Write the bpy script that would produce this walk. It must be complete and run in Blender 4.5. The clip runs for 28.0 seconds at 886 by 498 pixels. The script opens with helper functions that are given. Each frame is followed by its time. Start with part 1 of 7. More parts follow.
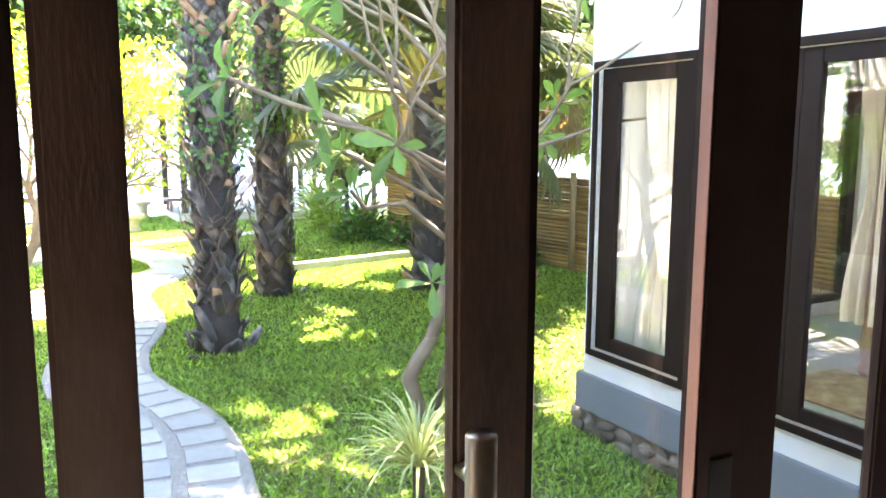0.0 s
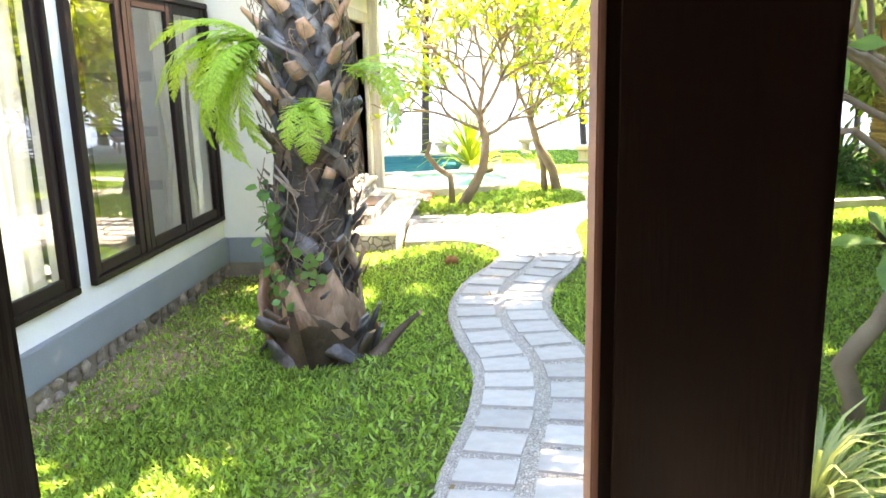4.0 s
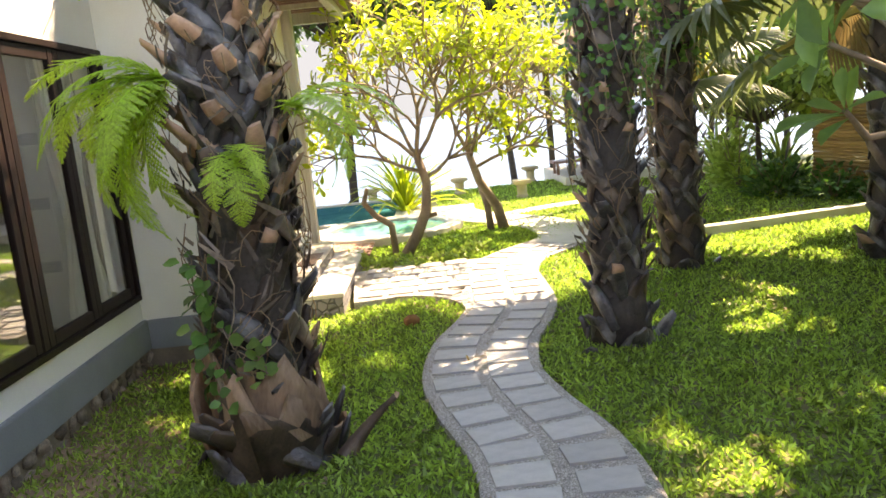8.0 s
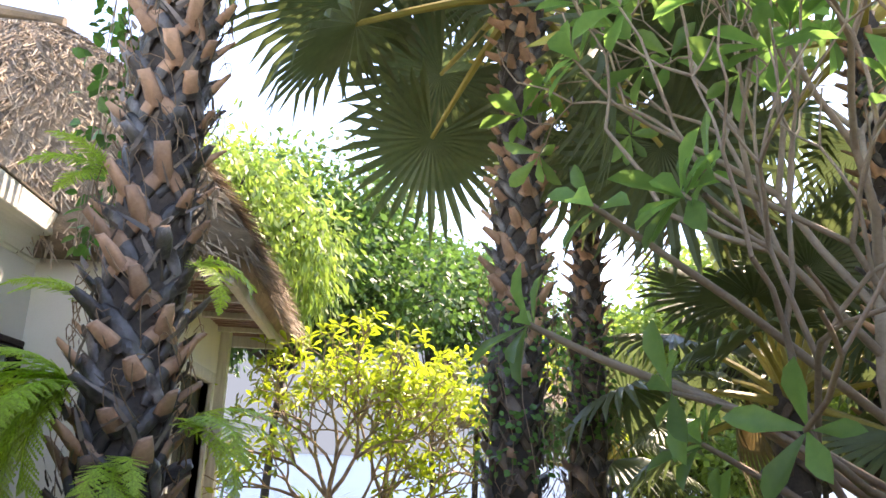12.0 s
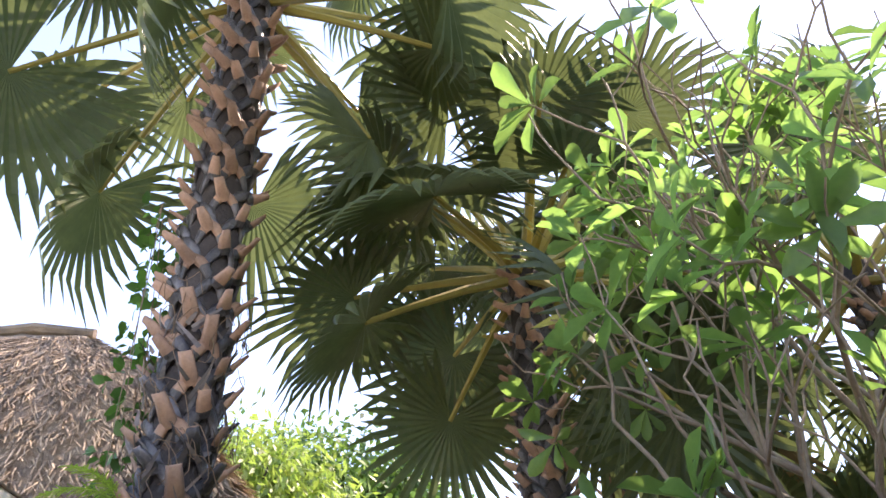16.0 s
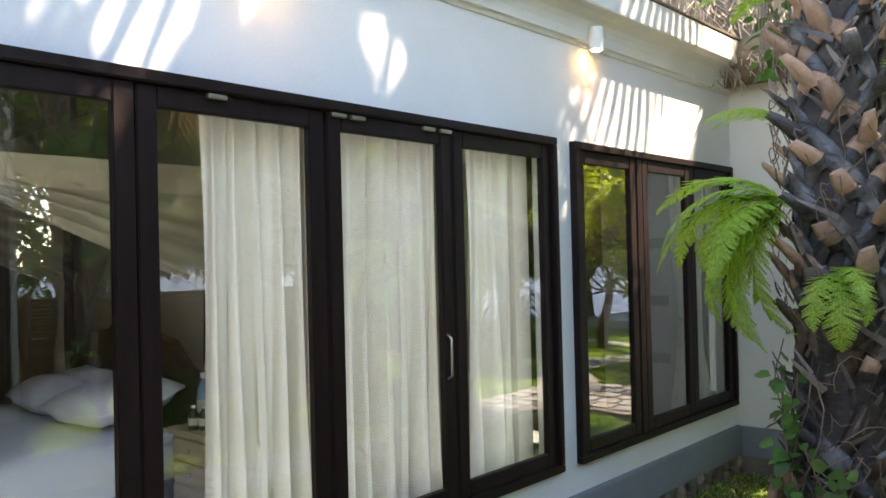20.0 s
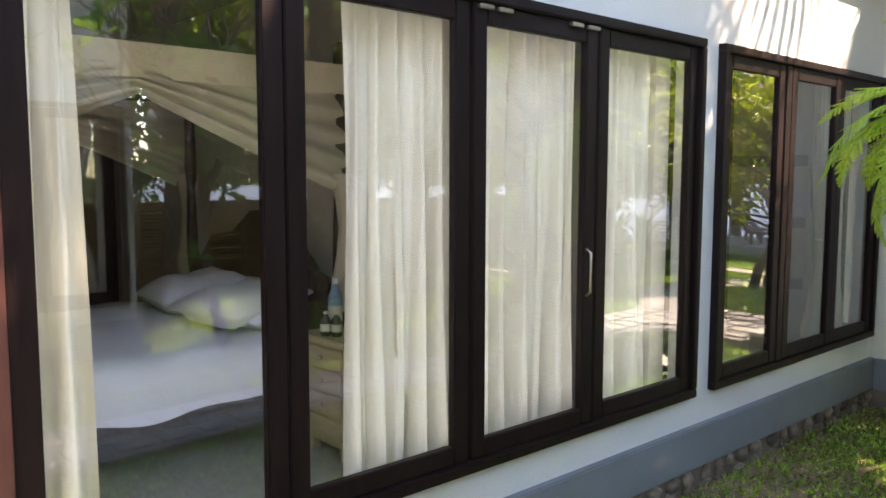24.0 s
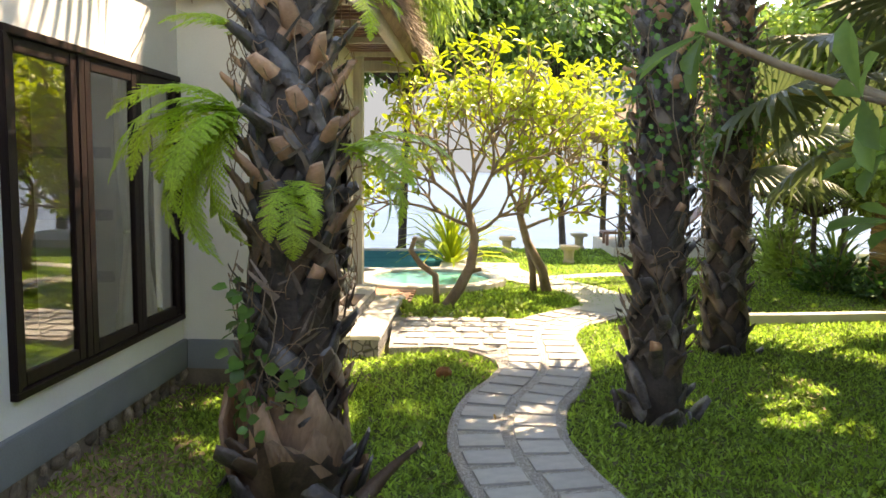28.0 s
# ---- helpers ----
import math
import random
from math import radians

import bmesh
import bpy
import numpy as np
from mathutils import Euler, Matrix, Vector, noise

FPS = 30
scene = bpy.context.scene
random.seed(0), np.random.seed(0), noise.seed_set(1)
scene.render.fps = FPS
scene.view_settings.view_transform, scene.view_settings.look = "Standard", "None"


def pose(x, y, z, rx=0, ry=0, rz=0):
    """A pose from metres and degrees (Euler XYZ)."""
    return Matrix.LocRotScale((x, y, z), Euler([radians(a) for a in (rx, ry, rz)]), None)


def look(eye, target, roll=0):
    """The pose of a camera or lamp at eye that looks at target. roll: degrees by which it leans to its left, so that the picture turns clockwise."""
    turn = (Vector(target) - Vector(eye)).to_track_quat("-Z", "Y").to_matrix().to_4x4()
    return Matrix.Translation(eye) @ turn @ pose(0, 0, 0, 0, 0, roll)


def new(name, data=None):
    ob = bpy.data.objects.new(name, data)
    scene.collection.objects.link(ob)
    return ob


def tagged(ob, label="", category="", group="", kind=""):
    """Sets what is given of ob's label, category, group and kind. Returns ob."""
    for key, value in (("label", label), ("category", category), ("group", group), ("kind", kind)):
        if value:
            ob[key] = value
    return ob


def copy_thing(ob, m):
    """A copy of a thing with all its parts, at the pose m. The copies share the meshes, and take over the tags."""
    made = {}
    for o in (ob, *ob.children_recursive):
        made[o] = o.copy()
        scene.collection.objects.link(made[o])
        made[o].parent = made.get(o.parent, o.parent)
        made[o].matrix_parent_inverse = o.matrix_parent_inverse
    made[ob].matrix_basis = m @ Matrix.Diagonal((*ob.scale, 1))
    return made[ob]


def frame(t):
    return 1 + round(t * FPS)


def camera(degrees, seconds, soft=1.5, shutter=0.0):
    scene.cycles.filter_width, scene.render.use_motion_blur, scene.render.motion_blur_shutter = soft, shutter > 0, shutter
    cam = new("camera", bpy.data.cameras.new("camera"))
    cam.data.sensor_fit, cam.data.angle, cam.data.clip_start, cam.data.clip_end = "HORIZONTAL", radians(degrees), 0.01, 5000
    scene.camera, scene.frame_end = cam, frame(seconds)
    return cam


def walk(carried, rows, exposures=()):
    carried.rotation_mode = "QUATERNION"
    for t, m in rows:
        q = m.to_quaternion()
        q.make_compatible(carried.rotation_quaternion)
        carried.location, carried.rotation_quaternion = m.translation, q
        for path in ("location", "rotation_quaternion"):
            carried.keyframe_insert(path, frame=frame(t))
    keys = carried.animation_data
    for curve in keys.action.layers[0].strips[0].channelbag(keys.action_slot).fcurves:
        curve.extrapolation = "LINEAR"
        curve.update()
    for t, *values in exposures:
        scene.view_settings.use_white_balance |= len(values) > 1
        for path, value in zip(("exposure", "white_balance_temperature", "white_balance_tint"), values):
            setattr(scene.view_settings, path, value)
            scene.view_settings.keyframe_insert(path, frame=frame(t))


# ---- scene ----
# Frame of the place: x across the garden, y along the bedroom wall towards the sea, z up from the lawn.
cam = camera(58.7, 28.0, soft=1.6)
PATH = [
    (0, (0.854, 1.069, 2.088), (1.790, 2.813, 1.800), 0.2),
    (0.5, (0.965, 1.182, 2.074), (2.030, 2.850, 1.780), 1.0),
    (1, (1.125, 1.340, 2.110), (2.270, 2.951, 1.808), -0.4),
    (1.5, (1.322, 1.386, 2.072), (2.217, 3.134, 1.693), -1.8),
    (2, (1.433, 1.441, 2.032), (2.090, 3.292, 1.653), -1.4),
    (2.5, (1.436, 1.583, 2.029), (1.948, 3.481, 1.658), 0.6),
    (3, (1.405, 1.696, 2.032), (1.761, 3.631, 1.675), 0.5),
    (3.5, (1.460, 1.794, 1.977), (1.572, 3.739, 1.524), -1.5),
    (4, (1.462, 1.802, 1.952), (1.282, 3.746, 1.517), -1.5),
    (4.5, (1.454, 1.824, 1.952), (1.049, 3.731, 1.504), -1.5),
    (5.1, (1.455, 1.96, 1.935), (1.113, 3.88, 1.52), -1.6),
    (5.5, (1.45, 2.11, 1.925), (1.165, 4.04, 1.535), -2.4),
    (6, (1.32, 2.22, 1.924), (1.145, 4.17, 1.545), -3.4),
    (6.5, (1.12, 2.258, 1.922), (1.025, 4.222, 1.556), -4.8),
    (7, (1.08, 2.433, 1.928), (1.084, 4.4, 1.569), -4.9),
    (7.5, (1.082, 2.592, 1.934), (1.166, 4.558, 1.578), -3.9),
    (8, (1.122, 2.791, 1.866), (1.133, 4.762, 1.529), -5.9),
    (8.5, (1.179, 2.881, 1.78), (1.191, 4.834, 1.35), -2.8),
    (9, (1.275, 2.9, 1.806), (1.423, 4.853, 1.4), -4.0),
    (9.5, (1.292, 2.946, 1.79), (1.368, 4.92, 1.478), -1.6),
    (10, (1.298, 2.957, 1.788), (1.41, 4.94, 1.55), -0.3),
    (10.5, (1.274, 2.844, 1.812), (1.289, 4.844, 1.838), 4.0),
    (11, (1.285, 2.767, 1.816), (1.368, 4.751, 2.053), 4.2),
    (11.5, (1.303, 2.723, 1.844), (1.448, 4.68, 2.231), 3.3),
    (12, (1.314, 2.716, 1.88), (1.493, 4.641, 2.392), 2.5),
    (12.5, (1.303, 2.706, 1.902), (1.496, 4.58, 2.575), 2.3),
    (13, (1.286, 2.703, 1.924), (1.495, 4.526, 2.719), 1.5),
    (13.5, (1.283, 2.719, 1.932), (1.512, 4.46, 2.889), 1.2),
    (15.5, (1.411, 2.564, 2.087), (1.609, 4.118, 3.33), -1.6),
    (16, (1.416, 2.584, 2.072), (1.503, 4.251, 3.174), -1.6),
    (16.5, (1.414, 2.592, 2.052), (1.341, 4.348, 3.007), -1.8),
    (17, (1.412, 2.596, 2.029), (1.117, 4.404, 2.832), -1.8),
    (17.5, (1.378, 2.614, 2.02), (0.869, 4.438, 2.663), -1.8),
    (18, (1.367, 2.605, 1.982), (0.686, 4.417, 2.484), -1.9),
    (18.5, (1.357, 2.589, 1.947), (0.513, 4.365, 2.313), -1.9),
    (19, (1.358, 2.595, 1.926), (0.341, 4.3, 2.167), -1.9),
    (19.5, (1.335, 2.594, 1.913), (0.15, 4.2, 2.044), -2.0),
    (20, (1.343, 2.578, 1.917), (-0.007, 4.053, 1.939), -1.4),
    (20.5, (1.319, 2.558, 1.904), (-0.17, 3.892, 1.845), -1.1),
    (21, (1.308, 2.556, 1.887), (-0.297, 3.743, 1.77), -0.8),
    (21.5, (1.312, 2.532, 1.854), (-0.373, 3.6, 1.712), -0.6),
    (23.5, (1.082, 2.533, 1.851), (-0.527, 3.708, 1.679), 0.0),
    (24, (0.978, 2.538, 1.872), (-0.513, 3.858, 1.686), 0.1),
    (24.5, (0.941, 2.559, 1.868), (-0.412, 4.019, 1.677), 0.2),
    (25, (0.934, 2.591, 1.873), (-0.265, 4.18, 1.675), 0.4),
    (25.5, (0.938, 2.628, 1.86), (-0.096, 4.33, 1.664), 0.3),
    (26, (0.959, 2.647, 1.87), (0.095, 4.44, 1.672), 0.5),
    (26.5, (0.975, 2.674, 1.874), (0.29, 4.542, 1.678), 0.5),
    (27, (1.015, 2.698, 1.882), (0.513, 4.624, 1.685), 0.5),
    (27.5, (1.074, 2.707, 1.888), (0.765, 4.673, 1.69), 0.5),
    (28, (1.122, 2.719, 1.884), (1.029, 4.707, 1.685), 0.6),
]
EXPOSURES = [(0, 5.25, 7900, 21), (1.5, 5.25, 7900, 21), (3, 5.05, 8600, 24), (3.5, 4.85, 8800, 20), (4.2, 4.45, 9000, 16), (6.5, 3.3, 10000, 20), (10, 3.35, 10000, 20), (11.5, 2.9, 8500, 21), (13, 2.8, 7500, 27), (16, 2.3, 7600, 28), (17, 2.45, 7900, 22), (18, 2.2, 7900, 19), (19.5, 2.75, 7900, 15), (21, 3.3, 8500, 22), (24, 3.25, 8400, 22), (25, 3.35, 8500, 22), (26.5, 3.0, 9000, 18), (28, 2.9, 9800, 17)]
walk(cam, [(t, look(eye, target, roll)) for t, eye, target, roll in PATH], EXPOSURES)

# ---- light ----
SUN_DIR = Vector((0.42, 0.40, 0.81)).normalized()
world = bpy.data.worlds.new("world")
scene.world = world
world.use_nodes = True
wt = world.node_tree
sky = wt.nodes.new("ShaderNodeTexSky")
sky.sky_type = "NISHITA"
sky.sun_disc = False
sky.sun_elevation = math.asin(SUN_DIR.z)
sky.sun_rotation = math.atan2(SUN_DIR.x, SUN_DIR.y)
sky.air_density, sky.dust_density, sky.ozone_density = 0.9, 0.1, 2.0
wt.nodes["Background"].inputs["Strength"].default_value = 0.142
wt.links.new(sky.outputs["Color"], wt.nodes["Background"].inputs["Color"])
sun = new("sun", bpy.data.lights.new("sun", "SUN"))
sun.data.energy, sun.data.angle, sun.data.color = 2.6, radians(0.6), (1.0, 0.94, 0.84)
sun.matrix_world = look(SUN_DIR * 40, (0, 0, 0))
# added area lamps in the bedroom windows of both wings, boosting the sky light
for xa, way, ya, yb, watts, tint in ((-1.62, -1, 1.85, 6.72, 2.7, (0.80, 0.91, 1.0)), (4.75, 1, 2.0, 5.6, 1.1, (1.0, 0.97, 0.90))):
    lt = bpy.data.lights.new("window_fill", "AREA")
    lt.shape, lt.size, lt.size_y, lt.energy, lt.color = "RECTANGLE", yb - ya, 1.9, watts, tint
    new("window_fill", lt).matrix_world = look((xa, (ya + yb) / 2, 1.6), (xa + way, (ya + yb) / 2, 1.6))


# ---- materials ----
def mat(name, c1, c2=None, rough=0.6, scale=3.0, fine=60.0, bump=0.15, rand=0.0, metal=0.0, spec=0.5, thin=0.0, stretch=(1, 1, 1), dirt=None, dirt_at=0.62, glow=None):
    """A surface with large and fine variation between two colours, relief, and an optional stain colour."""
    m = bpy.data.materials.new(name)
    m.use_nodes = True
    nt = m.node_tree
    N, L = nt.nodes, nt.links
    b = N["Principled BSDF"]
    b.inputs["Roughness"].default_value = rough
    b.inputs["Metallic"].default_value = metal
    b.inputs["Specular IOR Level"].default_value = spec
    c2 = c2 or tuple(v * 0.8 for v in c1)
    tc, mp = N.new("ShaderNodeTexCoord"), N.new("ShaderNodeMapping")
    mp.inputs["Scale"].default_value = stretch
    L.new(tc.outputs["Object"], mp.inputs["Vector"])
    n1, n2 = N.new("ShaderNodeTexNoise"), N.new("ShaderNodeTexNoise")
    for n, s in ((n1, scale), (n2, fine)):
        n.inputs["Scale"].default_value, n.inputs["Detail"].default_value = s, 5
        L.new(mp.outputs["Vector"], n.inputs["Vector"])
    add = N.new("ShaderNodeMath")
    add.operation = "MULTIPLY_ADD"
    add.inputs[1].default_value = 0.45
    L.new(n2.outputs["Fac"], add.inputs[0])
    L.new(n1.outputs["Fac"], add.inputs[2])
    ramp = N.new("ShaderNodeValToRGB")
    ramp.color_ramp.elements[0].position, ramp.color_ramp.elements[1].position = 0.45, 1.0
    ramp.color_ramp.elements[0].color, ramp.color_ramp.elements[1].color = (*c2, 1), (*c1, 1)
    L.new(add.outputs[0], ramp.inputs["Fac"])
    col = ramp.outputs["Color"]
    if dirt:
        n3 = N.new("ShaderNodeTexNoise")
        n3.inputs["Scale"].default_value, n3.inputs["Detail"].default_value = scale * 0.7, 8
        L.new(tc.outputs["Object"], n3.inputs["Vector"])
        r3, mx = N.new("ShaderNodeValToRGB"), N.new("ShaderNodeMix")
        r3.color_ramp.elements[0].position, r3.color_ramp.elements[1].position = dirt_at - 0.07, dirt_at + 0.12
        mx.data_type = "RGBA"
        L.new(n3.outputs["Fac"], r3.inputs["Fac"])
        L.new(r3.outputs["Color"], mx.inputs["Factor"])
        L.new(col, mx.inputs["A"])
        mx.inputs["B"].default_value = (*dirt, 1)
        col = mx.outputs["Result"]
    if rand:
        oi, hs, mr = N.new("ShaderNodeObjectInfo"), N.new("ShaderNodeHueSaturation"), N.new("ShaderNodeMapRange")
        mr.inputs["To Min"].default_value, mr.inputs["To Max"].default_value = 1 - rand, 1 + rand
        L.new(oi.outputs["Random"], mr.inputs["Value"])
        L.new(mr.outputs["Result"], hs.inputs["Value"])
        L.new(col, hs.inputs["Color"])
        col = hs.outputs["Color"]
    L.new(col, b.inputs["Base Color"])
    if bump:
        bp = N.new("ShaderNodeBump")
        bp.inputs["Strength"].default_value, bp.inputs["Distance"].default_value = bump, 0.02
        L.new(add.outputs[0], bp.inputs["Height"])
        L.new(bp.outputs["Normal"], b.inputs["Normal"])
    if glow:
        b.inputs["Emission Color"].default_value, b.inputs["Emission Strength"].default_value = (*glow[0], 1), glow[1]
    if thin:
        tr, ms = N.new("ShaderNodeBsdfTranslucent"), N.new("ShaderNodeMixShader")
        hs2 = N.new("ShaderNodeHueSaturation")
        hs2.inputs["Value"].default_value, hs2.inputs["Saturation"].default_value = 1.5, 1.1
        L.new(col, hs2.inputs["Color"])
        L.new(hs2.outputs["Color"], tr.inputs["Color"])
        ms.inputs["Fac"].default_value = thin
        L.new(b.outputs[0], ms.inputs[1])
        L.new(tr.outputs[0], ms.inputs[2])
        L.new(ms.outputs[0], N["Material Output"].inputs["Surface"])
    return m


def leaf_mat(name, c1, c2, thin=0.4, rough=0.4, spread=0.35):
    """Foliage whose every leaf differs a little in tone."""
    m = mat(name, c1, c2, rough=rough, scale=4, fine=30, bump=0.1, thin=thin)
    nt = m.node_tree
    N, L = nt.nodes, nt.links
    b = N["Principled BSDF"]
    old = b.inputs["Base Color"].links[0].from_socket
    g, mr, hs = N.new("ShaderNodeNewGeometry"), N.new("ShaderNodeMapRange"), N.new("ShaderNodeHueSaturation")
    mr.inputs["To Min"].default_value, mr.inputs["To Max"].default_value = 1 - spread, 1 + spread
    L.new(g.outputs["Random Per Island"], mr.inputs["Value"])
    L.new(mr.outputs["Result"], hs.inputs["Value"])
    L.new(old, hs.inputs["Color"])
    for l in list(old.links):
        if l.to_node != hs:
            to = l.to_socket
            L.remove(l)
            L.new(hs.outputs["Color"], to)
    return m


def glass_mat(name, tint=(1, 1, 1), rough=0.0, base=0.045, gain=0.75):
    """Thin clear pane: mostly see-through, mirror-like at a slant."""
    m = bpy.data.materials.new(name)
    m.use_nodes = True
    N, L = m.node_tree.nodes, m.node_tree.links
    N.remove(N["Principled BSDF"])
    t, g, ms, lw = N.new("ShaderNodeBsdfTransparent"), N.new("ShaderNodeBsdfGlossy"), N.new("ShaderNodeMixShader"), N.new("ShaderNodeLayerWeight")
    t.inputs["Color"].default_value = (*tint, 1)
    g.inputs["Roughness"].default_value = rough
    lw.inputs["Blend"].default_value = 0.5
    pw, ma = N.new("ShaderNodeMath"), N.new("ShaderNodeMath")
    pw.operation, ma.operation = "POWER", "MULTIPLY_ADD"
    pw.inputs[1].default_value, ma.inputs[1].default_value, ma.inputs[2].default_value = 4.0, gain, base
    L.new(lw.outputs["Facing"], pw.inputs[0])
    L.new(pw.outputs[0], ma.inputs[0])
    L.new(ma.outputs[0], ms.inputs["Fac"])
    L.new(t.outputs[0], ms.inputs[1])
    L.new(g.outputs[0], ms.inputs[2])
    L.new(ms.outputs[0], N["Material Output"].inputs["Surface"])
    return m


def cell_mat(name, c1, c2, joint, scale, rough=0.8, width=0.06, bump=0.6):
    """Close-set pebbles or stones: cells of varied tone with darker joints."""
    m = bpy.data.materials.new(name)
    m.use_nodes = True
    N, L = m.node_tree.nodes, m.node_tree.links
    b = N["Principled BSDF"]
    b.inputs["Roughness"].default_value = rough
    tc = N.new("ShaderNodeTexCoord")
    v1, v2 = N.new("ShaderNodeTexVoronoi"), N.new("ShaderNodeTexVoronoi")
    v2.feature = "DISTANCE_TO_EDGE"
    for v in (v1, v2):
        v.inputs["Scale"].default_value = scale
        L.new(tc.outputs["Object"], v.inputs["Vector"])
    r1, r2, mx = N.new("ShaderNodeValToRGB"), N.new("ShaderNodeValToRGB"), N.new("ShaderNodeMix")
    r1.color_ramp.elements[0].color, r1.color_ramp.elements[1].color = (*c1, 1), (*c2, 1)
    r2.color_ramp.elements[1].position = width
    mx.data_type = "RGBA"
    L.new(v1.outputs["Color"], r1.inputs["Fac"])
    L.new(v2.outputs["Distance"], r2.inputs["Fac"])
    L.new(r2.outputs["Color"], mx.inputs["Factor"])
    mx.inputs["A"].default_value = (*joint, 1)
    L.new(r1.outputs["Color"], mx.inputs["B"])
    L.new(mx.outputs["Result"], b.inputs["Base Color"])
    bp = N.new("ShaderNodeBump")
    bp.inputs["Strength"].default_value, bp.inputs["Distance"].default_value = bump, 0.02
    L.new(r2.outputs["Color"], bp.inputs["Height"])
    L.new(bp.outputs["Normal"], b.inputs["Normal"])
    return m


WHITE = mat("white_plaster", (0.82, 0.81, 0.78), (0.70, 0.69, 0.66), rough=0.85, scale=1.2, fine=90, bump=0.12, dirt=(0.62, 0.60, 0.55), dirt_at=0.72)
CREAM = mat("cream_plaster", (0.78, 0.74, 0.66), (0.68, 0.64, 0.56), rough=0.85, scale=1.5, fine=80, bump=0.12)
CORNICE = mat("weathered_cornice", (0.82, 0.80, 0.74), (0.68, 0.66, 0.60), rough=0.9, scale=1.6, fine=50, bump=0.15, dirt=(0.36, 0.34, 0.30), dirt_at=0.76)
GREY = mat("grey_plinth_paint", (0.22, 0.24, 0.26), (0.17, 0.185, 0.2), rough=0.75, scale=2, fine=70, bump=0.15, dirt=(0.3, 0.29, 0.27), dirt_at=0.7)
MORTAR = mat("mortar", (0.24, 0.19, 0.14), (0.14, 0.11, 0.08), rough=0.95, scale=6, fine=80, bump=0.5)
STONE = mat("river_stone", (0.30, 0.235, 0.18), (0.10, 0.08, 0.065), rough=0.8, scale=5, fine=60, bump=0.3, rand=0.5)
# door wood lightened for the light on the open leaf, with paler worn blotches
OWOOD = mat("worn_lit_wood", (0.12, 0.077, 0.06), (0.05, 0.032, 0.027), rough=0.55, spec=0.25, scale=2.0, fine=50, bump=0.15, stretch=(4, 4, 0.8), dirt=(0.21, 0.155, 0.13), dirt_at=0.66)
DWOOD = mat("dark_stained_wood", (0.022, 0.0115, 0.010), (0.010, 0.006, 0.006), rough=0.5, spec=0.18, scale=2.5, fine=60, bump=0.12, stretch=(8, 8, 0.7))
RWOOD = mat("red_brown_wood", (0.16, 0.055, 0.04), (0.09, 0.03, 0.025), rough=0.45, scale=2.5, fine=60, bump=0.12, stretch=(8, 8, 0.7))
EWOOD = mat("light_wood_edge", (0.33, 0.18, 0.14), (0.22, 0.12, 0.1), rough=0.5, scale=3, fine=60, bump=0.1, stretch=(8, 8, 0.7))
STEEL = mat("brushed_steel", (0.62, 0.6, 0.57), (0.5, 0.48, 0.45), rough=0.28, scale=3, fine=120, bump=0.02, metal=1.0, stretch=(1, 1, 0.1))
BRASS = mat("aged_hinge_metal", (0.55, 0.5, 0.42), (0.4, 0.35, 0.3), rough=0.4, metal=1.0, bump=0.05)
GLASS = glass_mat("window_glass", (0.93, 0.95, 0.94), base=0.12)
CURT = mat("cream_curtain", (0.89, 0.86, 0.78), (0.82, 0.78, 0.69), rough=0.9, scale=2, fine=150, bump=0.1, thin=0.06)
NET = mat("mosquito_net", (0.66, 0.60, 0.47), (0.52, 0.47, 0.36), rough=0.95, scale=2, fine=200, bump=0.1, thin=0.2)
LINEN = mat("white_linen", (0.78, 0.80, 0.91), (0.69, 0.71, 0.82), rough=0.9, scale=3, fine=120, bump=0.15)
ROOMF = mat("grey_cement_floor", (0.36, 0.37, 0.37), (0.27, 0.28, 0.28), rough=0.35, scale=1.3, fine=40, bump=0.03)
ROOMW = mat("room_wall", (0.76, 0.70, 0.61), (0.68, 0.62, 0.53), rough=0.9, scale=1, fine=60, bump=0.08)
BROWNW = mat("brown_panelled_wall", (0.13, 0.09, 0.065), (0.08, 0.055, 0.04), rough=0.7, scale=2, fine=50, bump=0.1, stretch=(8, 8, 0.7))
CARVED = mat("carved_teak", (0.06, 0.035, 0.025), (0.03, 0.018, 0.014), rough=0.45, scale=20, fine=60, bump=0.6)
PALEWD = mat("pale_wood", (0.50, 0.40, 0.28), (0.36, 0.28, 0.19), rough=0.6, scale=3, fine=50, bump=0.15, stretch=(1, 8, 8))
LIMEWD = mat("limewashed_wood", (0.66, 0.63, 0.56), (0.42, 0.39, 0.33), rough=0.85, scale=4, fine=50, bump=0.4, stretch=(6, 6, 0.6))
SOIL = mat("lawn_soil", (0.10, 0.12, 0.035), (0.06, 0.075, 0.022), rough=0.95, scale=0.8, fine=30, bump=0.5, dirt=(0.26, 0.19, 0.10), dirt_at=0.6)
SLAB = mat("pale_paving_slab", (0.47, 0.45, 0.425), (0.36, 0.35, 0.33), rough=0.85, scale=3, fine=70, bump=0.25, rand=0.12, dirt=(0.36, 0.34, 0.31), dirt_at=0.7)
PEBBLE = cell_mat("pebble_joint", (0.30, 0.275, 0.25), (0.56, 0.52, 0.47), (0.16, 0.145, 0.13), 60, width=0.12)
COBBLE = cell_mat("cobbled_step_face", (0.13, 0.13, 0.14), (0.30, 0.29, 0.28), (0.07, 0.07, 0.07), 11, width=0.09, bump=0.9)
BARK = mat("palm_trunk", (0.09, 0.07, 0.06), (0.028, 0.023, 0.021), rough=0.9, scale=6, fine=40, bump=0.9)
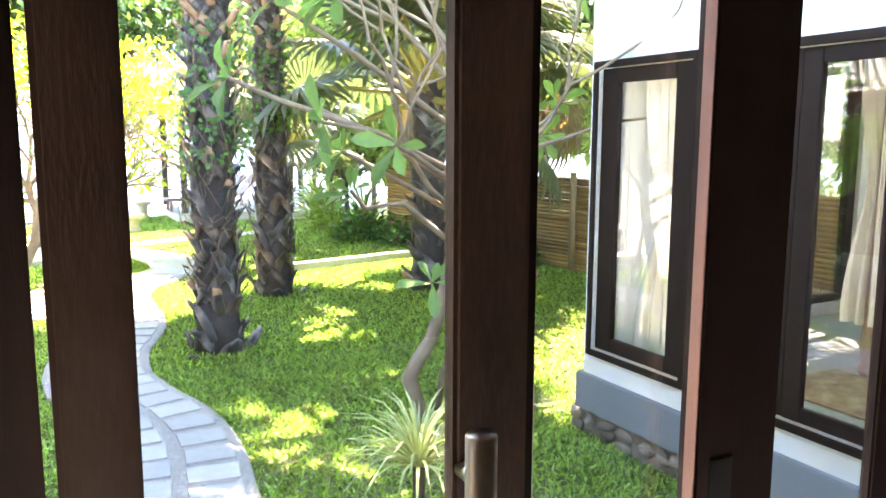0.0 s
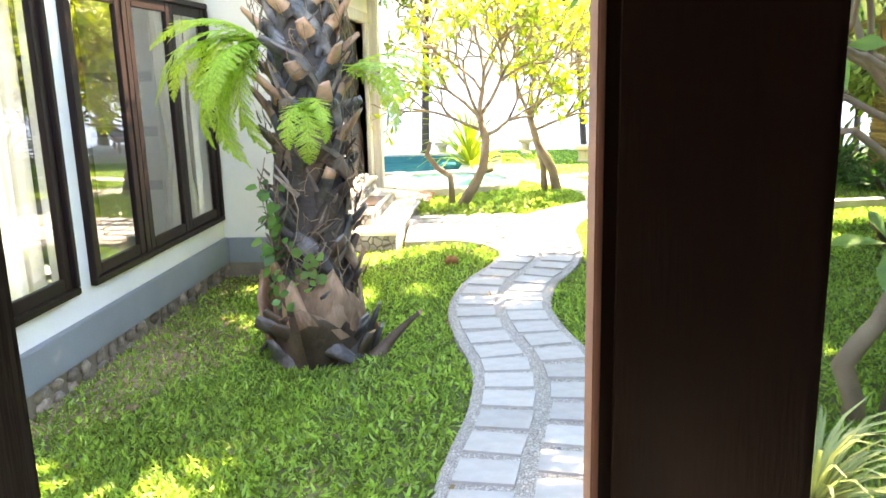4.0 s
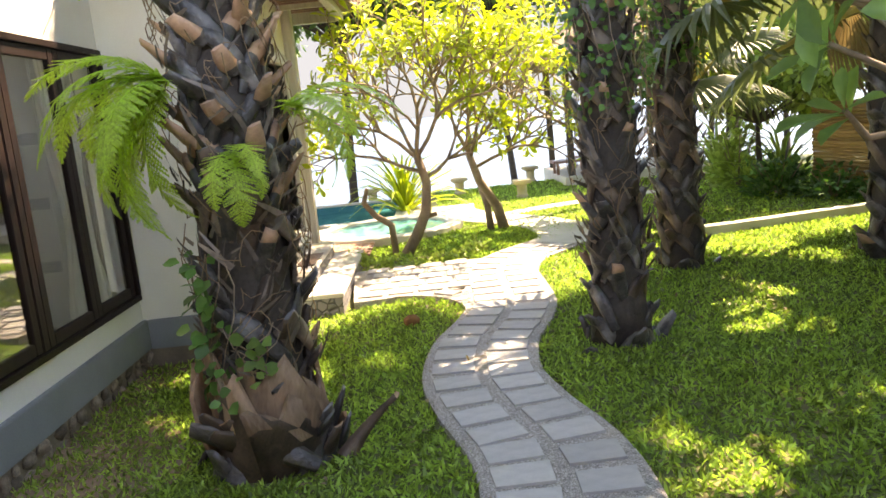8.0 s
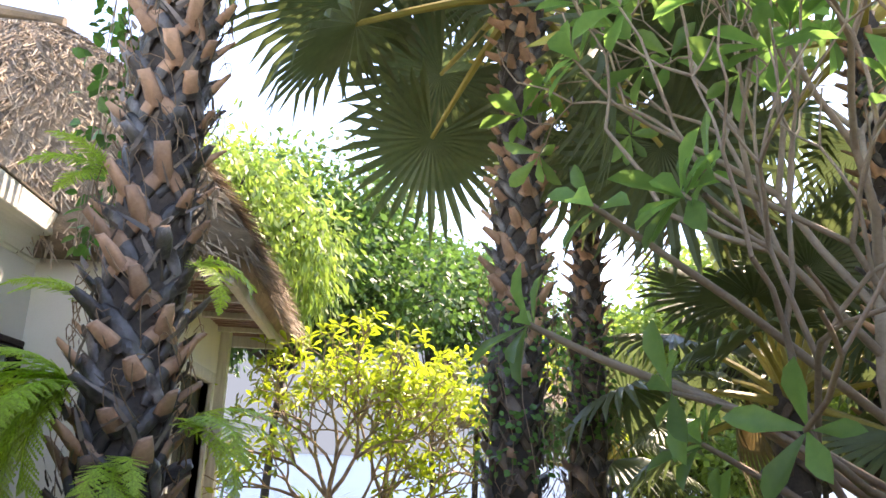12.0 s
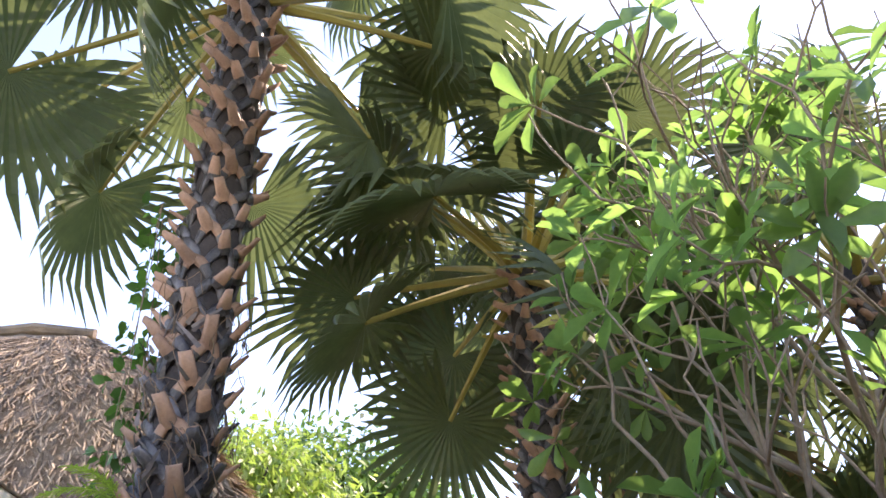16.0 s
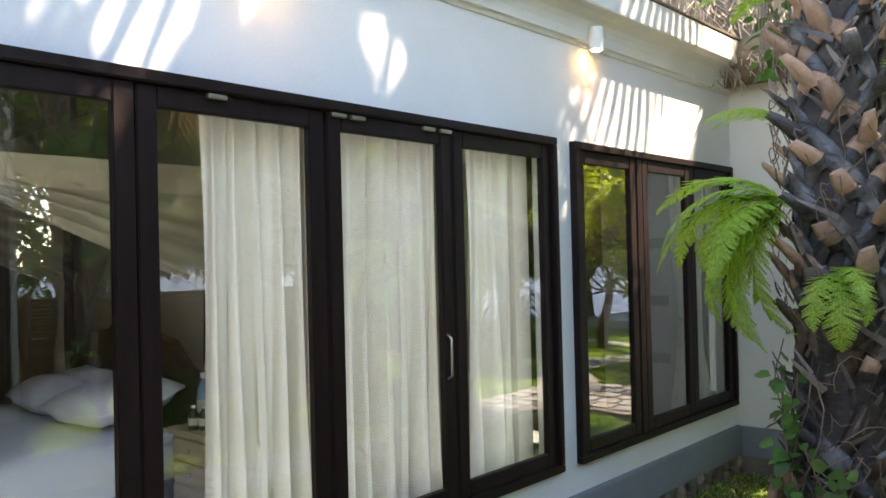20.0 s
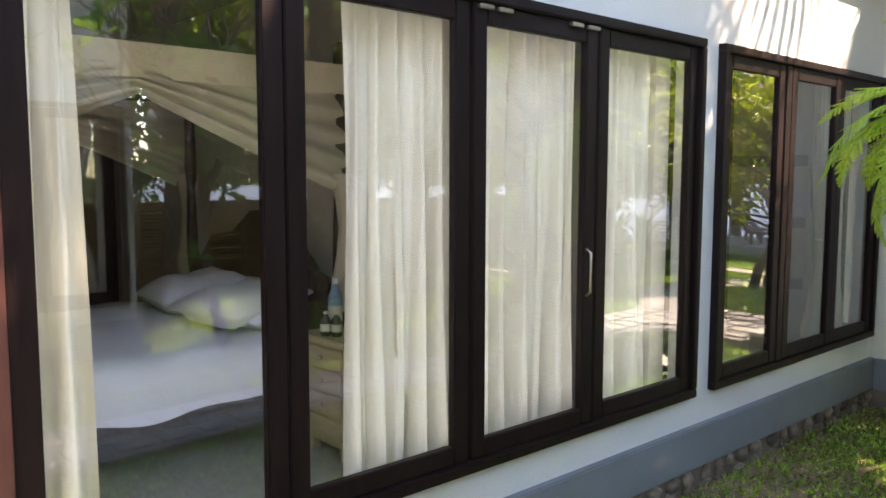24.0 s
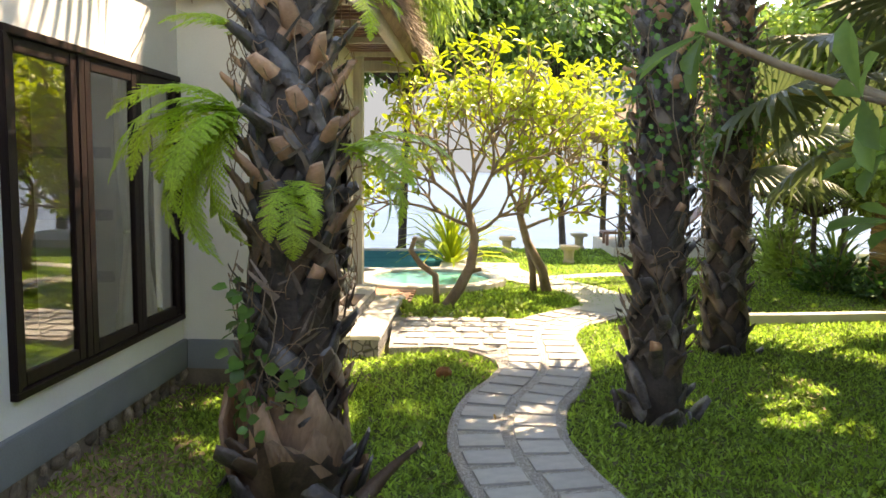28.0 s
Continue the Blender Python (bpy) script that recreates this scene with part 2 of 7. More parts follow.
BOOTN = mat("brown_black_leaf_base", (0.13, 0.085, 0.06), (0.03, 0.02, 0.016), rough=0.55, scale=5, fine=50, bump=0.5, rand=0.4, dirt=(0.24, 0.18, 0.14), dirt_at=0.62)
BOOTD = mat("dark_leaf_base", (0.115, 0.102, 0.097), (0.018, 0.015, 0.015), rough=0.4, scale=6, fine=45, bump=0.95, rand=0.45, dirt=(0.26, 0.24, 0.24), dirt_at=0.64)
BOOTB = mat("brown_leaf_base", (0.40, 0.225, 0.125), (0.13, 0.07, 0.042), rough=0.7, scale=6, fine=50, bump=0.5, rand=0.35)
BOOTS = mat("weathered_leaf_sheath", (0.46, 0.30, 0.20), (0.15, 0.085, 0.052), rough=0.85, scale=5, fine=45, bump=0.9, rand=0.35, stretch=(1, 1, 0.35), dirt=(0.12, 0.09, 0.08), dirt_at=0.6)
BOOTT = mat("cut_tan_leaf_base", (0.50, 0.295, 0.19), (0.27, 0.15, 0.095), rough=0.7, scale=9, fine=60, bump=0.4, rand=0.3)
TWIG = mat("plumeria_bark", (0.34, 0.26, 0.18), (0.17, 0.115, 0.08), rough=0.8, scale=6, fine=50, bump=0.35)
STEPTOP = mat("pale_step_stone", (0.56, 0.54, 0.50), (0.42, 0.40, 0.37), rough=0.85, scale=3, fine=60, bump=0.25)
KERB = mat("kerb_concrete", (0.55, 0.53, 0.48), (0.40, 0.38, 0.34), rough=0.9, scale=4, fine=60, bump=0.3)
BRICKM = mat("terracotta_paver", (0.42, 0.25, 0.17), (0.30, 0.17, 0.12), rough=0.85, scale=5, fine=60, bump=0.2, rand=0.25)


# ---- helpers of shape ----
def link(name, bm, material, parent=None, label="", smooth=False):
    """Links a bmesh as one mesh object; under a thing when a parent is given."""
    me = bpy.data.meshes.new(name)
    bm.to_mesh(me)
    bm.free()
    for m in material if isinstance(material, (list, tuple)) else [material]:
        me.materials.append(m)
    if smooth:
        me.polygons.foreach_set("use_smooth", [True] * len(me.polygons))
    ob = new(name, me)
    if parent:
        ob.parent = parent
    if label:
        ob["label"] = label
    return ob


def part(name, bm, material, parent, label="", smooth=False):
    return link(name, bm, material, parent, label, smooth)


def thing(name, at, label, category, group="", kind=""):
    ob = new(name)
    ob.location = at
    ob.empty_display_size = 0.1
    return tagged(ob, label, category, group, kind)


def box(x0, x1, y0, y1, z0, z1, bevel=0.0, bm=None):
    bm2 = bmesh.new()
    bmesh.ops.create_cube(bm2, size=1)
    bmesh.ops.scale(bm2, vec=(abs(x1 - x0), abs(y1 - y0), abs(z1 - z0)), verts=bm2.verts)
    bmesh.ops.translate(bm2, vec=((x0 + x1) / 2, (y0 + y1) / 2, (z0 + z1) / 2), verts=bm2.verts)
    if bevel:
        bmesh.ops.bevel(bm2, geom=bm2.edges[:], offset=bevel, segments=2, affect="EDGES")
    if bm is None:
        return bm2
    me = bpy.data.meshes.new("t")
    bm2.to_mesh(me)
    bm2.free()
    bm.from_mesh(me)
    bpy.data.meshes.remove(me)
    return bm


def local(ob, bm):
    """Shift a bmesh given in world places into the thing's own frame."""
    bmesh.ops.translate(bm, vec=-Vector(ob.location), verts=bm.verts)
    return bm


def tube(bm, pts, radii, sides=8, cap=True):
    """A tapered tube along points."""
    rings = []
    n = len(pts)
    side = None
    for i, p in enumerate(pts):
        p = Vector(p)
        d = (Vector(pts[min(i + 1, n - 1)]) - Vector(pts[max(i - 1, 0)])).normalized()
        if side is None:
            side = d.orthogonal().normalized()
        side = (side - d * side.dot(d))
        side = side.normalized() if side.length > 1e-4 else d.orthogonal().normalized()
        up = d.cross(side)
        rings.append([bm.verts.new(p + (side * math.cos(a) + up * math.sin(a)) * radii[i]) for a in (2 * math.pi * k / sides for k in range(sides))])
    for a, b in zip(rings, rings[1:]):
        for k in range(sides):
            bm.faces.new((a[k], a[(k + 1) % sides], b[(k + 1) % sides], b[k]))
    if cap:
        bm.faces.new(rings[0][::-1])
        bm.faces.new(rings[-1])
    return bm


def lathe(profile, sides=24):
    """A turned body from (radius, height) pairs."""
    bm = bmesh.new()
    rings = [[bm.verts.new((r * math.cos(2 * math.pi * k / sides), r * math.sin(2 * math.pi * k / sides), z)) for k in range(sides)] for r, z in profile]
    for a, b in zip(rings, rings[1:]):
        for k in range(sides):
            bm.faces.new((a[k], a[(k + 1) % sides], b[(k + 1) % sides], b[k]))
    bm.faces.new(rings[0][::-1])
    bm.faces.new(rings[-1])
    return bm


def stamp_mesh(name, tv, tf, ms, material):
    """One mesh of many copies of a small template: tv verts (n,3), tf faces (lists), ms poses (N,4,4)."""
    tv, ms = np.asarray(tv, float), np.asarray(ms, float)
    n, k = len(ms), len(tv)
    v = np.einsum("nij,kj->nki", ms[:, :3, :3], tv) + ms[:, None, :3, 3]
    me = bpy.data.meshes.new(name)
    loops = np.concatenate([np.asarray(f) for f in tf])
    sizes = np.array([len(f) for f in tf])
    me.vertices.add(n * k)
    me.vertices.foreach_set("co", v.ravel())
    allv = (loops[None, :] + (np.arange(n) * k)[:, None]).ravel()
    me.loops.add(len(allv))
    me.loops.foreach_set("vertex_index", allv.astype(np.int32))
    counts = np.tile(sizes, n)
    me.polygons.add(len(counts))
    me.polygons.foreach_set("loop_start", np.concatenate([[0], np.cumsum(counts)[:-1]]).astype(np.int32))
    me.polygons.foreach_set("loop_total", counts.astype(np.int32))
    me.update(calc_edges=True)
    me.materials.append(material)
    return me


def frames(pos, fwd, up, scale):
    """Poses whose y axis runs along fwd and z near up; scale (N,) or (N,3)."""
    pos, fwd, up = (np.asarray(a, float) for a in (pos, fwd, up))
    fwd = fwd / (np.linalg.norm(fwd, axis=1, keepdims=True) + 1e-9)
    x = np.cross(fwd, up)
    x /= np.linalg.norm(x, axis=1, keepdims=True) + 1e-9
    z = np.cross(x, fwd)
    scale = np.asarray(scale, float)
    if scale.ndim == 1:
        scale = np.repeat(scale[:, None], 3, 1)
    m = np.zeros((len(pos), 4, 4))
    m[:, :3, 0], m[:, :3, 1], m[:, :3, 2], m[:, :3, 3], m[:, 3, 3] = x * scale[:, :1], fwd * scale[:, 1:2], z * scale[:, 2:], pos, 1
    return m


def wall_with_holes(name, axis, face, thick, a0, a1, z0, z1, holes, material, label="", category="wall"):
    """A wall on the plane axis = face, growing by thick, with openings (a0, a1, z0, z1) cut through."""
    bm = bmesh.new()
    cuts = sorted({a0, a1, *[h[0] for h in holes], *[h[1] for h in holes]})
    zs = sorted({z0, z1, *[h[2] for h in holes], *[h[3] for h in holes]})
    solid = lambda a, z: not any(h[0] < a < h[1] and h[2] < z < h[3] for h in holes)
    cells = {(i, j) for i in range(len(cuts) - 1) for j in range(len(zs) - 1) if solid((cuts[i] + cuts[i + 1]) / 2, (zs[j] + zs[j + 1]) / 2)}
    put = lambda d, a, z: Vector((d, a, z) if axis == "x" else (a, d, z))
    made = {}

    def vert(d, i, j):
        if (d, i, j) not in made:
            made[d, i, j] = bm.verts.new(put(face if d == 0 else face + thick, cuts[i], zs[j]))
        return made[d, i, j]

    for i, j in cells:
        for d in (0, 1):
            bm.faces.new([vert(d, i, j), vert(d, i + 1, j), vert(d, i + 1, j + 1), vert(d, i, j + 1)])
        for di, dj, e in ((-1, 0, ((i, j), (i, j + 1))), (1, 0, ((i + 1, j), (i + 1, j + 1))), (0, -1, ((i, j), (i + 1, j))), (0, 1, ((i, j + 1), (i + 1, j + 1)))):
            if (i + di, j + dj) not in cells:
                (p, q), (r, s) = e
                bm.faces.new([vert(0, p, q), vert(0, r, s), vert(1, r, s), vert(1, p, q)])
    bmesh.ops.recalc_face_normals(bm, faces=bm.faces)
    return tagged(link(name, bm, material), label, category, kind="structure")


def struct(name, bm, material, label, category, smooth=False):
    return tagged(link(name, bm, material, smooth=smooth), label, category, kind="structure")


rng = np.random.default_rng(7)
rnd = random.Random(11)


# ---- ground, sea ----
def ground_z(x, y):
    """Lawn height: a little lower beside the bedroom wall, falling to the water past the far lawn."""
    s = min(max((1.1 - x) / 1.6, 0), 1)
    z = -0.09 * s * s * (3 - 2 * s)
    z += 0.012 * math.sin(1.7 * x + 0.6 * y) * math.sin(0.9 * y)
    e = min(max((x - 3.75) / 0.9, 0), 1) * min(max((7.4 - y) / 1.2, 0), 1)
    z -= 0.20 * e * e * (3 - 2 * e)
    f = min(max((y - 22.2) / 3.5, 0), 1)
    return z - 2.6 * f * f * (3 - 2 * f)


def ground_sheet():
    bm = bmesh.new()
    xs = [-400, -120, -60, -30, -18, -12] + [v * 0.5 - 8 for v in range(0, 45)] + [18, 30, 60, 120, 400]
    ys = [-400, -120, -50, -20, -8] + [v * 0.5 - 3 for v in range(0, 60)] + [28, 34, 50, 120, 500]
    grid = [[bm.verts.new((x, y, ground_z(x, y))) for x in xs] for y in ys]
    for r0, r1 in zip(grid, grid[1:]):
        for k in range(len(xs) - 1):
            bm.faces.new((r0[k], r0[k + 1], r1[k + 1], r1[k]))
    return struct("ground", bm, SOIL, "green lawn soil sloping down to the sea", "ground", smooth=True)


ground_sheet()
SEA = mat("sea_water", (0.085, 0.125, 0.175), (0.055, 0.09, 0.135), rough=0.5, scale=0.3, fine=3.0, bump=0.8, spec=0.12, stretch=(1, 3, 1))
bm = bmesh.new()
vs = [bm.verts.new(p) for p in ((-900, 23.0, -1.3), (900, 23.0, -1.3), (900, 2500, -1.3), (-900, 2500, -1.3))]
bm.faces.new(vs)
struct("water", bm, SEA, "pale blue rippled sea beyond the lawn", "sea")
# added far sheet that emits a pale sky tone, covering the brighter horizon sky
SKYGLOW = bpy.data.materials.new("glowing_sky_backdrop")
SKYGLOW.use_nodes = True
hz = SKYGLOW.node_tree.nodes["Principled BSDF"]
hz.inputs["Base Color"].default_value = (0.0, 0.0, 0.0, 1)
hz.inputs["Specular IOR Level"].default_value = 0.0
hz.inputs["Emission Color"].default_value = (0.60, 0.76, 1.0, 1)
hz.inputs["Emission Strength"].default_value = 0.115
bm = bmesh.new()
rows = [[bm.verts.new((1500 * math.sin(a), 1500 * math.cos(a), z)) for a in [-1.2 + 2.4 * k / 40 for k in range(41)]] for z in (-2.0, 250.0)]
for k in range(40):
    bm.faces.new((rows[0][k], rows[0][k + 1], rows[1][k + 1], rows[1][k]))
struct("backdrop", bm, SKYGLOW, "added glowing backdrop in pale sky blue over the sea horizon", "sky")


EARTH = mat("bare_brown_earth", (0.25, 0.165, 0.10), (0.12, 0.085, 0.05), rough=0.95, scale=2.5, fine=45, bump=0.6, dirt=(0.10, 0.11, 0.04), dirt_at=0.62)
bm = bmesh.new()
rows = []
for k in range(64):
    y = 4.6 + 5.0 * k / 63
    edge = -1.12 + 0.14 * math.sin(1.9 * y + 1) + 0.07 * math.sin(6.3 * y) + 0.5 * math.exp(-(((y - 7.6) / 0.9) ** 2)) - 0.75 * max(0, (6.0 - y) / 1.4)
    rows.append([bm.verts.new((x, y, ground_z(x, y) + 0.010)) for x in [-1.54 + max(edge + 1.54, 0.02) * q / 8 for q in range(9)]])
for p, q in zip(rows, rows[1:]):
    for k in range(8):
        bm.faces.new((p[k], p[k + 1], q[k + 1], q[k]))
struct("ground_bed", bm, EARTH, "bare brown earth with sparse grass along the bedroom wall", "soil", smooth=True)


# ---- winding path ----
def spline(pts, step=0.05):
    """Even points on a smooth curve through pts."""
    out = []
    p = [Vector(q) for q in pts]
    p = [2 * p[0] - p[1]] + p + [2 * p[-1] - p[-2]]
    for i in range(1, len(p) - 2):
        a, b, c, d = p[i - 1 : i + 3]
        for k in range(24):
            t = k / 24
            out.append(0.5 * (2 * b + (c - a) * t + (2 * a - 5 * b + 4 * c - d) * t * t + (3 * b - a - 3 * c + d) * t ** 3))
    out.append(p[-2])
    even, left = [out[0]], 0.0
    for q in out[1:]:
        while (q - even[-1]).length > step:
            even.append(even[-1] + (q - even[-1]).normalized() * step)
    return even


PATH_TOP = 0.045
MID = spline([(1.44, 3.0), (1.46, 4.4), (1.52, 5.3), (1.62, 6.1), (1.60, 6.8), (1.43, 7.5), (1.34, 8.15), (1.42, 8.9), (1.62, 9.5), (1.76, 10.1), (1.78, 10.8), (1.80, 11.6), (2.05, 12.35), (2.65, 13.1)])
HALF = 0.43


def side_of(line, i):
    d = (line[min(i + 1, len(line) - 1)] - line[max(i - 1, 0)]).normalized()
    return Vector((d.y, -d.x))


def ribbon(line, half, z0, z1, bm):
    """A raised strip along a line, with sides."""
    rows = []
    for i, p in enumerate(line):
        n = side_of(line, i)
        h = half(i) if callable(half) else half
        rows.append([bm.verts.new((*(p + n * o), z)) for o, z in ((-h, z0), (-h, z1 - 0.01), (-h + 0.02, z1), (h - 0.02, z1), (h, z1 - 0.01), (h, z0))])
    for a, b in zip(rows, rows[1:]):
        for k in range(5):
            bm.faces.new((a[k], a[k + 1], b[k + 1], b[k]))
    bm.faces.new(rows[0])
    bm.faces.new(rows[-1][::-1])


bm = bmesh.new()
ribbon(MID, HALF, -0.12, PATH_TOP, bm)
garden_path = struct("path", bm, PEBBLE, "winding garden path of pale slabs set in grey pebbles", "path")
bm = bmesh.new()
ARM = spline([(0.12, 11.62), (0.6, 11.66), (1.0, 11.7), (1.5, 11.75), (2.0, 11.8)])
ribbon(ARM, lambda i: 0.84 - 0.10 * i / len(ARM), -0.13, PATH_TOP - 0.004, bm)
turf = [(0.6 + 0.72 * math.sin(q * math.pi / 20), 9.98 + 0.85 * math.cos(q * math.pi / 20)) for q in range(11)]
outer = [(1.5, 9.98), (1.5, 10.84), (0.6, 10.84)]
lo, hi = [[bm.verts.new((x, y, z)) for x, y in turf + outer] for z in (-0.12, PATH_TOP - 0.003)]
bm.faces.new(hi[::-1])
for i in range(len(hi)):
    bm.faces.new((lo[i], hi[i], hi[(i + 1) % len(hi)], lo[(i + 1) % len(hi)]))
arm_path = struct("path", bm, PEBBLE, "paved forecourt of pale slabs and pebbles before the steps", "path")
slab_shapes = []
for k in range(4):
    r = random.Random(40 + k)
    bm = bmesh.new()
    c = [(-0.5 + r.uniform(-0.03, 0.02), -0.5 + r.uniform(-0.03, 0.03)), (0.5 + r.uniform(-0.02, 0.03), -0.5 + r.uniform(-0.03, 0.03)), (0.5 + r.uniform(-0.02, 0.03), 0.5 + r.uniform(-0.03, 0.03)), (-0.5 + r.uniform(-0.03, 0.02), 0.5 + r.uniform(-0.03, 0.03))]
    lo, hi = [bm.verts.new((x, y, -0.02)) for x, y in c], [bm.verts.new((x * 0.97, y * 0.96, 0.014)) for x, y in c]
    bm.faces.new(hi)
    for i in range(4):
        bm.faces.new((lo[i], lo[(i + 1) % 4], hi[(i + 1) % 4], hi[i]))
    me = bpy.data.meshes.new("slab")
    bm.to_mesh(me)
    bm.free()
    me.materials.append(SLAB)
    slab_shapes.append(me)


def lay_slab(parent, x, y, w, l, turn):
    ob = new("slab", rnd.choice(slab_shapes))
    ob.parent = parent
    ob.matrix_local = Matrix.LocRotScale((x, y, PATH_TOP), Euler((0, 0, turn + rnd.uniform(-0.03, 0.03))), (w, l, 1))


i = 4
while i < len(MID) - 4:
    n = side_of(MID, i)
    turn = math.atan2(n.y, n.x)
    for sgn in (-1, 1):
        j = min(max(i + (3 if sgn > 0 else 0), 0), len(MID) - 1)
        q = MID[j] + side_of(MID, j) * sgn * 0.20
        lay_slab(garden_path, q.x, q.y, 0.31, 0.235, math.atan2(side_of(MID, j).y, side_of(MID, j).x))
    i += 6
for r in range(5):
    for c in range(4):
        lay_slab(arm_path, 0.36 + 0.32 * c + 0.10 * (r % 2), 11.02 + 0.32 * r + 0.02 * c, 0.27, 0.25, 0.0)
lay_slab(arm_path, 1.17, 10.72, 0.25, 0.15, -0.75)
PAVE = mat("pale_concrete_walk", (0.60, 0.57, 0.51), (0.48, 0.45, 0.40), rough=0.85, scale=2, fine=50, bump=0.2)
bm = bmesh.new()
ribbon(spline([(2.5, 12.9), (2.95, 13.7), (2.9, 14.7), (2.5, 15.6), (1.9, 16.5), (1.5, 17.6), (1.5, 18.6)]), 0.42, -0.1, 0.035, bm)
struct("pavement", bm, PAVE, "pale walkway curving towards the pool", "path")
bm = bmesh.new()
ribbon(spline([(2.1, 16.3), (3.0, 16.9), (4.2, 17.3), (5.5, 17.6)]), 0.2, -0.1, 0.03, bm)
struct("pavement", bm, PAVE, "narrow pale walkway across the far lawn", "path")

# ---- bedroom wing: wall, plinth, windows ----
WX, W_LO, W_HI = -1.56, 0.53, 2.67
wall_with_holes("wall_west", "x", WX, -0.16, 1.6, 9.66, 0.30, 3.46, [(1.75, 6.81, W_LO, W_HI), (7.015, 9.655, W_LO, W_HI)][:1] + [(7.015, 9.60, W_LO, W_HI)], WHITE, "white plastered bedroom wall with tall windows")
struct("baseboard", box(WX - 0.14, WX + 0.045, 1.6, 9.66, 0.07, 0.335, 0.008), GREY, "grey painted plinth band", "plinth")
bm = bmesh.new()
prof = [(WX - 0.16, 3.33), (WX + 0.012, 3.33), (WX + 0.02, 3.355), (WX + 0.045, 3.36)] + [(WX + 0.045 + 0.125 * (1 - math.cos(k * math.pi / 12)), 3.375 + 0.165 * math.sin(k * math.pi / 12)) for k in range(7)] + [(WX + 0.20, 3.545), (WX + 0.205, 3.555), (WX + 0.205, 3.735), (WX + 0.195, 3.75), (WX - 0.16, 3.75)]
ends = [[bm.verts.new((x, y, z)) for x, z in prof] for y in (1.6, 3.6, 5.6, 7.6, 9.62)]
bm.faces.new(ends[0])
bm.faces.new(ends[-1][::-1])
for p, q in zip(ends, ends[1:]):
    for k in range(len(prof)):
        bm.faces.new((p[k], q[k], q[(k + 1) % len(prof)], p[(k + 1) % len(prof)]))
bmesh.ops.recalc_face_normals(bm, faces=bm.faces)
struct("trim", bm, CORNICE, "white coved cornice along the flat roof, weathered in spots", "cornice")
struct("trim", box(WX - 0.16, WX + 0.215, 1.6, 9.62, 3.752, 3.772, 0.004), MORTAR, "dark stained capping on the cornice", "capping")
struct("roof", box(-8.5, WX - 0.165, 1.6, 9.62, 3.3, 3.6), CORNICE, "flat roof slab over the bedroom", "roof")
bm = box(WX - 0.14, WX + 0.015, 1.6, 9.64, -0.3, 0.068)
plinth_w = struct("baseboard", bm, MORTAR, "rubble stone footing under the bedroom wall", "footing")


def stones_along(parent, x, y0, y1, z0, z1, face, seed):
    """Rounded stones proud of a footing; face: outward sign along x."""
    shapes = []
    r = random.Random(seed)
    for k in range(4):
        bm = bmesh.new()
        bmesh.ops.create_icosphere(bm, subdivisions=1, radius=0.5)
        for v in bm.verts:
            v.co *= r.uniform(0.8, 1.15)
        me = bpy.data.meshes.new("stone")
        bm.to_mesh(me)
        bm.free()
        me.materials.append(STONE)
        me.polygons.foreach_set("use_smooth", [True] * len(me.polygons))
        shapes.append(me)
    y = y0
    while y < y1:
        w = r.uniform(0.12, 0.24)
        z = z0
        while z < z1:
            h = r.uniform(0.09, 0.17)
            ob = new("stone", r.choice(shapes))
            ob.parent = parent
            ob.matrix_local = Matrix.LocRotScale((x, y + w / 2 + r.uniform(-0.02, 0.02), min(z + h / 2, z1 - h * 0.35)), Euler((r.uniform(-0.5, 0.5), r.uniform(-0.3, 0.3), r.uniform(-0.3, 0.3))), (r.uniform(0.05, 0.09), w * 0.95, h * 0.95))
            z += h
        y += w


stones_along(plinth_w, WX + 0.015, 3.2, 9.6, -0.14, 0.06, 1, 3)


def window_leaf(x, y0, y1, z0, z1, parent, stile=0.085, rail=0.085, deep=0.045, wood=DWOOD, glass=True):
    """One framed glass leaf in the plane x, as a part with its own pieces."""
    leaf = new("leaf")
    leaf.parent = parent
    for nm, b in (("stile", (x - deep / 2, x + deep / 2, y0, y0 + stile, z0, z1)), ("stile", (x - deep / 2, x + deep / 2, y1 - stile, y1, z0, z1)), ("rail", (x - deep / 2 + 0.002, x + deep / 2 - 0.002, y0 + stile, y1 - stile, z0, z0 + rail)), ("rail", (x - deep / 2 + 0.002, x + deep / 2 - 0.002, y0 + stile, y1 - stile, z1 - rail, z1))):
        part(nm, local(parent, box(*b, 0.005)), wood, leaf)
    if glass:
        g = part("pane", local(parent, box(x - 0.003, x + 0.003, y0 + stile - 0.01, y1 - stile + 0.01, z0 + rail - 0.01, z1 - rail + 0.01)), GLASS, leaf, "clear glass pane")
        g.visible_shadow = False
    return leaf


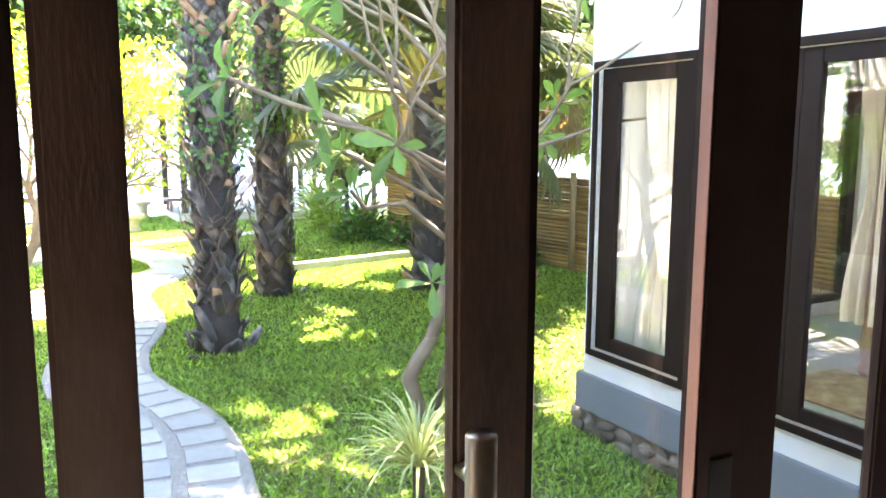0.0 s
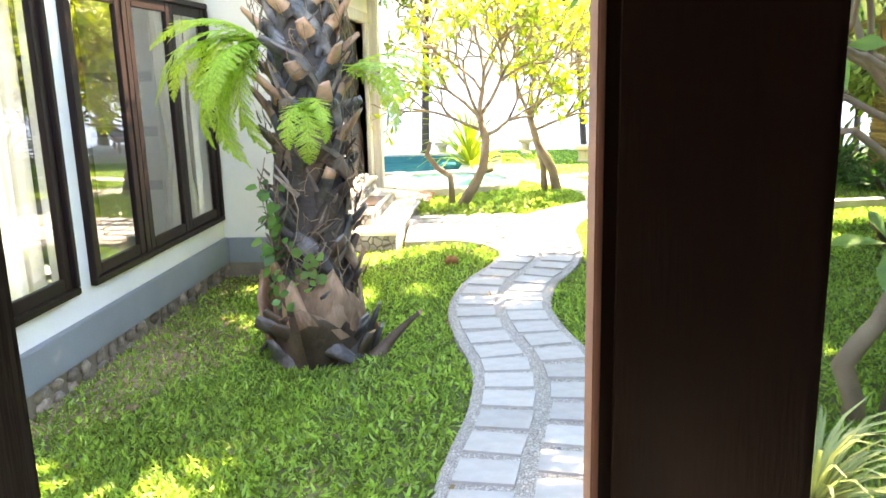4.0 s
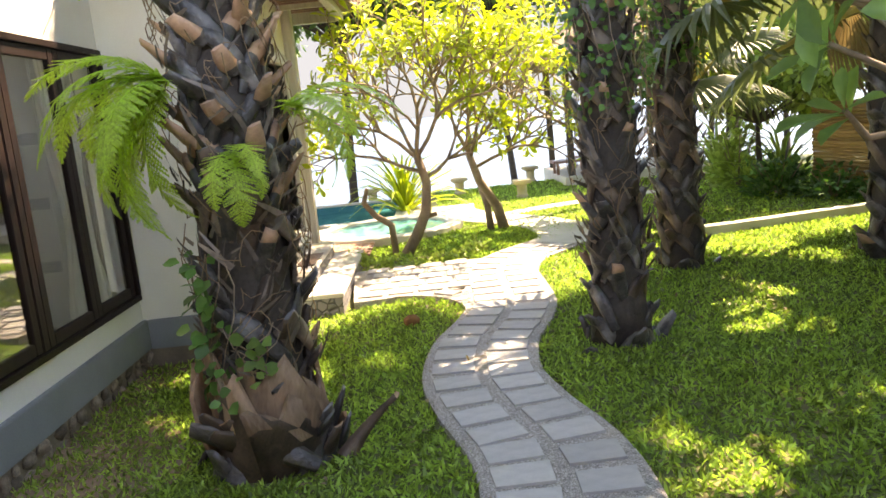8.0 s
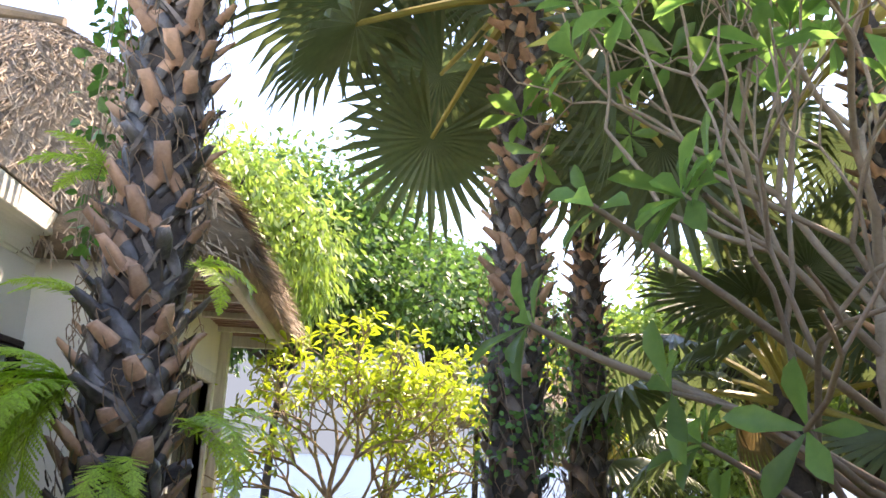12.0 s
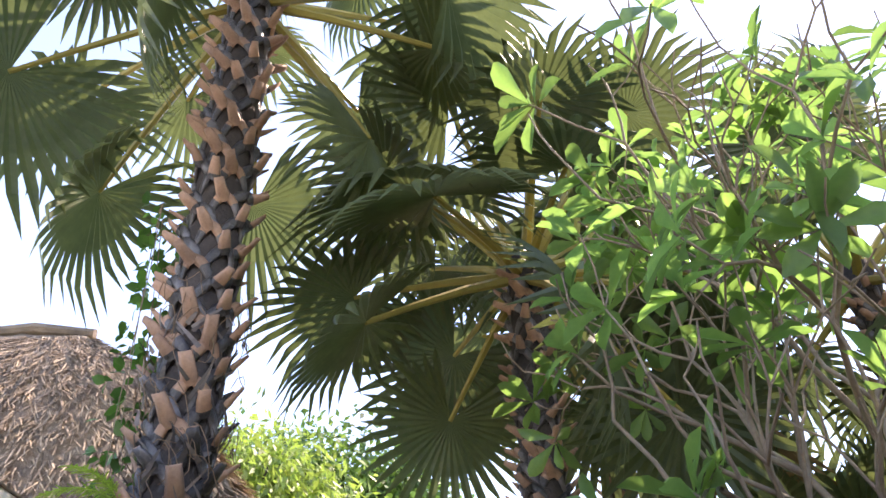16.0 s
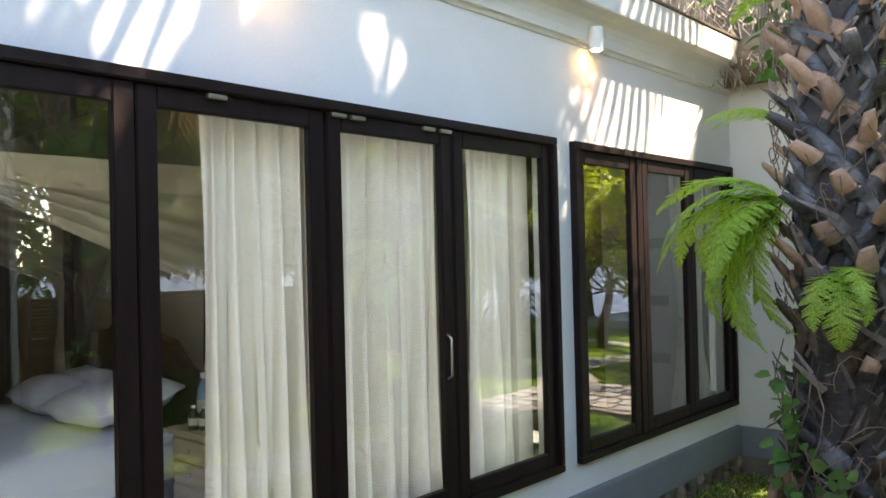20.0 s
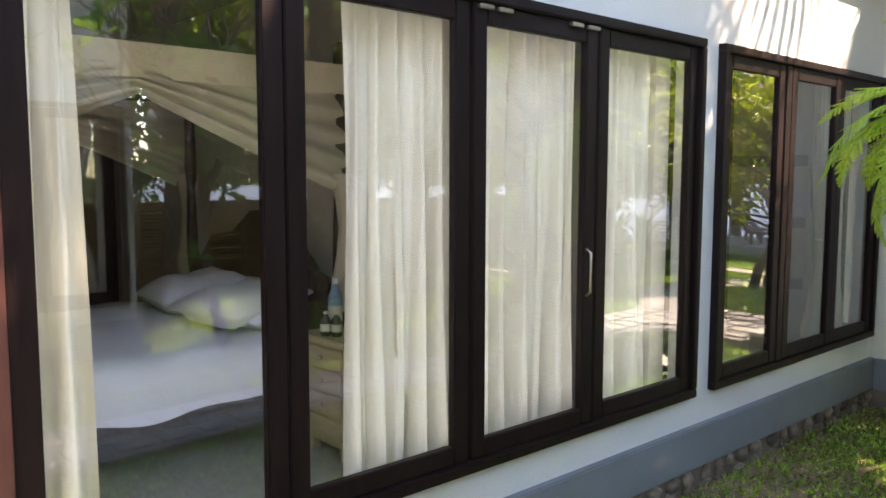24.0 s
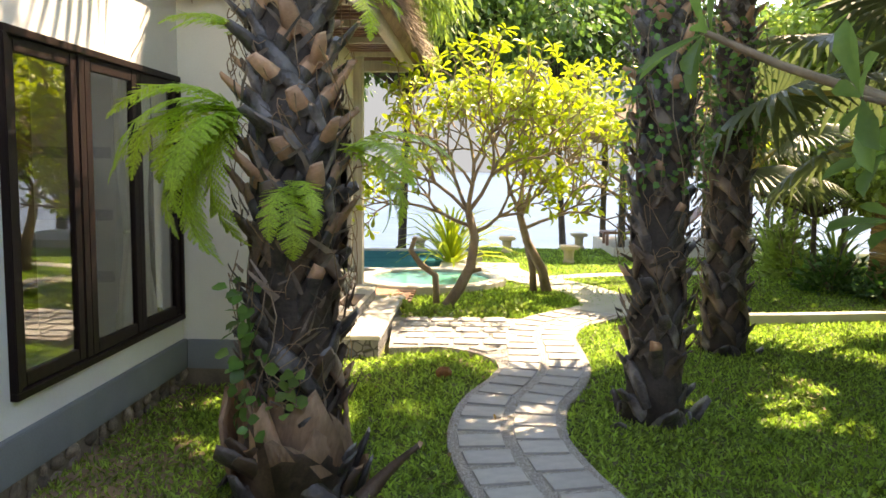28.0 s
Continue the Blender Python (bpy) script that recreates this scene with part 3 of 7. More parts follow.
def window(name, x, y0, y1, z0, z1, edges, label, fr=0.05, wood=DWOOD, out=1, stile=0.085, rail=0.085):
    """A frame filled with leaves; edges: (start, end) of each leaf."""
    w = thing(name, (x, (y0 + y1) / 2, z0), label, "window", kind="structure")
    for nm, b in (("window_frame", (y0, y1, z1 - fr, z1)), ("window_frame", (y0, y1, z0, z0 + fr)), ("window_frame", (y0, y0 + fr, z0 + fr, z1 - fr)), ("window_frame", (y1 - fr, y1, z0 + fr, z1 - fr))):
        part(nm, local(w, box(x - 0.07, x + 0.05 * out, b[0], b[1], b[2], b[3], 0.006)), wood, w)
    for k, (a, b) in enumerate(edges):
        window_leaf(x + (0.006 if k % 2 else -0.0) * out, a, b, z0 + fr + 0.004, z1 - fr - 0.004, w, stile, rail, wood=wood)
    for a, b in zip(edges, edges[1:]):
        if b[0] - a[1] > 0.02:
            part("mullion", local(w, box(x - 0.05, x + 0.03 * out, a[1] + 0.003, b[0] - 0.003, z0 + fr, z1 - fr, 0.006)), wood, w)
    return w


win1 = window("window_1", WX + 0.0, 1.75, 6.81, W_LO, W_HI, [(1.80, 2.94), (3.08, 4.00), (4.01, 4.92), (4.935, 5.80), (5.825, 6.755)], "dark wood glazed folding doors with cream curtains drawn behind")
win2 = window("window_2", WX + 0.0, 7.015, 9.60, W_LO, W_HI, [(7.07, 7.86), (7.95, 8.75), (8.76, 9.545)], "dark wood window of three panes reflecting the garden")
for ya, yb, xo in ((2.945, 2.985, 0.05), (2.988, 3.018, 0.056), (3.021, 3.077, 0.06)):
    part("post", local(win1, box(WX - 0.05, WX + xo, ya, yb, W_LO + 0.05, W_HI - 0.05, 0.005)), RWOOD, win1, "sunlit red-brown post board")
for yy in (4.35, 5.0, 5.12, 5.62, 5.75):
    part("hinge", local(win1, box(WX + 0.024, WX + 0.05, yy - 0.045, yy + 0.045, W_HI - 0.078, W_HI - 0.058, 0.004)), BRASS, win1)
bm = bmesh.new()
tube(bm, [(WX + 0.03, 5.735, 1.26), (WX + 0.06, 5.735, 1.28), (WX + 0.06, 5.735, 1.48), (WX + 0.03, 5.735, 1.5)], [0.007] * 4, 6)
part("pull_handle", local(win1, bm), BRASS, win1, "bent metal pull handle", smooth=True)

# ---- return wall and thatched pavilion beyond ----
BX = -0.62
wall_with_holes("wall_north", "y", 9.66, 0.16, WX - 0.16, BX, 0.30, 3.7, [], CREAM, "cream plastered return wall")
struct("baseboard", box(WX + 0.05, BX + 0.0, 9.615, 9.66, 0.07, 0.335, 0.008), GREY, "grey painted plinth band", "plinth")
struct("baseboard", box(WX, BX, 9.63, 9.66, -0.3, 0.068), MORTAR, "rubble stone footing", "footing")
wall_with_holes("wall_pavilion", "x", BX, -0.18, 9.82, 13.55, -0.3, 3.75, [(11.25, 13.0, 0.58, 2.66)], CREAM, "cream pavilion wall with a wide doorway")
bm = bmesh.new()
box(BX - 0.2, BX + 0.05, 11.13, 11.25, 0.5, 2.78, 0.01, bm)
box(BX - 0.2, BX + 0.05, 13.0, 13.12, 0.5, 2.78, 0.01, bm)
box(BX - 0.2, BX + 0.06, 11.10, 13.15, 2.66, 2.8, 0.01, bm)
struct("trim", bm, LIMEWD, "limewashed wooden door surround", "door frame")
bm = box(BX - 0.09, BX + 0.12, 13.45, 13.68, -0.1, 3.6, 0.015)
struct("trim", bm, LIMEWD, "limewashed corner post of the pavilion", "post")
door = thing("door_1", (BX - 0.1, 12.1, 0.58), "dark wooden double door standing half open", "door", kind="structure")
for a, b in ((11.26, 12.12), (12.13, 12.99)):
    lf = part("door_leaf", local(door, box(BX - 0.13, BX - 0.085, a, b, 0.59, 2.65, 0.006)), DWOOD, door)
    for z0, z1 in ((0.75, 1.5), (1.62, 2.5)):
        part("panel", local(door, box(BX - 0.087, BX - 0.075, a + 0.14, b - 0.14, z0, z1, 0.006)), DWOOD, lf)
steps = thing("steps", (-0.3, 11.9, 0), "three pale stone steps with cobbled risers to the pavilion", "steps", kind="structure")
for k, (xr, y0, y1, z) in enumerate(((0.10, 10.74, 13.45, 0.16), (-0.25, 11.15, 13.2, 0.34), (-0.50, 11.2, 13.05, 0.54))):
    part("riser", local(steps, box(BX + 0.005, xr - 0.02, y0 + 0.02, y1 - 0.02, -0.2, z - 0.05)), COBBLE, steps)
    part("tread", local(steps, box(BX + 0.004, xr, y0, y1, z - 0.048, z, 0.01)), STEPTOP, steps)
part("doormat", local(steps, box(-0.49, -0.28, 11.5, 12.3, 0.342, 0.352)), CARVED, steps, "dark doormat")

STRAW = leaf_mat("straw", (0.46, 0.36, 0.25), (0.16, 0.115, 0.08), thin=0.0, rough=0.9, spread=0.55)
THATCH = mat("thatch", (0.34, 0.26, 0.18), (0.13, 0.095, 0.07), rough=0.95, scale=3, fine=40, bump=0.9, stretch=(1, 1, 3), dirt=(0.10, 0.07, 0.05), dirt_at=0.68)


def thatch_roof(x0, x1, y0, y1, ze, ridge, zr, thick=0.26):
    """A hipped thatch roof with a sagging pitch, as one body with a bristly lower edge."""
    roof = thing("thatched_roof", ((x0 + x1) / 2, (y0 + y1) / 2, ze), "brown alang-alang thatched hip roof of the pavilion", "roof", kind="structure")
    eave = [Vector((x0, y0, ze)), Vector((x1, y0, ze)), Vector((x1, y1, ze)), Vector((x0, y1, ze))]
    top = [Vector((ridge[0], ridge[2], zr)), Vector((ridge[1], ridge[2], zr))]
    ends = [top[0], top[1], top[1], top[0]]
    bm = bmesh.new()
    rows = []
    for s in range(9):
        t = s / 8
        rise = t + 0.10 * math.sin(math.pi * t)
        row = []
        for k in range(4):
            a, b, ea, eb = eave[k], eave[(k + 1) % 4], ends[k], ends[(k + 1) % 4]
            for q in range(10):
                p = (a.lerp(b, q / 10)).lerp(ea.lerp(eb, q / 10), t)
                p.z = ze + (zr - ze) * rise + rnd.uniform(-0.025, 0.025) * (s > 0)
                row.append(bm.verts.new(p))
        rows.append(row)
    low = [bm.verts.new(v.co - Vector((0, 0, thick)) + Vector((0.12 * (1 if v.co.x < ridge[0] else -1 if v.co.x > ridge[1] else 0), 0.12 * (1 if v.co.y < ridge[2] else -1), 0))) for v in rows[0]]
    for a, b in zip([low] + rows, rows):
        for k in range(len(a)):
            bm.faces.new((a[k], a[(k + 1) % len(a)], b[(k + 1) % len(a)], b[k]))
    inner = [bm.verts.new((v.co.x * 0.86 + (x0 + x1) / 2 * 0.14, v.co.y * 0.86 + (y0 + y1) / 2 * 0.14, v.co.z + 0.45)) for v in low]
    for k in range(len(low)):
        bm.faces.new((low[(k + 1) % len(low)], low[k], inner[k], inner[(k + 1) % len(low)]))
    bmesh.ops.recalc_face_normals(bm, faces=bm.faces)
    part("thatch", local(roof, bm), THATCH, roof, smooth=True)
    # loose straw over the slopes and along the eaves
    tv = [(-0.5, 0, 0), (0.5, 0, 0), (0.25, 1, 0.02), (-0.2, 1, 0.02)]
    pos, fwd, up = [], [], []
    for _ in range(26000):
        k = 1 if rnd.random() < 0.6 else 0
        t, q = rnd.random() ** 1.3 * 0.97, rnd.random()
        a, b, ea, eb = eave[k], eave[(k + 1) % 4], ends[k], ends[(k + 1) % 4]
        p = (a.lerp(b, q)).lerp(ea.lerp(eb, q), t)
        p.z = ze + (zr - ze) * (t + 0.10 * math.sin(math.pi * t)) + 0.01
        down = (a.lerp(b, q) - ea.lerp(eb, q)).normalized()
        nrm = (b - a).cross(ea - a).normalized()
        if t < 0.06:
            p -= Vector((0, 0, rnd.uniform(0, 0.2)))
            p += Vector((down.x, down.y, 0)) * rnd.uniform(-0.1, 0.02)
        pos.append(p)
        fwd.append(down + Vector((rnd.uniform(-0.4, 0.4), rnd.uniform(-0.4, 0.4), rnd.uniform(-0.1, 0.2))))
        up.append(nrm + Vector((rnd.uniform(-0.3, 0.3),) * 3))
    sc = np.stack([rng.uniform(0.010, 0.026, len(pos)), rng.uniform(0.12, 0.4, len(pos)), np.ones(len(pos))], 1)
    me = stamp_mesh("straw", tv, [(0, 1, 2, 3)], frames(pos, fwd, up, sc), STRAW)
    ob = new("straw", me)
    ob.parent = roof
    ob.matrix_parent_inverse = Matrix.Translation(-Vector(roof.location))
    ob["kind"] = "stuff"
    return roof


ROOF_E = 3.62
pav_roof = thatch_roof(-8.3, 0.30, 9.35, 14.45, ROOF_E, (-4.1, -2.9, 12.0), 6.95)
bm = bmesh.new()
box(0.04, 0.13, 9.6, 14.25, 3.28, 3.44, 0.01, bm)
box(-4, 0.04, 14.15, 14.25, 3.28, 3.44, 0.01, bm)
part("fascia", local(pav_roof, bm), LIMEWD, pav_roof, "weathered pale fascia board")
for k in range(26):
    y = 9.75 + k * 0.17
    part("batten", local(pav_roof, box(BX, 0.04, y, y + 0.05, 3.42, 3.46)), EWOOD, pav_roof)
for k in range(4):
    y = 9.9 + k * 1.1
    part("rafter", local(pav_roof, box(BX - 0.1, 0.05, y, y + 0.09, 3.36, 3.43, 0.008)), LIMEWD, pav_roof)
ridge_cap = bmesh.new()
tube(ridge_cap, [(-4.3, 12, 6.95), (-3.5, 12.02, 7.04), (-2.7, 12, 6.95)], [0.07, 0.09, 0.07], 8)
part("ridge_cap", local(pav_roof, ridge_cap), THATCH, pav_roof)
bm = bmesh.new()
tube(bm, [(-3.2, 10.9, 5.75), (-1.0, 10.1, 4.35), (-0.45, 9.8, 4.0)], [0.03] * 3, 6)
part("bamboo_pole", local(pav_roof, bm), LIMEWD, pav_roof, "grey bamboo pole lying on the thatch")
struct("ceiling", box(-8, BX - 0.2, 9.9, 13.6, 3.3, 3.35), CREAM, "pavilion ceiling", "ceiling")
struct("wall_pavilion_back", box(-8.2, BX - 0.18, 13.55, 13.7, -0.3, 3.75), CREAM, "far pavilion wall", "wall")

# ---- wing across the lawn ----
RX = 4.565
wall_with_holes("wall_east", "x", RX, 0.16, 1.6, 5.70, 0.30, 3.8, [(4.62, 5.605, 0.47, 2.60), (2.0, 4.42, 0.47, 2.60)], WHITE, "white plastered wall of the opposite wing")
struct("baseboard", box(RX - 0.045, RX + 0.2, 1.6, 5.74, 0.02, 0.30, 0.008), GREY, "grey painted plinth band", "plinth")
foot_e = struct("baseboard", box(RX - 0.0, RX + 0.2, 1.6, 5.73, -0.45, 0.018), MORTAR, "rubble stone footing of the opposite wing", "footing")
stones_along(foot_e, RX - 0.002, 3.0, 5.72, -0.30, 0.0, -1, 5)
window("window_3", RX, 4.62, 5.605, 0.47, 2.60, [(4.67, 5.555)], "dark wood window with a tied cream curtain", out=-1, stile=0.17, rail=0.10)
window("window_4", RX, 2.0, 4.42, 0.47, 2.60, [(2.05, 3.06), (3.07, 3.915), (3.92, 4.37)], "dark wood window onto the opposite bedroom", out=-1, stile=0.115)
wall_with_holes("wall_east_end", "y", 5.70, -0.16, RX + 0.16, 7.9, -0.3, 3.8, [(5.3, 7.5, 0.6, 2.8)], WHITE, "white end wall with a wide window")
wall_with_holes("wall_east_far", "x", 7.75, 0.15, 1.6, 5.54, -0.3, 3.8, [(1.8, 5.4, 0.6, 2.8)], WHITE, "far bedroom wall with a wide window")
window("window_5", 7.8, 1.8, 5.4, 0.6, 2.8, [(1.85, 3.0), (3.01, 4.2), (4.21, 5.35)], "dark wood window facing the bamboo fence", out=-1)
end_win = thing("window_6", (6.4, 5.62, 0.6), "dark wood window onto the lawn and fence", "window", kind="structure")
for nm, b in (("window_frame", (5.3, 7.5, 2.74, 2.8)), ("window_frame", (5.3, 7.5, 0.6, 0.66)), ("mullion", (5.3, 5.4, 0.66, 2.74)), ("mullion", (6.35, 6.45, 0.66, 2.74)), ("mullion", (7.4, 7.5, 0.66, 2.74))):
    part(nm, local(end_win, box(b[0], b[1], 5.58, 5.66, b[2], b[3], 0.006)), DWOOD, end_win)
for a, b in ((5.4, 6.35), (6.45, 7.4)):
    part("pane", local(end_win, box(a, b, 5.617, 5.623, 0.66, 2.74)), GLASS, end_win, "clear glass pane").visible_shadow = False
struct("floor_east", box(RX + 0.16, 7.75, 1.6, 5.54, 0.4, 0.5), ROOMF, "pale polished bedroom floor", "floor")
struct("ceiling_east", box(RX - 0.05, 7.95, 1.6, 5.78, 3.81, 4.0), WHITE, "flat roof of the opposite wing", "roof")
struct("wall_east_back", box(RX + 0.16, 7.9, 1.45, 1.6, -0.3, 3.8), ROOMW, "inner bedroom wall", "wall")

# ---- bedroom ----
struct("floor_west", box(-6.6, WX - 0.16, 1.6, 9.66, 0.4, 0.5), ROOMF, "grey polished cement bedroom floor", "floor")
struct("ceiling_west", box(-6.6, WX - 0.16, 1.6, 9.66, 3.05, 3.1), BROWNW, "bedroom ceiling", "ceiling")
struct("wall_bed_far", box(-6.75, -6.6, 1.6, 9.66, 0.4, 3.1), BROWNW, "far bedroom wall", "wall")
struct("wall_bed_north", box(-6.6, WX - 0.16, 6.6, 6.75, 0.5, 3.05), ROOMW, "bedroom wall behind the headboard", "wall")
struct("wall_bed_south", box(-6.75, WX - 0.16, 1.45, 1.6, -0.3, 3.3), ROOMW, "bedroom side wall", "wall")

struct("wall_bed_head", box(-6.6, -1.98, 5.14, 5.24, 0.5, 3.05), ROOMW, "plain beige wall behind the bed", "wall")
struct("wall_bed_end", box(-6.6, WX - 0.2, 9.5, 9.56, 0.5, 3.05), BROWNW, "brown panelled end wall of the inner room", "wall")

# ---- room with the sliding doors ----
FY = 2.14
struct("floor_room", box(WX, RX, -3.0, 2.21, 0.32, 0.42), ROOMF, "dark room floor", "floor")
# unseen ceiling and walls, colour made dark to cut bounce light on the doors
struct("ceiling_room", box(WX, RX, -3.0, 2.3, 2.95, 3.05), BROWNW, "unseen room ceiling, kept dark", "ceiling")
struct("wall_room_back", box(WX, RX, -3.15, -3.0, 0.3, 3.05), BROWNW, "unseen back wall of the room, kept dark", "wall")
struct("wall_room_west", box(WX - 0.15, WX, -3.15, 1.45, -0.3, 3.05), BROWNW, "unseen side wall of the room, kept dark", "wall")
struct("wall_room_east", box(RX, RX + 0.15, -3.15, 1.45, -0.3, 3.05), BROWNW, "unseen side wall of the room, kept dark", "wall")
struct("wall_room_front", box(WX + 0.0, RX, FY - 0.06, FY + 0.1, 2.62, 2.95), DWOOD, "dark timber lintel above the doors", "lintel")
struct("terrace", box(WX + 0.05, RX - 0.05, 2.215, 3.05, -0.2, 0.36, 0.01), STEPTOP, "pale stone terrace before the doors", "terrace")


def door_leaf(x0, x1, y, z0, z1, parent, name="leaf", stl=0.11, str_=0.11, deep=0.045, wood=None):
    """A framed glass leaf in a plane y."""
    leaf = new(name)
    leaf.parent = parent
    for nm, b in (("stile", (x0, x0 + stl, z0, z1)), ("stile", (x1 - str_, x1, z0, z1)), ("rail", (x0 + stl, x1 - str_, z0, z0 + 0.14)), ("rail", (x0 + stl, x1 - str_, z1 - 0.1, z1))):
        part(nm, local(parent, box(b[0], b[1], y - deep / 2, y + deep / 2, b[2], b[3], 0.006)), wood or DWOOD, leaf)
    g = part("pane", local(parent, box(x0 + stl - 0.01, x1 - str_ + 0.01, y - 0.003, y + 0.003, z0 + 0.13, z1 - 0.09)), GLASS, leaf, "clear glass pane")
    g.visible_shadow = False
    return leaf


def bar_handle(x, y, z0, z1, parent, out=-1):
    bm = bmesh.new()
    tube(bm, [(x, y, z0), (x, y, z0 + 0.004), (x, y, z1 - 0.004), (x, y, z1)], [0.016, 0.019, 0.019, 0.016], 16)
    h = part("bar_handle", local(parent, bm), STEEL, parent, "brushed steel bar handle", smooth=True)
    for z in (z0 + 0.06, z1 - 0.06):
        bm = bmesh.new()
        tube(bm, [(x, y, z), (x, y - out * 0.05, z)], [0.011, 0.011], 10)
        part("standoff", local(parent, bm), STEEL, h, smooth=True)


LATCH = mat("blackened_metal", (0.012, 0.011, 0.011), (0.006, 0.006, 0.006), rough=0.4, bump=0.05)
front = thing("sliding_doors", (1.4, FY, 0.42), "dark-stained timber sliding glass doors standing ajar", "sliding door", kind="structure")
DZ0, DZ1 = 0.43, 2.62
door_leaf(-1.50, -0.33, FY + 0.03, DZ0, DZ1, front)
door_leaf(-0.32, 0.857, FY + 0.03, DZ0, DZ1, front)
# the leaf standing ajar, drawn into the room
AY = 1.864
# lighter wood here carries the light that falls on this leaf's face
door_leaf(0.867, 1.394, AY, DZ0, DZ1, front, "open_leaf", stl=0.075, str_=0.105, deep=0.032, wood=OWOOD)
part("rebate", local(front, box(1.39, 1.411, AY - 0.004, AY + 0.014, DZ0 + 0.002, DZ1 - 0.002, 0.003)), DWOOD, front, "stepped rebate along the meeting edge")
door_leaf(1.502, 2.12, FY + 0.032, DZ0, DZ1, front, "leaf", stl=0.1, str_=0.12, deep=0.042)
# thin strip of lighter wood: the sunlit leaf edge is put into its colour
part("edge_strip", local(front, box(1.498, 1.5015, FY + 0.013, FY + 0.051, DZ0, DZ1, 0.001)), EWOOD, front, "pale edge of the door leaf, sunlit tone in its colour")
for xa, xb in ((1.963, 2.63), (2.634, 3.28), (3.284, 3.9), (3.904, 4.51)):
    door_leaf(xa, xb, FY - 0.019, DZ0, DZ1, front, stl=0.225 if xa < 2 else 0.125, str_=0.11, deep=0.03)
    # same paler strip painted for the sunlit thickness of each leaf
    part("edge_strip", local(front, box(xa - 0.0035, xa - 0.0005, FY - 0.033, FY - 0.005, DZ0, DZ1, 0.001)), EWOOD, front, "pale edge of the door leaf, sunlit tone in its colour")
bar_handle(1.302, AY - 0.055, 1.0, 1.75, front)
bar_handle(1.542, FY - 0.06, 1.0, 1.745, front)
for xk, zk in ((2.03, 1.42),):
    part("catch_plate", local(front, box(xk - 0.03, xk + 0.03, FY - 0.039, FY - 0.034, zk - 0.045, zk + 0.045, 0.002)), LATCH, front, "small dark catch plate")

# ---- foliage materials ----
FANM = leaf_mat("fan_palm_leaf", (0.12, 0.15, 0.06), (0.07, 0.095, 0.04), thin=0.34, rough=0.45, spread=0.4)
FAND = leaf_mat("dry_fan_leaf", (0.24, 0.18, 0.085), (0.15, 0.105, 0.05), thin=0.3, rough=0.7)
PETI = mat("palm_petiole", (0.40, 0.34, 0.075), (0.27, 0.21, 0.05), rough=0.5, scale=3, fine=30, bump=0.1)
FERNM = leaf_mat("fern_green", (0.45, 0.58, 0.11), (0.30, 0.45, 0.075), thin=0.52, spread=0.25)
VINEM = leaf_mat("vine_green", (0.10, 0.23, 0.05), (0.055, 0.15, 0.035), thin=0.35)
PLUMN = leaf_mat("plumeria_green", (0.22, 0.35, 0.10), (0.125, 0.235, 0.072), thin=0.58, rough=0.35)
PLUMY = leaf_mat("plumeria_sunny", (0.38, 0.44, 0.065), (0.25, 0.34, 0.045), thin=0.45, rough=0.4)
GRASSM = leaf_mat("lawn_blades", (0.32, 0.47, 0.10), (0.20, 0.33, 0.075), thin=0.45, rough=0.5, spread=0.65)
TREED = leaf_mat("dark_tree_leaves", (0.13, 0.23, 0.055), (0.065, 0.125, 0.035), thin=0.35, rough=0.5, spread=0.5)
TREEL = leaf_mat("light_tree_leaves", (0.30, 0.40, 0.10), (0.19, 0.28, 0.065), thin=0.4, rough=0.5, spread=0.4)
SHRUB = leaf_mat("shrub_leaves", (0.08, 0.19, 0.04), (0.04, 0.11, 0.025), thin=0.3, spread=0.45)
SPIKE = leaf_mat("variegated_blades", (0.50, 0.52, 0.24), (0.32, 0.38, 0.14), thin=0.3, spread=0.25)

# leaf outlines along +y
LEAF = ([(0, 0, 0), (0.5, 0.35, 0.06), (0.42, 0.7, 0.04), (0, 1, -0.1), (-0.42, 0.7, 0.04), (-0.5, 0.35, 0.06), (0, 0.5, 0)], [(0, 1, 6), (1, 2, 6), (2, 3, 6), (3, 4, 6), (4, 5, 6), (5, 0, 6)])
OBOV = ([(0, 0, 0), (0.22, 0.3, 0.05), (0.5, 0.66, 0.07), (0.34, 0.87, 0.02), (0, 1, -0.09), (-0.34, 0.87, 0.02), (-0.5, 0.66, 0.07), (-0.22, 0.3, 0.05), (0, 0.55, 0)], [(0, 1, 8), (1, 2, 8), (2, 3, 8), (3, 4, 8), (4, 5, 8), (5, 6, 8), (6, 7, 8), (7, 0, 8)])
QUAD = ([(0, 0, 0), (0.5, 0.45, 0.05), (0, 1, 0), (-0.5, 0.45, 0.05)], [(0, 1, 2, 3)])
BLADE = ([(-0.5, 0, 0), (0.5, 0, 0), (0.35, 0.6, 0.12), (0, 1, 0.0), (-0.35, 0.6, 0.12)], [(0, 1, 2, 3, 4)])


def add_mesh(name, me, parent=None, kind="", world=True):
    ob = new(name, me)
    if parent:
        ob.parent = parent
        if world:
            ob.matrix_parent_inverse = Matrix.Translation(-Vector(parent.location))
    if kind:
        ob["kind"] = kind
    return ob


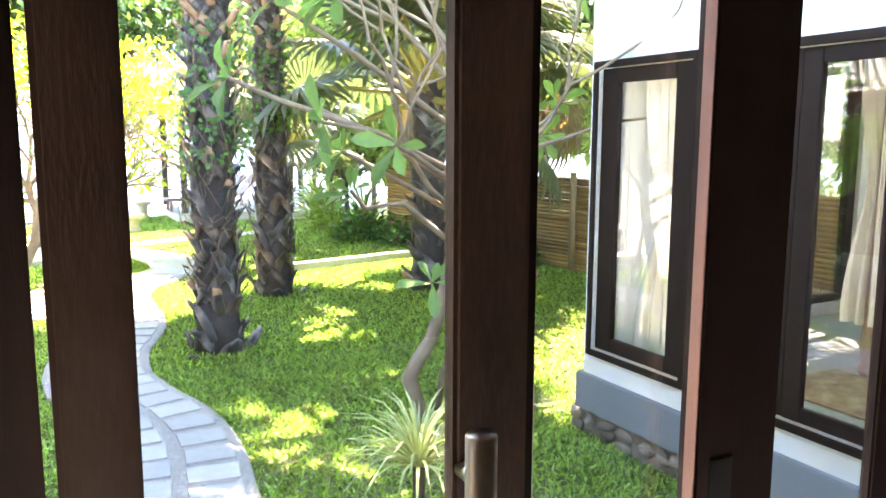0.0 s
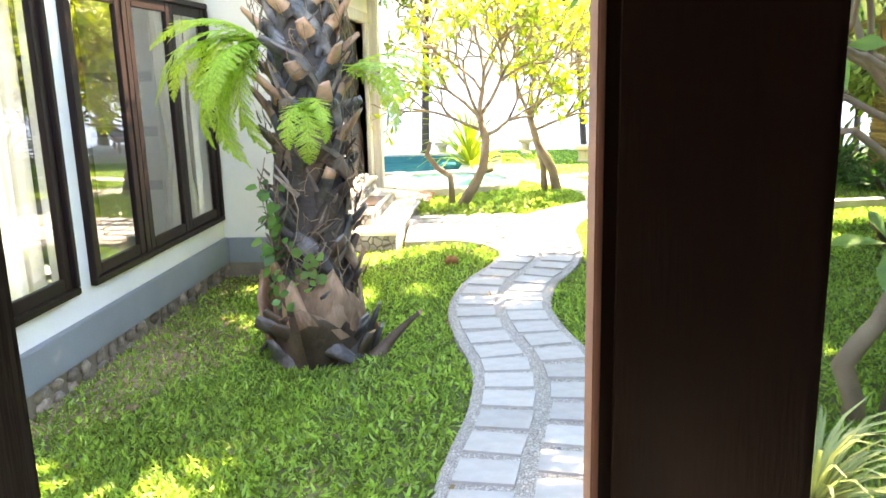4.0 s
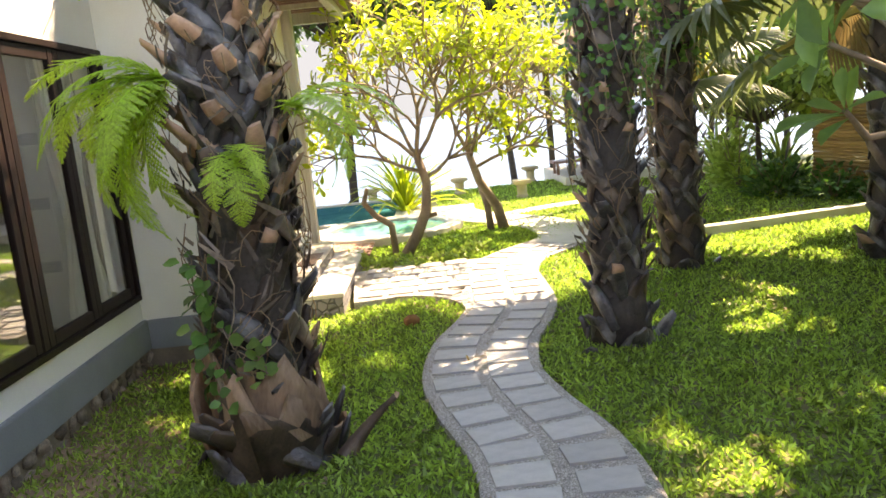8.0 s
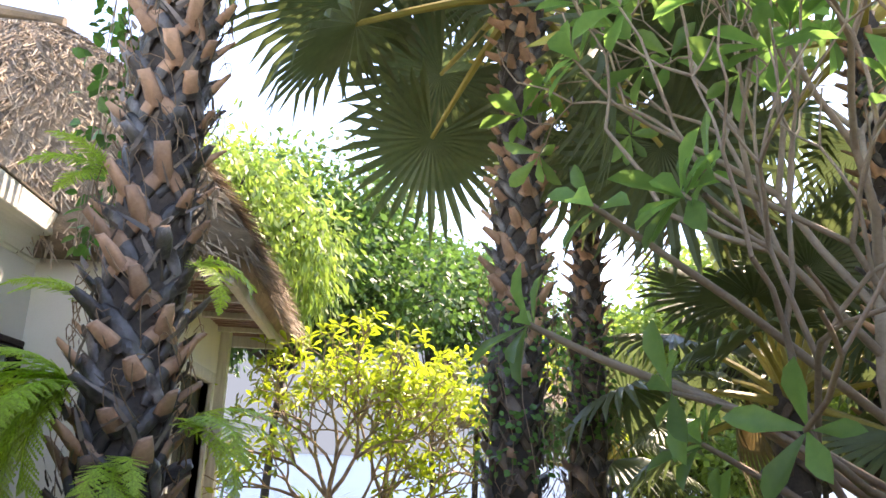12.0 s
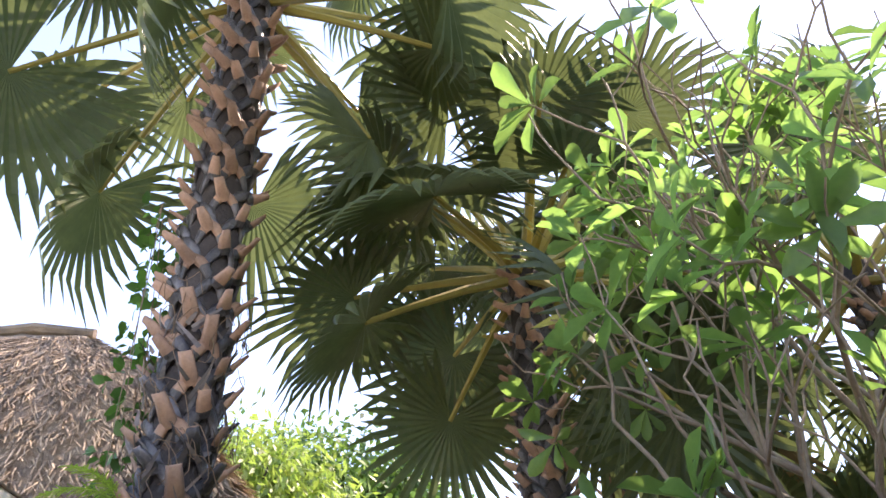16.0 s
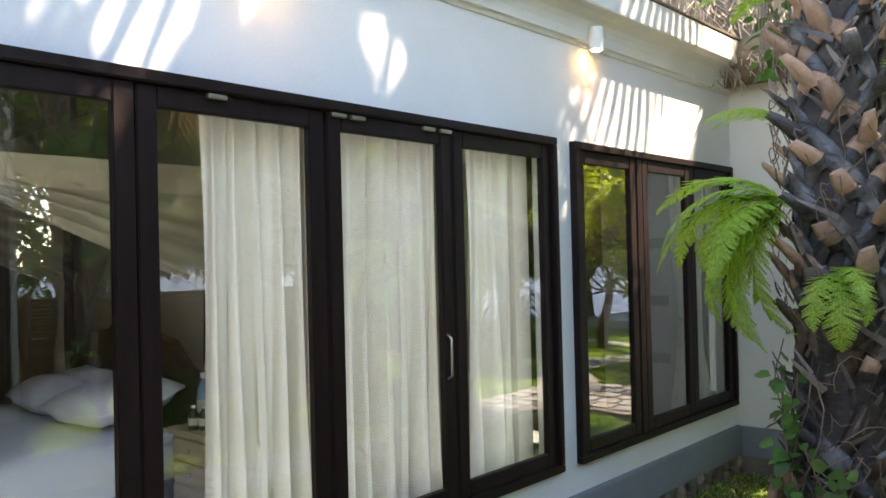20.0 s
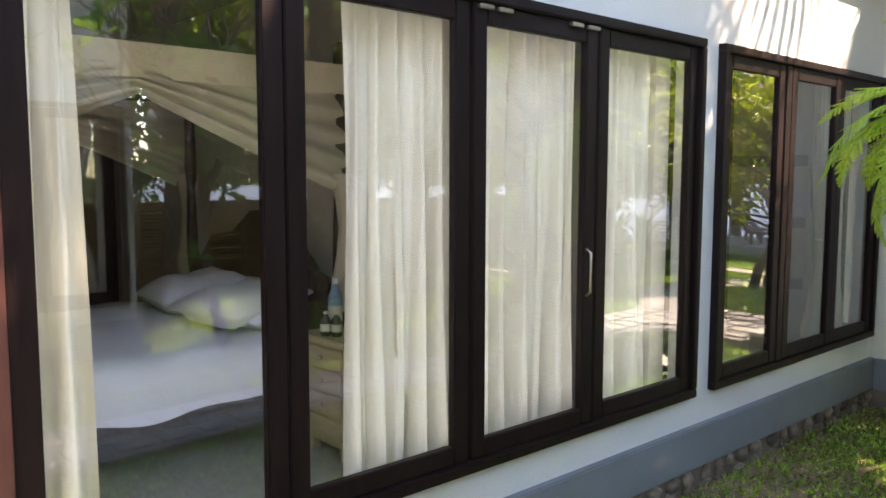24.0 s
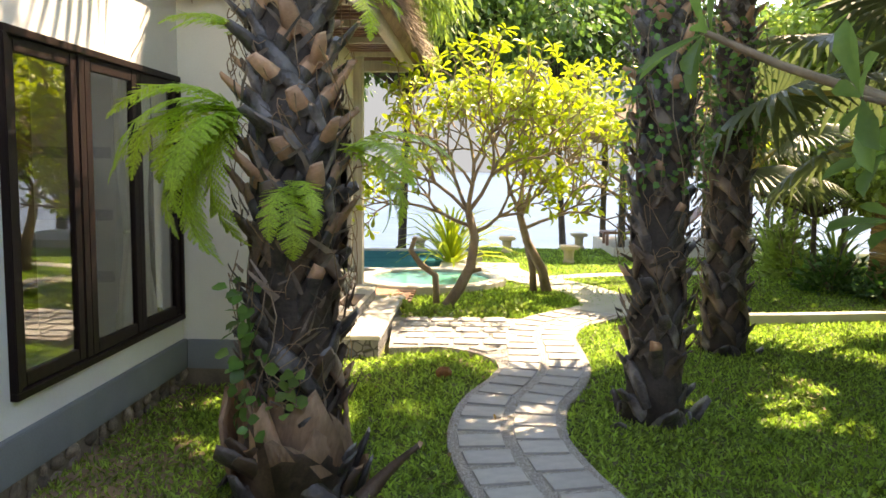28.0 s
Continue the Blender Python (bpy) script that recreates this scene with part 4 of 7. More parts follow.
# ---- fan palms ----
def fan_leaf_mesh(seed, material, droop=0.25, count=30, sweep=300, r=0.95):
    rr = random.Random(seed)
    bm = bmesh.new()
    hub = bm.verts.new((0, 0, 0))
    step = radians(sweep) / count
    a0 = math.pi / 2 - radians(sweep) / 2

    def at(a, rad, lift):
        return bm.verts.new((math.cos(a) * rad, math.sin(a) * rad, lift - droop * rad * rad))

    split = 0.52 * r
    edge = [at(a0 + k * step, split, -0.012) for k in range(count + 1)]
    for k in range(count):
        a = a0 + (k + 0.5) * step
        long = r * rr.uniform(0.86, 1.08) * (0.82 + 0.18 * math.sin(math.pi * (k + 0.5) / count))
        m = at(a, split, 0.016)
        w = step * 0.30
        e1, e2 = at(a - w, split + (long - split) * 0.5, -0.01), at(a + w, split + (long - split) * 0.5, -0.01)
        mm = at(a, split + (long - split) * 0.5, 0.008)
        tip = at(a + rr.uniform(-0.04, 0.04), long, -rr.uniform(0.0, 0.16))
        for f in ((hub, edge[k], m), (hub, m, edge[k + 1]), (edge[k], e1, mm, m), (m, mm, e2, edge[k + 1]), (e1, tip, mm), (mm, tip, e2)):
            bm.faces.new(f)
    me = bpy.data.meshes.new("frond")
    bm.to_mesh(me)
    bm.free()
    me.materials.append(material)
    return me


FANS = [fan_leaf_mesh(k, FANM, 0.12 + 0.1 * k, 28 + 2 * k, 280 + 12 * k) for k in range(4)]
FANS_DRY = [fan_leaf_mesh(9 + k, FAND, 1.0 + 0.3 * k, 14 + 3 * k, 120 + 25 * k, 0.85) for k in range(3)]


def petiole_mesh():
    bm = bmesh.new()
    tube(bm, [(0, 0, 0), (0, 0.35, 0.03), (0, 0.7, 0.02), (0, 1, 0)], [0.05, 0.034, 0.026, 0.02], 6)
    me = bpy.data.meshes.new("petiole")
    bm.to_mesh(me)
    bm.free()
    me.materials.append(PETI)
    return me


PET = petiole_mesh()


def boot_mesh(seed, long, wide, cut, dark=BOOTD, pale=BOOTT, flare=0.17, tip=0.30):
    """The stub of an old leaf: a broad clasping base drawn out to a ragged cut end."""
    rr = random.Random(seed)
    bm = bmesh.new()
    rings = []
    skew = rr.uniform(-0.25, 0.25)
    for k in range(6):
        t = k / 5
        out, up = -0.05 + (flare + 0.05) * t ** 1.5, -0.12 + (long + 0.12) * (t - 0.18 * t * t) / 0.82
        w, th = wide * (0.62 - (0.62 - tip) * t ** 0.7), 0.034 - 0.016 * t
        cup = 0.07 * (1 - t)
        ring = []
        for a, b in ((-1, 0), (-0.5, -1), (0.5, -1), (1, 0), (0.45, 1), (-0.45, 1)):
            ragged = rr.uniform(-0.045, 0.03) if k == 5 else rr.uniform(-0.008, 0.008)
            ring.append(bm.verts.new((a * w + skew * wide * t, out + b * th - cup * a * a + rr.uniform(-0.006, 0.006), up + ragged)))
        rings.append(ring)
    for k, (a, b) in enumerate(zip(rings, rings[1:])):
        for i in range(6):
            f = bm.faces.new((a[i], a[(i + 1) % 6], b[(i + 1) % 6], b[i]))
            f.material_index = 1 if k >= cut else 0
    for f in bm.faces:
        f.smooth = True
    f = bm.faces.new(rings[-1])
    f.material_index = 1
    bmesh.ops.recalc_face_normals(bm, faces=bm.faces)
    me = bpy.data.meshes.new("leaf_base")
    bm.to_mesh(me)
    bm.free()
    me.materials.append(dark)
    me.materials.append(pale)
    return me


def bar(bm, pts, outs, widths, thick, mats):
    """A bowed strap along pts; outs: the outward direction at each point."""
    rows = []
    for i, (p, n) in enumerate(zip(pts, outs)):
        run = pts[min(i + 1, len(pts) - 1)] - pts[max(i - 1, 0)]
        a = run.cross(n).normalized()
        w, th = widths[i], thick[i]
        rows.append([bm.verts.new(p + a * u * w + n * v * th) for u, v in ((-1, 0.0), (-0.6, 0.85), (0.1, 1.0), (0.7, 0.8), (1, 0.0), (0, -0.5))])
    for k, (p, q) in enumerate(zip(rows, rows[1:])):
        for i in range(6):
            f = bm.faces.new((p[i], p[(i + 1) % 6], q[(i + 1) % 6], q[i]))
            f.material_index, f.smooth = mats[k], True
    bm.faces.new(rows[-1]).material_index = mats[-1]


def clasp_boot(seed, r, dark=BOOTD, pale=BOOTT, leg=0.85, drop=0.25, stub=0.16, wide=0.05, tan=(1, 1), rise=0.95):
    """A cut leaf base: two legs wrap the stem and join in a blunt stub that stands off it."""
    rr = random.Random(seed)
    bm = bmesh.new()
    j = lambda v: rr.uniform(-v, v)
    at = lambda a, rad, z: Vector((rad * math.sin(a), rad * math.cos(a) - r, z))
    lean = rr.uniform(0.16, 0.42) * (1 if rr.random() < 0.9 else -0.6)
    for sgn in (-1, 1):
        pts, outs = [], []
        for k in range(6):
            q = k / 5
            a = sgn * leg * (1 - q) ** 0.9 * rr.uniform(0.94, 1.06) + lean * q * 0.4
            pts.append(at(a, r - 0.005 + 0.045 * q * q, -drop * (1 - q) ** 1.25 + j(0.006)))
            outs.append(Vector((math.sin(a), math.cos(a), 0.15)).normalized())
        bar(bm, pts, outs, [wide * v for v in (0.45, 0.62, 0.78, 0.85, 0.8, 0.6)], [0.012, 0.018, 0.022, 0.025, 0.026, 0.022], [0, 0, 0, tan[0], tan[0], tan[0]])
    d = Vector((lean * 1.9, 0.62, rise + j(0.15))).normalized()
    n = Vector((0, rise, -0.62)).normalized()
    base = at(lean * 0.4, r + 0.018, -0.045)
    lens = [0.0, 0.28, 0.62, 1.0]
    pts = [base + d * stub * q + Vector((j(0.004), 0.018 * q * q, 0)) for q in lens]
    bar(bm, pts, [n] * 4, [wide * v for v in (0.8, 0.95, 0.85, rr.uniform(0.45, 0.8))], [0.03, 0.032, 0.024, 0.012], [tan[0], tan[1], tan[1], 1])
    for v in bm.verts:
        v.co += Vector((j(0.004), j(0.004), j(0.004)))
    bmesh.ops.recalc_face_normals(bm, faces=bm.faces)
    me = bpy.data.meshes.new("leaf_base")
    bm.to_mesh(me)
    bm.free()
    me.materials.append(dark)
    me.materials.append(pale)
    return me


def sheath_mesh(seed, r, half, tall, dark, pale):
    """A broad old sheath wrapped round the foot of a palm, drawn up to a torn strap on one side."""
    rr = random.Random(seed)
    bm = bmesh.new()
    side = rr.choice((-1, 1))
    rows = []
    for layer in (0, 1):
        grid = []
        for i in range(6):
            v = i / 5
            row = []
            for k in range(7):
                u = -1 + k / 3
                a = half * u * (1 - 0.62 * v ** 1.4) + side * 0.45 * v * v
                top = tall * (1 + 0.12 * math.sin(3 * u + seed)) * v - 0.05 * u * u * (1 - v)
                rad = r + 0.03 + 0.055 * math.sin(math.pi * min(v * 0.8 + 0.12, 1)) - 0.045 * u * u * (1 - v) + 0.05 * v ** 3 + rr.uniform(-0.005, 0.005) - 0.022 * layer
                z = top + (rr.uniform(-0.035, 0.03) if i == 5 else 0)
                row.append(bm.verts.new((rad * math.sin(a), rad * math.cos(a) - r, z)))
            grid.append(row)
        rows.append(grid)
    for layer, grid in enumerate(rows):
        for i, (a, b) in enumerate(zip(grid, grid[1:])):
            for k in range(6):
                f = bm.faces.new((a[k], a[k + 1], b[k + 1], b[k]))
                f.smooth, f.material_index = True, int(i >= 3 and rr.random() < 0.5)
    o, n = rows
    rim = lambda g: [r_[0] for r_ in g] + g[-1][1:] + [r_[-1] for r_ in g[-2::-1]]
    ro, rn = rim(o), rim(n)
    for p, q, u, v in zip(ro, ro[1:], rn, rn[1:]):
        bm.faces.new((p, q, v, u)).material_index = 1
    bmesh.ops.recalc_face_normals(bm, faces=bm.faces)
    me = bpy.data.meshes.new("leaf_base")
    bm.to_mesh(me)
    bm.free()
    me.materials.append(dark)
    me.materials.append(pale)
    return me


BOOT_LOW = [clasp_boot(60 + k, 0.23, BOOTN if k % 3 == 1 else BOOTD, BOOTB if k == 4 else BOOTD, leg=1.05, drop=0.36, stub=0.13 + 0.04 * (k % 3), wide=0.078, tan=(0, 0), rise=0.95) for k in range(6)] + [boot_mesh(7, 0.34, 0.17, 4, flare=0.2, tip=0.25)]
BOOT_HI = [clasp_boot(70 + k, 0.2, tan=(int(k % 3 == 2), int(k != 1)), stub=0.17 + 0.02 * (k % 3), wide=0.054, rise=0.7) for k in range(6)]
BOOT_TOP = [clasp_boot(80 + k, 0.16, tan=(int(k % 2), 1), stub=0.17, wide=0.05, drop=0.2, rise=0.65) for k in range(5)]
BOOT_BASE = [sheath_mesh(k + 9, 0.30, 0.6 + 0.12 * k, 0.36 + 0.07 * k, BOOTN if k == 3 else BOOTS, BOOTB if k == 0 else BOOTS) for k in range(5)]
FIBRE = mat("palm_fibre", (0.30, 0.20, 0.12), (0.18, 0.11, 0.07), rough=0.9, scale=9, fine=60, bump=0.1)


SHRED = ([(-0.5, 0, 0), (0.5, 0, 0), (0.42, 0.5, 0.10), (-0.38, 0.5, 0.14), (0.12, 1, 0.05), (-0.22, 0.93, 0.12)], [(0, 1, 2, 3), (3, 2, 4, 5)])
SHREDM = leaf_mat("torn_leaf_sheath", (0.19, 0.145, 0.115), (0.035, 0.026, 0.022), thin=0.0, rough=0.45, spread=0.7)


def fan_palm(name, x, y, height, r, base_r, fronds, label, seed, lean=(0, 0), tan_from=1.6, brown_to=0.35, dz=0.036, reach=1.3, dry=2, size=1.0, low=-0.9, r_top=0.15, fibres=0):
    rr = random.Random(seed)
    z0 = ground_z(x, y) - 0.03
    palm = thing(name, (x, y, z0), label, "palm tree", "fan palms in the garden")
    bm = bmesh.new()
    axis = lambda z: Vector((lean[0] * z / height, lean[1] * z / height, z))
    zs = [height * k / 18 for k in range(19)]

    def rad(z):
        q = min(max((z - 1.3) / 2.9, 0), 1)
        return (r + (r_top - r) * (q * q * (3 - 2 * q))) + (base_r - r) * max(0, 1 - z / 0.6) ** 1.5

    tube(bm, [axis(z) for z in zs], [rad(z) for z in zs], 14)
    part("trunk", bm, BARK, palm, smooth=True)
    z, a = -0.12, rr.uniform(0, 6)
    while z < height - 0.12:
        base = z < brown_to
        turn = rr.uniform(-0.12, 0.12)
        if base:
            shape, k, tilt = rr.choice(BOOT_BASE), base_r / 0.30 * rr.uniform(0.97, 1.1), rr.uniform(-0.16, 0.05)
            turn *= 4
        elif z < tan_from * rr.uniform(0.85, 1.15):
            shape, k, tilt = rr.choice(BOOT_LOW), rr.uniform(0.85, 1.15) * rad(z) / 0.23, rr.uniform(-0.14, 0.06)
            turn *= 2.2
        else:
            shape, k, tilt = rr.choice(BOOT_HI if z < height * 0.6 else BOOT_TOP), rr.uniform(0.94, 1.06) * (0.3 + 0.7 * rad(z) / 0.19), rr.uniform(-0.05, 0.08)
        ob = new("leaf_base", shape)
        ob.parent = palm
        ob.matrix_local = Matrix.Translation(axis(z) + Vector((math.cos(a), math.sin(a), 0)) * rad(z) * 0.98) @ Euler((0, 0, a - math.pi / 2)).to_matrix().to_4x4() @ Euler((-tilt, turn, 0)).to_matrix().to_4x4() @ Matrix.Diagonal((k, k, k * rr.uniform(0.94, 1.08), 1))
        a += 2.39996 + rr.uniform(-0.05, 0.05)
        z += dz * (1.0 if base else 1.5 if z < tan_from else 1.0)
    if brown_to > 0:
        for k in range(12):
            a, zz = k * 2.1 + rr.uniform(-0.3, 0.3), rr.uniform(0.02, 0.34)
            ob = new("leaf_base", rr.choice(BOOT_LOW[:6]))
            ob.parent = palm
            ob.matrix_local = Matrix.Translation(axis(zz) + Vector((math.cos(a), math.sin(a), 0)) * (rad(zz) + 0.03)) @ Euler((0, 0, a - math.pi / 2)).to_matrix().to_4x4() @ Euler((rr.uniform(0.05, 0.4), rr.uniform(-0.7, 0.7), 0)).to_matrix().to_4x4() @ Matrix.Diagonal((1.2, 1.2, 1.25, 1))
    if fibres:
        g = np.random.default_rng(seed + 40)
        n = fibres * 3
        zz = height * 0.5 * g.uniform(0.0, 1.0, n) ** 1.2 + 0.55
        az = g.uniform(0, 2 * np.pi, n)
        rd = np.array([rad(q) for q in zz]) + g.uniform(0.02, 0.105, n)
        out = np.stack([np.cos(az), np.sin(az), 0 * az], 1)
        tan = np.stack([-np.sin(az), np.cos(az), 0 * az], 1)
        pos = out * rd[:, None] + np.stack([lean[0] * zz / height, lean[1] * zz / height, zz], 1)
        fwd = tan * g.choice([-1, 1], n)[:, None] * g.uniform(0.2, 1.0, n)[:, None] + out * g.uniform(-0.1, 0.35, n)[:, None] + np.stack([0 * zz, 0 * zz, g.uniform(0.3, 1.2, n)], 1)
        add_mesh("torn_sheath", stamp_mesh("torn_sheath", *SHRED, frames(pos, fwd, out + g.uniform(-0.5, 0.5, (n, 3)), np.stack([g.uniform(0.012, 0.04, n), g.uniform(0.07, 0.24, n), g.uniform(0.05, 0.12, n)], 1)), SHREDM), palm, "stuff", world=False)
        bm = bmesh.new()
        for _ in range(fibres):
            az, zz = rr.uniform(0, 6.28), rr.uniform(0.7, height * 0.62)
            pts, sw, dr = [], rr.uniform(-0.9, 0.9), rr.uniform(-0.45, 0.25)
            for k in range(7):
                q = k / 6
                rd = rad(zz) + 0.10 + 0.05 * math.sin(3.1 * q)
                b = az + sw * q + 0.12 * math.sin(5 * q + zz)
                pts.append(axis(max(zz + dr * q, 0.1)) + Vector((math.cos(b) * rd, math.sin(b) * rd, 0.05 * math.sin(7 * q + az))))
            tube(bm, pts, [0.0035] * 7, 3, cap=False)
        part("fibre", bm, FIBRE, palm, "loose brown fibres", smooth=True)["kind"] = "stuff"
    top = axis(height)
    for k in range(fronds):
        az = k * 2.39996 + rr.uniform(-0.3, 0.3)
        el = low + (1.35 - low) * ((k + 0.5) / fronds) ** 0.9 + rr.uniform(-0.1, 0.1)
        isdry = k < dry
        d = Vector((math.cos(az) * math.cos(el), math.sin(az) * math.cos(el), math.sin(el)))
        ln = reach * rr.uniform(0.8, 1.15)
        up = Vector((0, 0, 1)) if abs(d.z) < 0.9 else Vector((math.cos(az), math.sin(az), 0))
        start = top + Vector((math.cos(az), math.sin(az), 0)) * r_top * 0.6 + Vector((0, 0, -0.25 + 0.3 * (k / fronds)))
        m1 = Matrix(frames([start], [d], [up], [[size, ln, size]])[0].tolist())
        pt = new("petiole", PET)
        pt.parent = palm
        pt.matrix_local = m1
        tip = start + d * ln
        d2 = (d + Vector((0, 0, -0.35 - 0.4 * isdry)) + Vector((rr.uniform(-0.2, 0.2), rr.uniform(-0.2, 0.2), 0))).normalized()
        up2 = (up + Vector((rr.uniform(-0.5, 0.5), rr.uniform(-0.5, 0.5), 0))).normalized()
        fr = new("frond", rr.choice(FANS_DRY if isdry else FANS))
        fr.parent = palm
        s = size * rr.uniform(0.85, 1.15)
        fr.matrix_local = Matrix(frames([tip], [d2], [up2], [s])[0].tolist())
        if isdry:
            fr["label"] = "dry brown hanging frond"
    return palm


fan_palm("fan_palm", 0.02, 7.32, 8.1, 0.23, 0.30, 31, "tall fan palm with black and tan leaf stubs and ferns", 1, tan_from=1.75, brown_to=0.2, dz=0.034, reach=1.95, low=-0.95, dry=0, size=1.1, r_top=0.19, fibres=170)
fan_palm("fan_palm", 2.47, 8.68, 5.98, 0.18, 0.25, 25, "fan palm with dark stubs and climbing vine beside the path", 2, tan_from=2.6, brown_to=-0.2, dz=0.034, reach=1.45, r_top=0.165, dry=0, size=1.1, fibres=80)
fan_palm("fan_palm", 3.72, 11.1, 6.4, 0.19, 0.25, 20, "dark-stemmed fan palm on the lawn", 3, tan_from=3.0, brown_to=-0.2, dz=0.038, reach=1.5, dry=2, size=1.15, fibres=50)
fan_palm("fan_palm", 5.92, 8.95, 6.1, 0.20, 0.28, 18, "fan palm with grey and brown stubs on the lawn", 4, lean=(-0.15, 0), tan_from=2.6, brown_to=-0.2, dz=0.038, reach=1.5, dry=2, size=1.08)
fan_palm("fan_palm", 5.75, 10.6, 2.8, 0.21, 0.28, 20, "dark fan palm with low spreading fronds", 5, tan_from=2.5, brown_to=-0.2, dz=0.05, reach=1.5, low=-0.4, size=1.1, dry=0)
fan_palm("fan_palm", 7.4, 11.7, 3.2, 0.17, 0.22, 14, "young fan palm with low spreading fronds", 8, brown_to=-0.2, dz=0.08, reach=1.25, dry=3, low=-0.5)
fan_palm("fan_palm", 4.95, 14.6, 2.0, 0.13, 0.18, 12, "low fan palm with spreading fronds beyond the kerb", 12, brown_to=-0.2, dz=0.09, reach=0.95, dry=0, low=0.0, size=0.85)
fan_palm("fan_palm", 7.9, 7.6, 6.4, 0.19, 0.28, 14, "fan palm by the bamboo fence", 9, brown_to=-0.2, dz=0.07, reach=1.5, dry=3, low=-0.6, size=1.15)


# ---- ferns and climbers on the palms ----
def pinna():
    """Outline of one side branch of a fern frond: a rib with small lobes on both sides."""
    v, f = [], []
    for k in range(8):
        y, h = k / 8, 0.5 * (1 - 0.75 * (k / 8) ** 1.5)
        for sg in (-1, 1):
            b = len(v)
            v += [(0, y - 0.02, 0), (sg * h, y + 0.035, 0.05 * h), (sg * h, y + 0.095, 0.03 * h), (0, y + 0.115, 0)]
            f.append((b, b + 1, b + 2, b + 3) if sg > 0 else (b + 3, b + 2, b + 1, b))
    return v, f


PINNA = pinna()


def fern_mesh(seed, long=0.85, droop=1.1):
    rr = random.Random(seed)
    n = 30
    pts = []
    for k in range(n):
        t = k / (n - 1)
        ang = 0.5 - droop * 1.75 * t
        pts.append((pts[-1] + Vector((0, math.cos(ang), math.sin(ang))) * long / n) if pts else Vector((0, 0, 0)))
    pos, fwd, up, sc = [], [], [], []
    for k in range(2, n):
        t = k / n
        d = (pts[k] - pts[k - 1]).normalized()
        w = 0.22 * long * math.sin(math.pi * min(1, 0.22 + 0.80 * t)) ** 0.8 + 0.01
        for s in (-1, 1):
            pos.append(pts[k])
            fwd.append(Vector((s, 0, 0)) + d * 0.4 + Vector((0, 0, rr.uniform(-0.4, 0.0))))
            up.append(d.cross(Vector((1, 0, 0))) + Vector((rr.uniform(-0.3, 0.3), 0, rr.uniform(-0.2, 0.2))))
            sc.append((0.033 * long / 0.85, w, w))
    me = stamp_mesh("frond", PINNA[0], PINNA[1], frames(pos, fwd, up, sc), FERNM)
    bm = bmesh.new()
    bm.from_mesh(me)
    tube(bm, pts[::3] + [pts[-1]], [0.004] * (len(pts[::3]) + 1), 4)
    bm.to_mesh(me)
    bm.free()
    return me


FERNS = [fern_mesh(1, 1.0, 1.0), fern_mesh(2, 0.85, 1.2), fern_mesh(3, 1.1, 0.85), fern_mesh(4, 0.5, 0.8)]


def fern(x, y, z, aims, label):
    f = thing("fern", (x, y, z), label, "fern", "ferns on the palm trunk")
    for az, el, shape, s in aims:
        ob = new("frond", FERNS[shape])
        ob.parent = f
        ob.matrix_local = Euler((radians(el), 0, radians(az))).to_matrix().to_4x4() @ Matrix.Diagonal((s, s, s, 1))


fern(-0.22, 7.14, 2.18, [(92, 22, 0, 0.9), (75, 0, 1, 1.0), (110, -5, 0, 0.95), (125, 10, 1, 1.1), (60, -15, 1, 0.9), (140, -20, 1, 1.0), (98, -28, 1, 1.15), (155, -15, 0, 0.8), (82, -40, 1, 1.2), (118, -45, 1, 1.2), (100, -58, 0, 1.0), (130, -60, 1, 1.1), (88, 5, 1, 1.1), (112, 25, 0, 0.7)], "bright green drooping fern growing from the palm trunk")
fern(0.08, 7.05, 1.78, [(215, 10, 1, 0.5), (165, -15, 1, 0.55), (195, -40, 1, 0.6), (240, -25, 1, 0.45)], "small bright fern on the front of the palm trunk")
fern(0.34, 7.18, 1.98, [(-95, 15, 0, 0.8), (-75, 0, 2, 0.7), (-110, -15, 1, 0.8), (-130, 5, 0, 0.7), (-85, -30, 1, 0.75)], "pale fern on the shaded side of the palm trunk")
fern(-0.22, 7.15, 2.62, [(100, 20, 3, 1.0), (130, 10, 3, 0.9), (80, 30, 3, 0.8)], "young fern fronds high on the palm trunk")
fern(0.30, 7.15, 2.85, [(-100, 10, 1, 0.6), (-130, -10, 1, 0.6), (-70, 0, 3, 0.9)], "young fern fronds high on the palm trunk")
fern(-0.2, 7.1, 3.35, [(110, 10, 3, 1.0), (140, 30, 3, 0.9), (70, 0, 3, 0.8)], "small fern tuft high on the palm trunk")


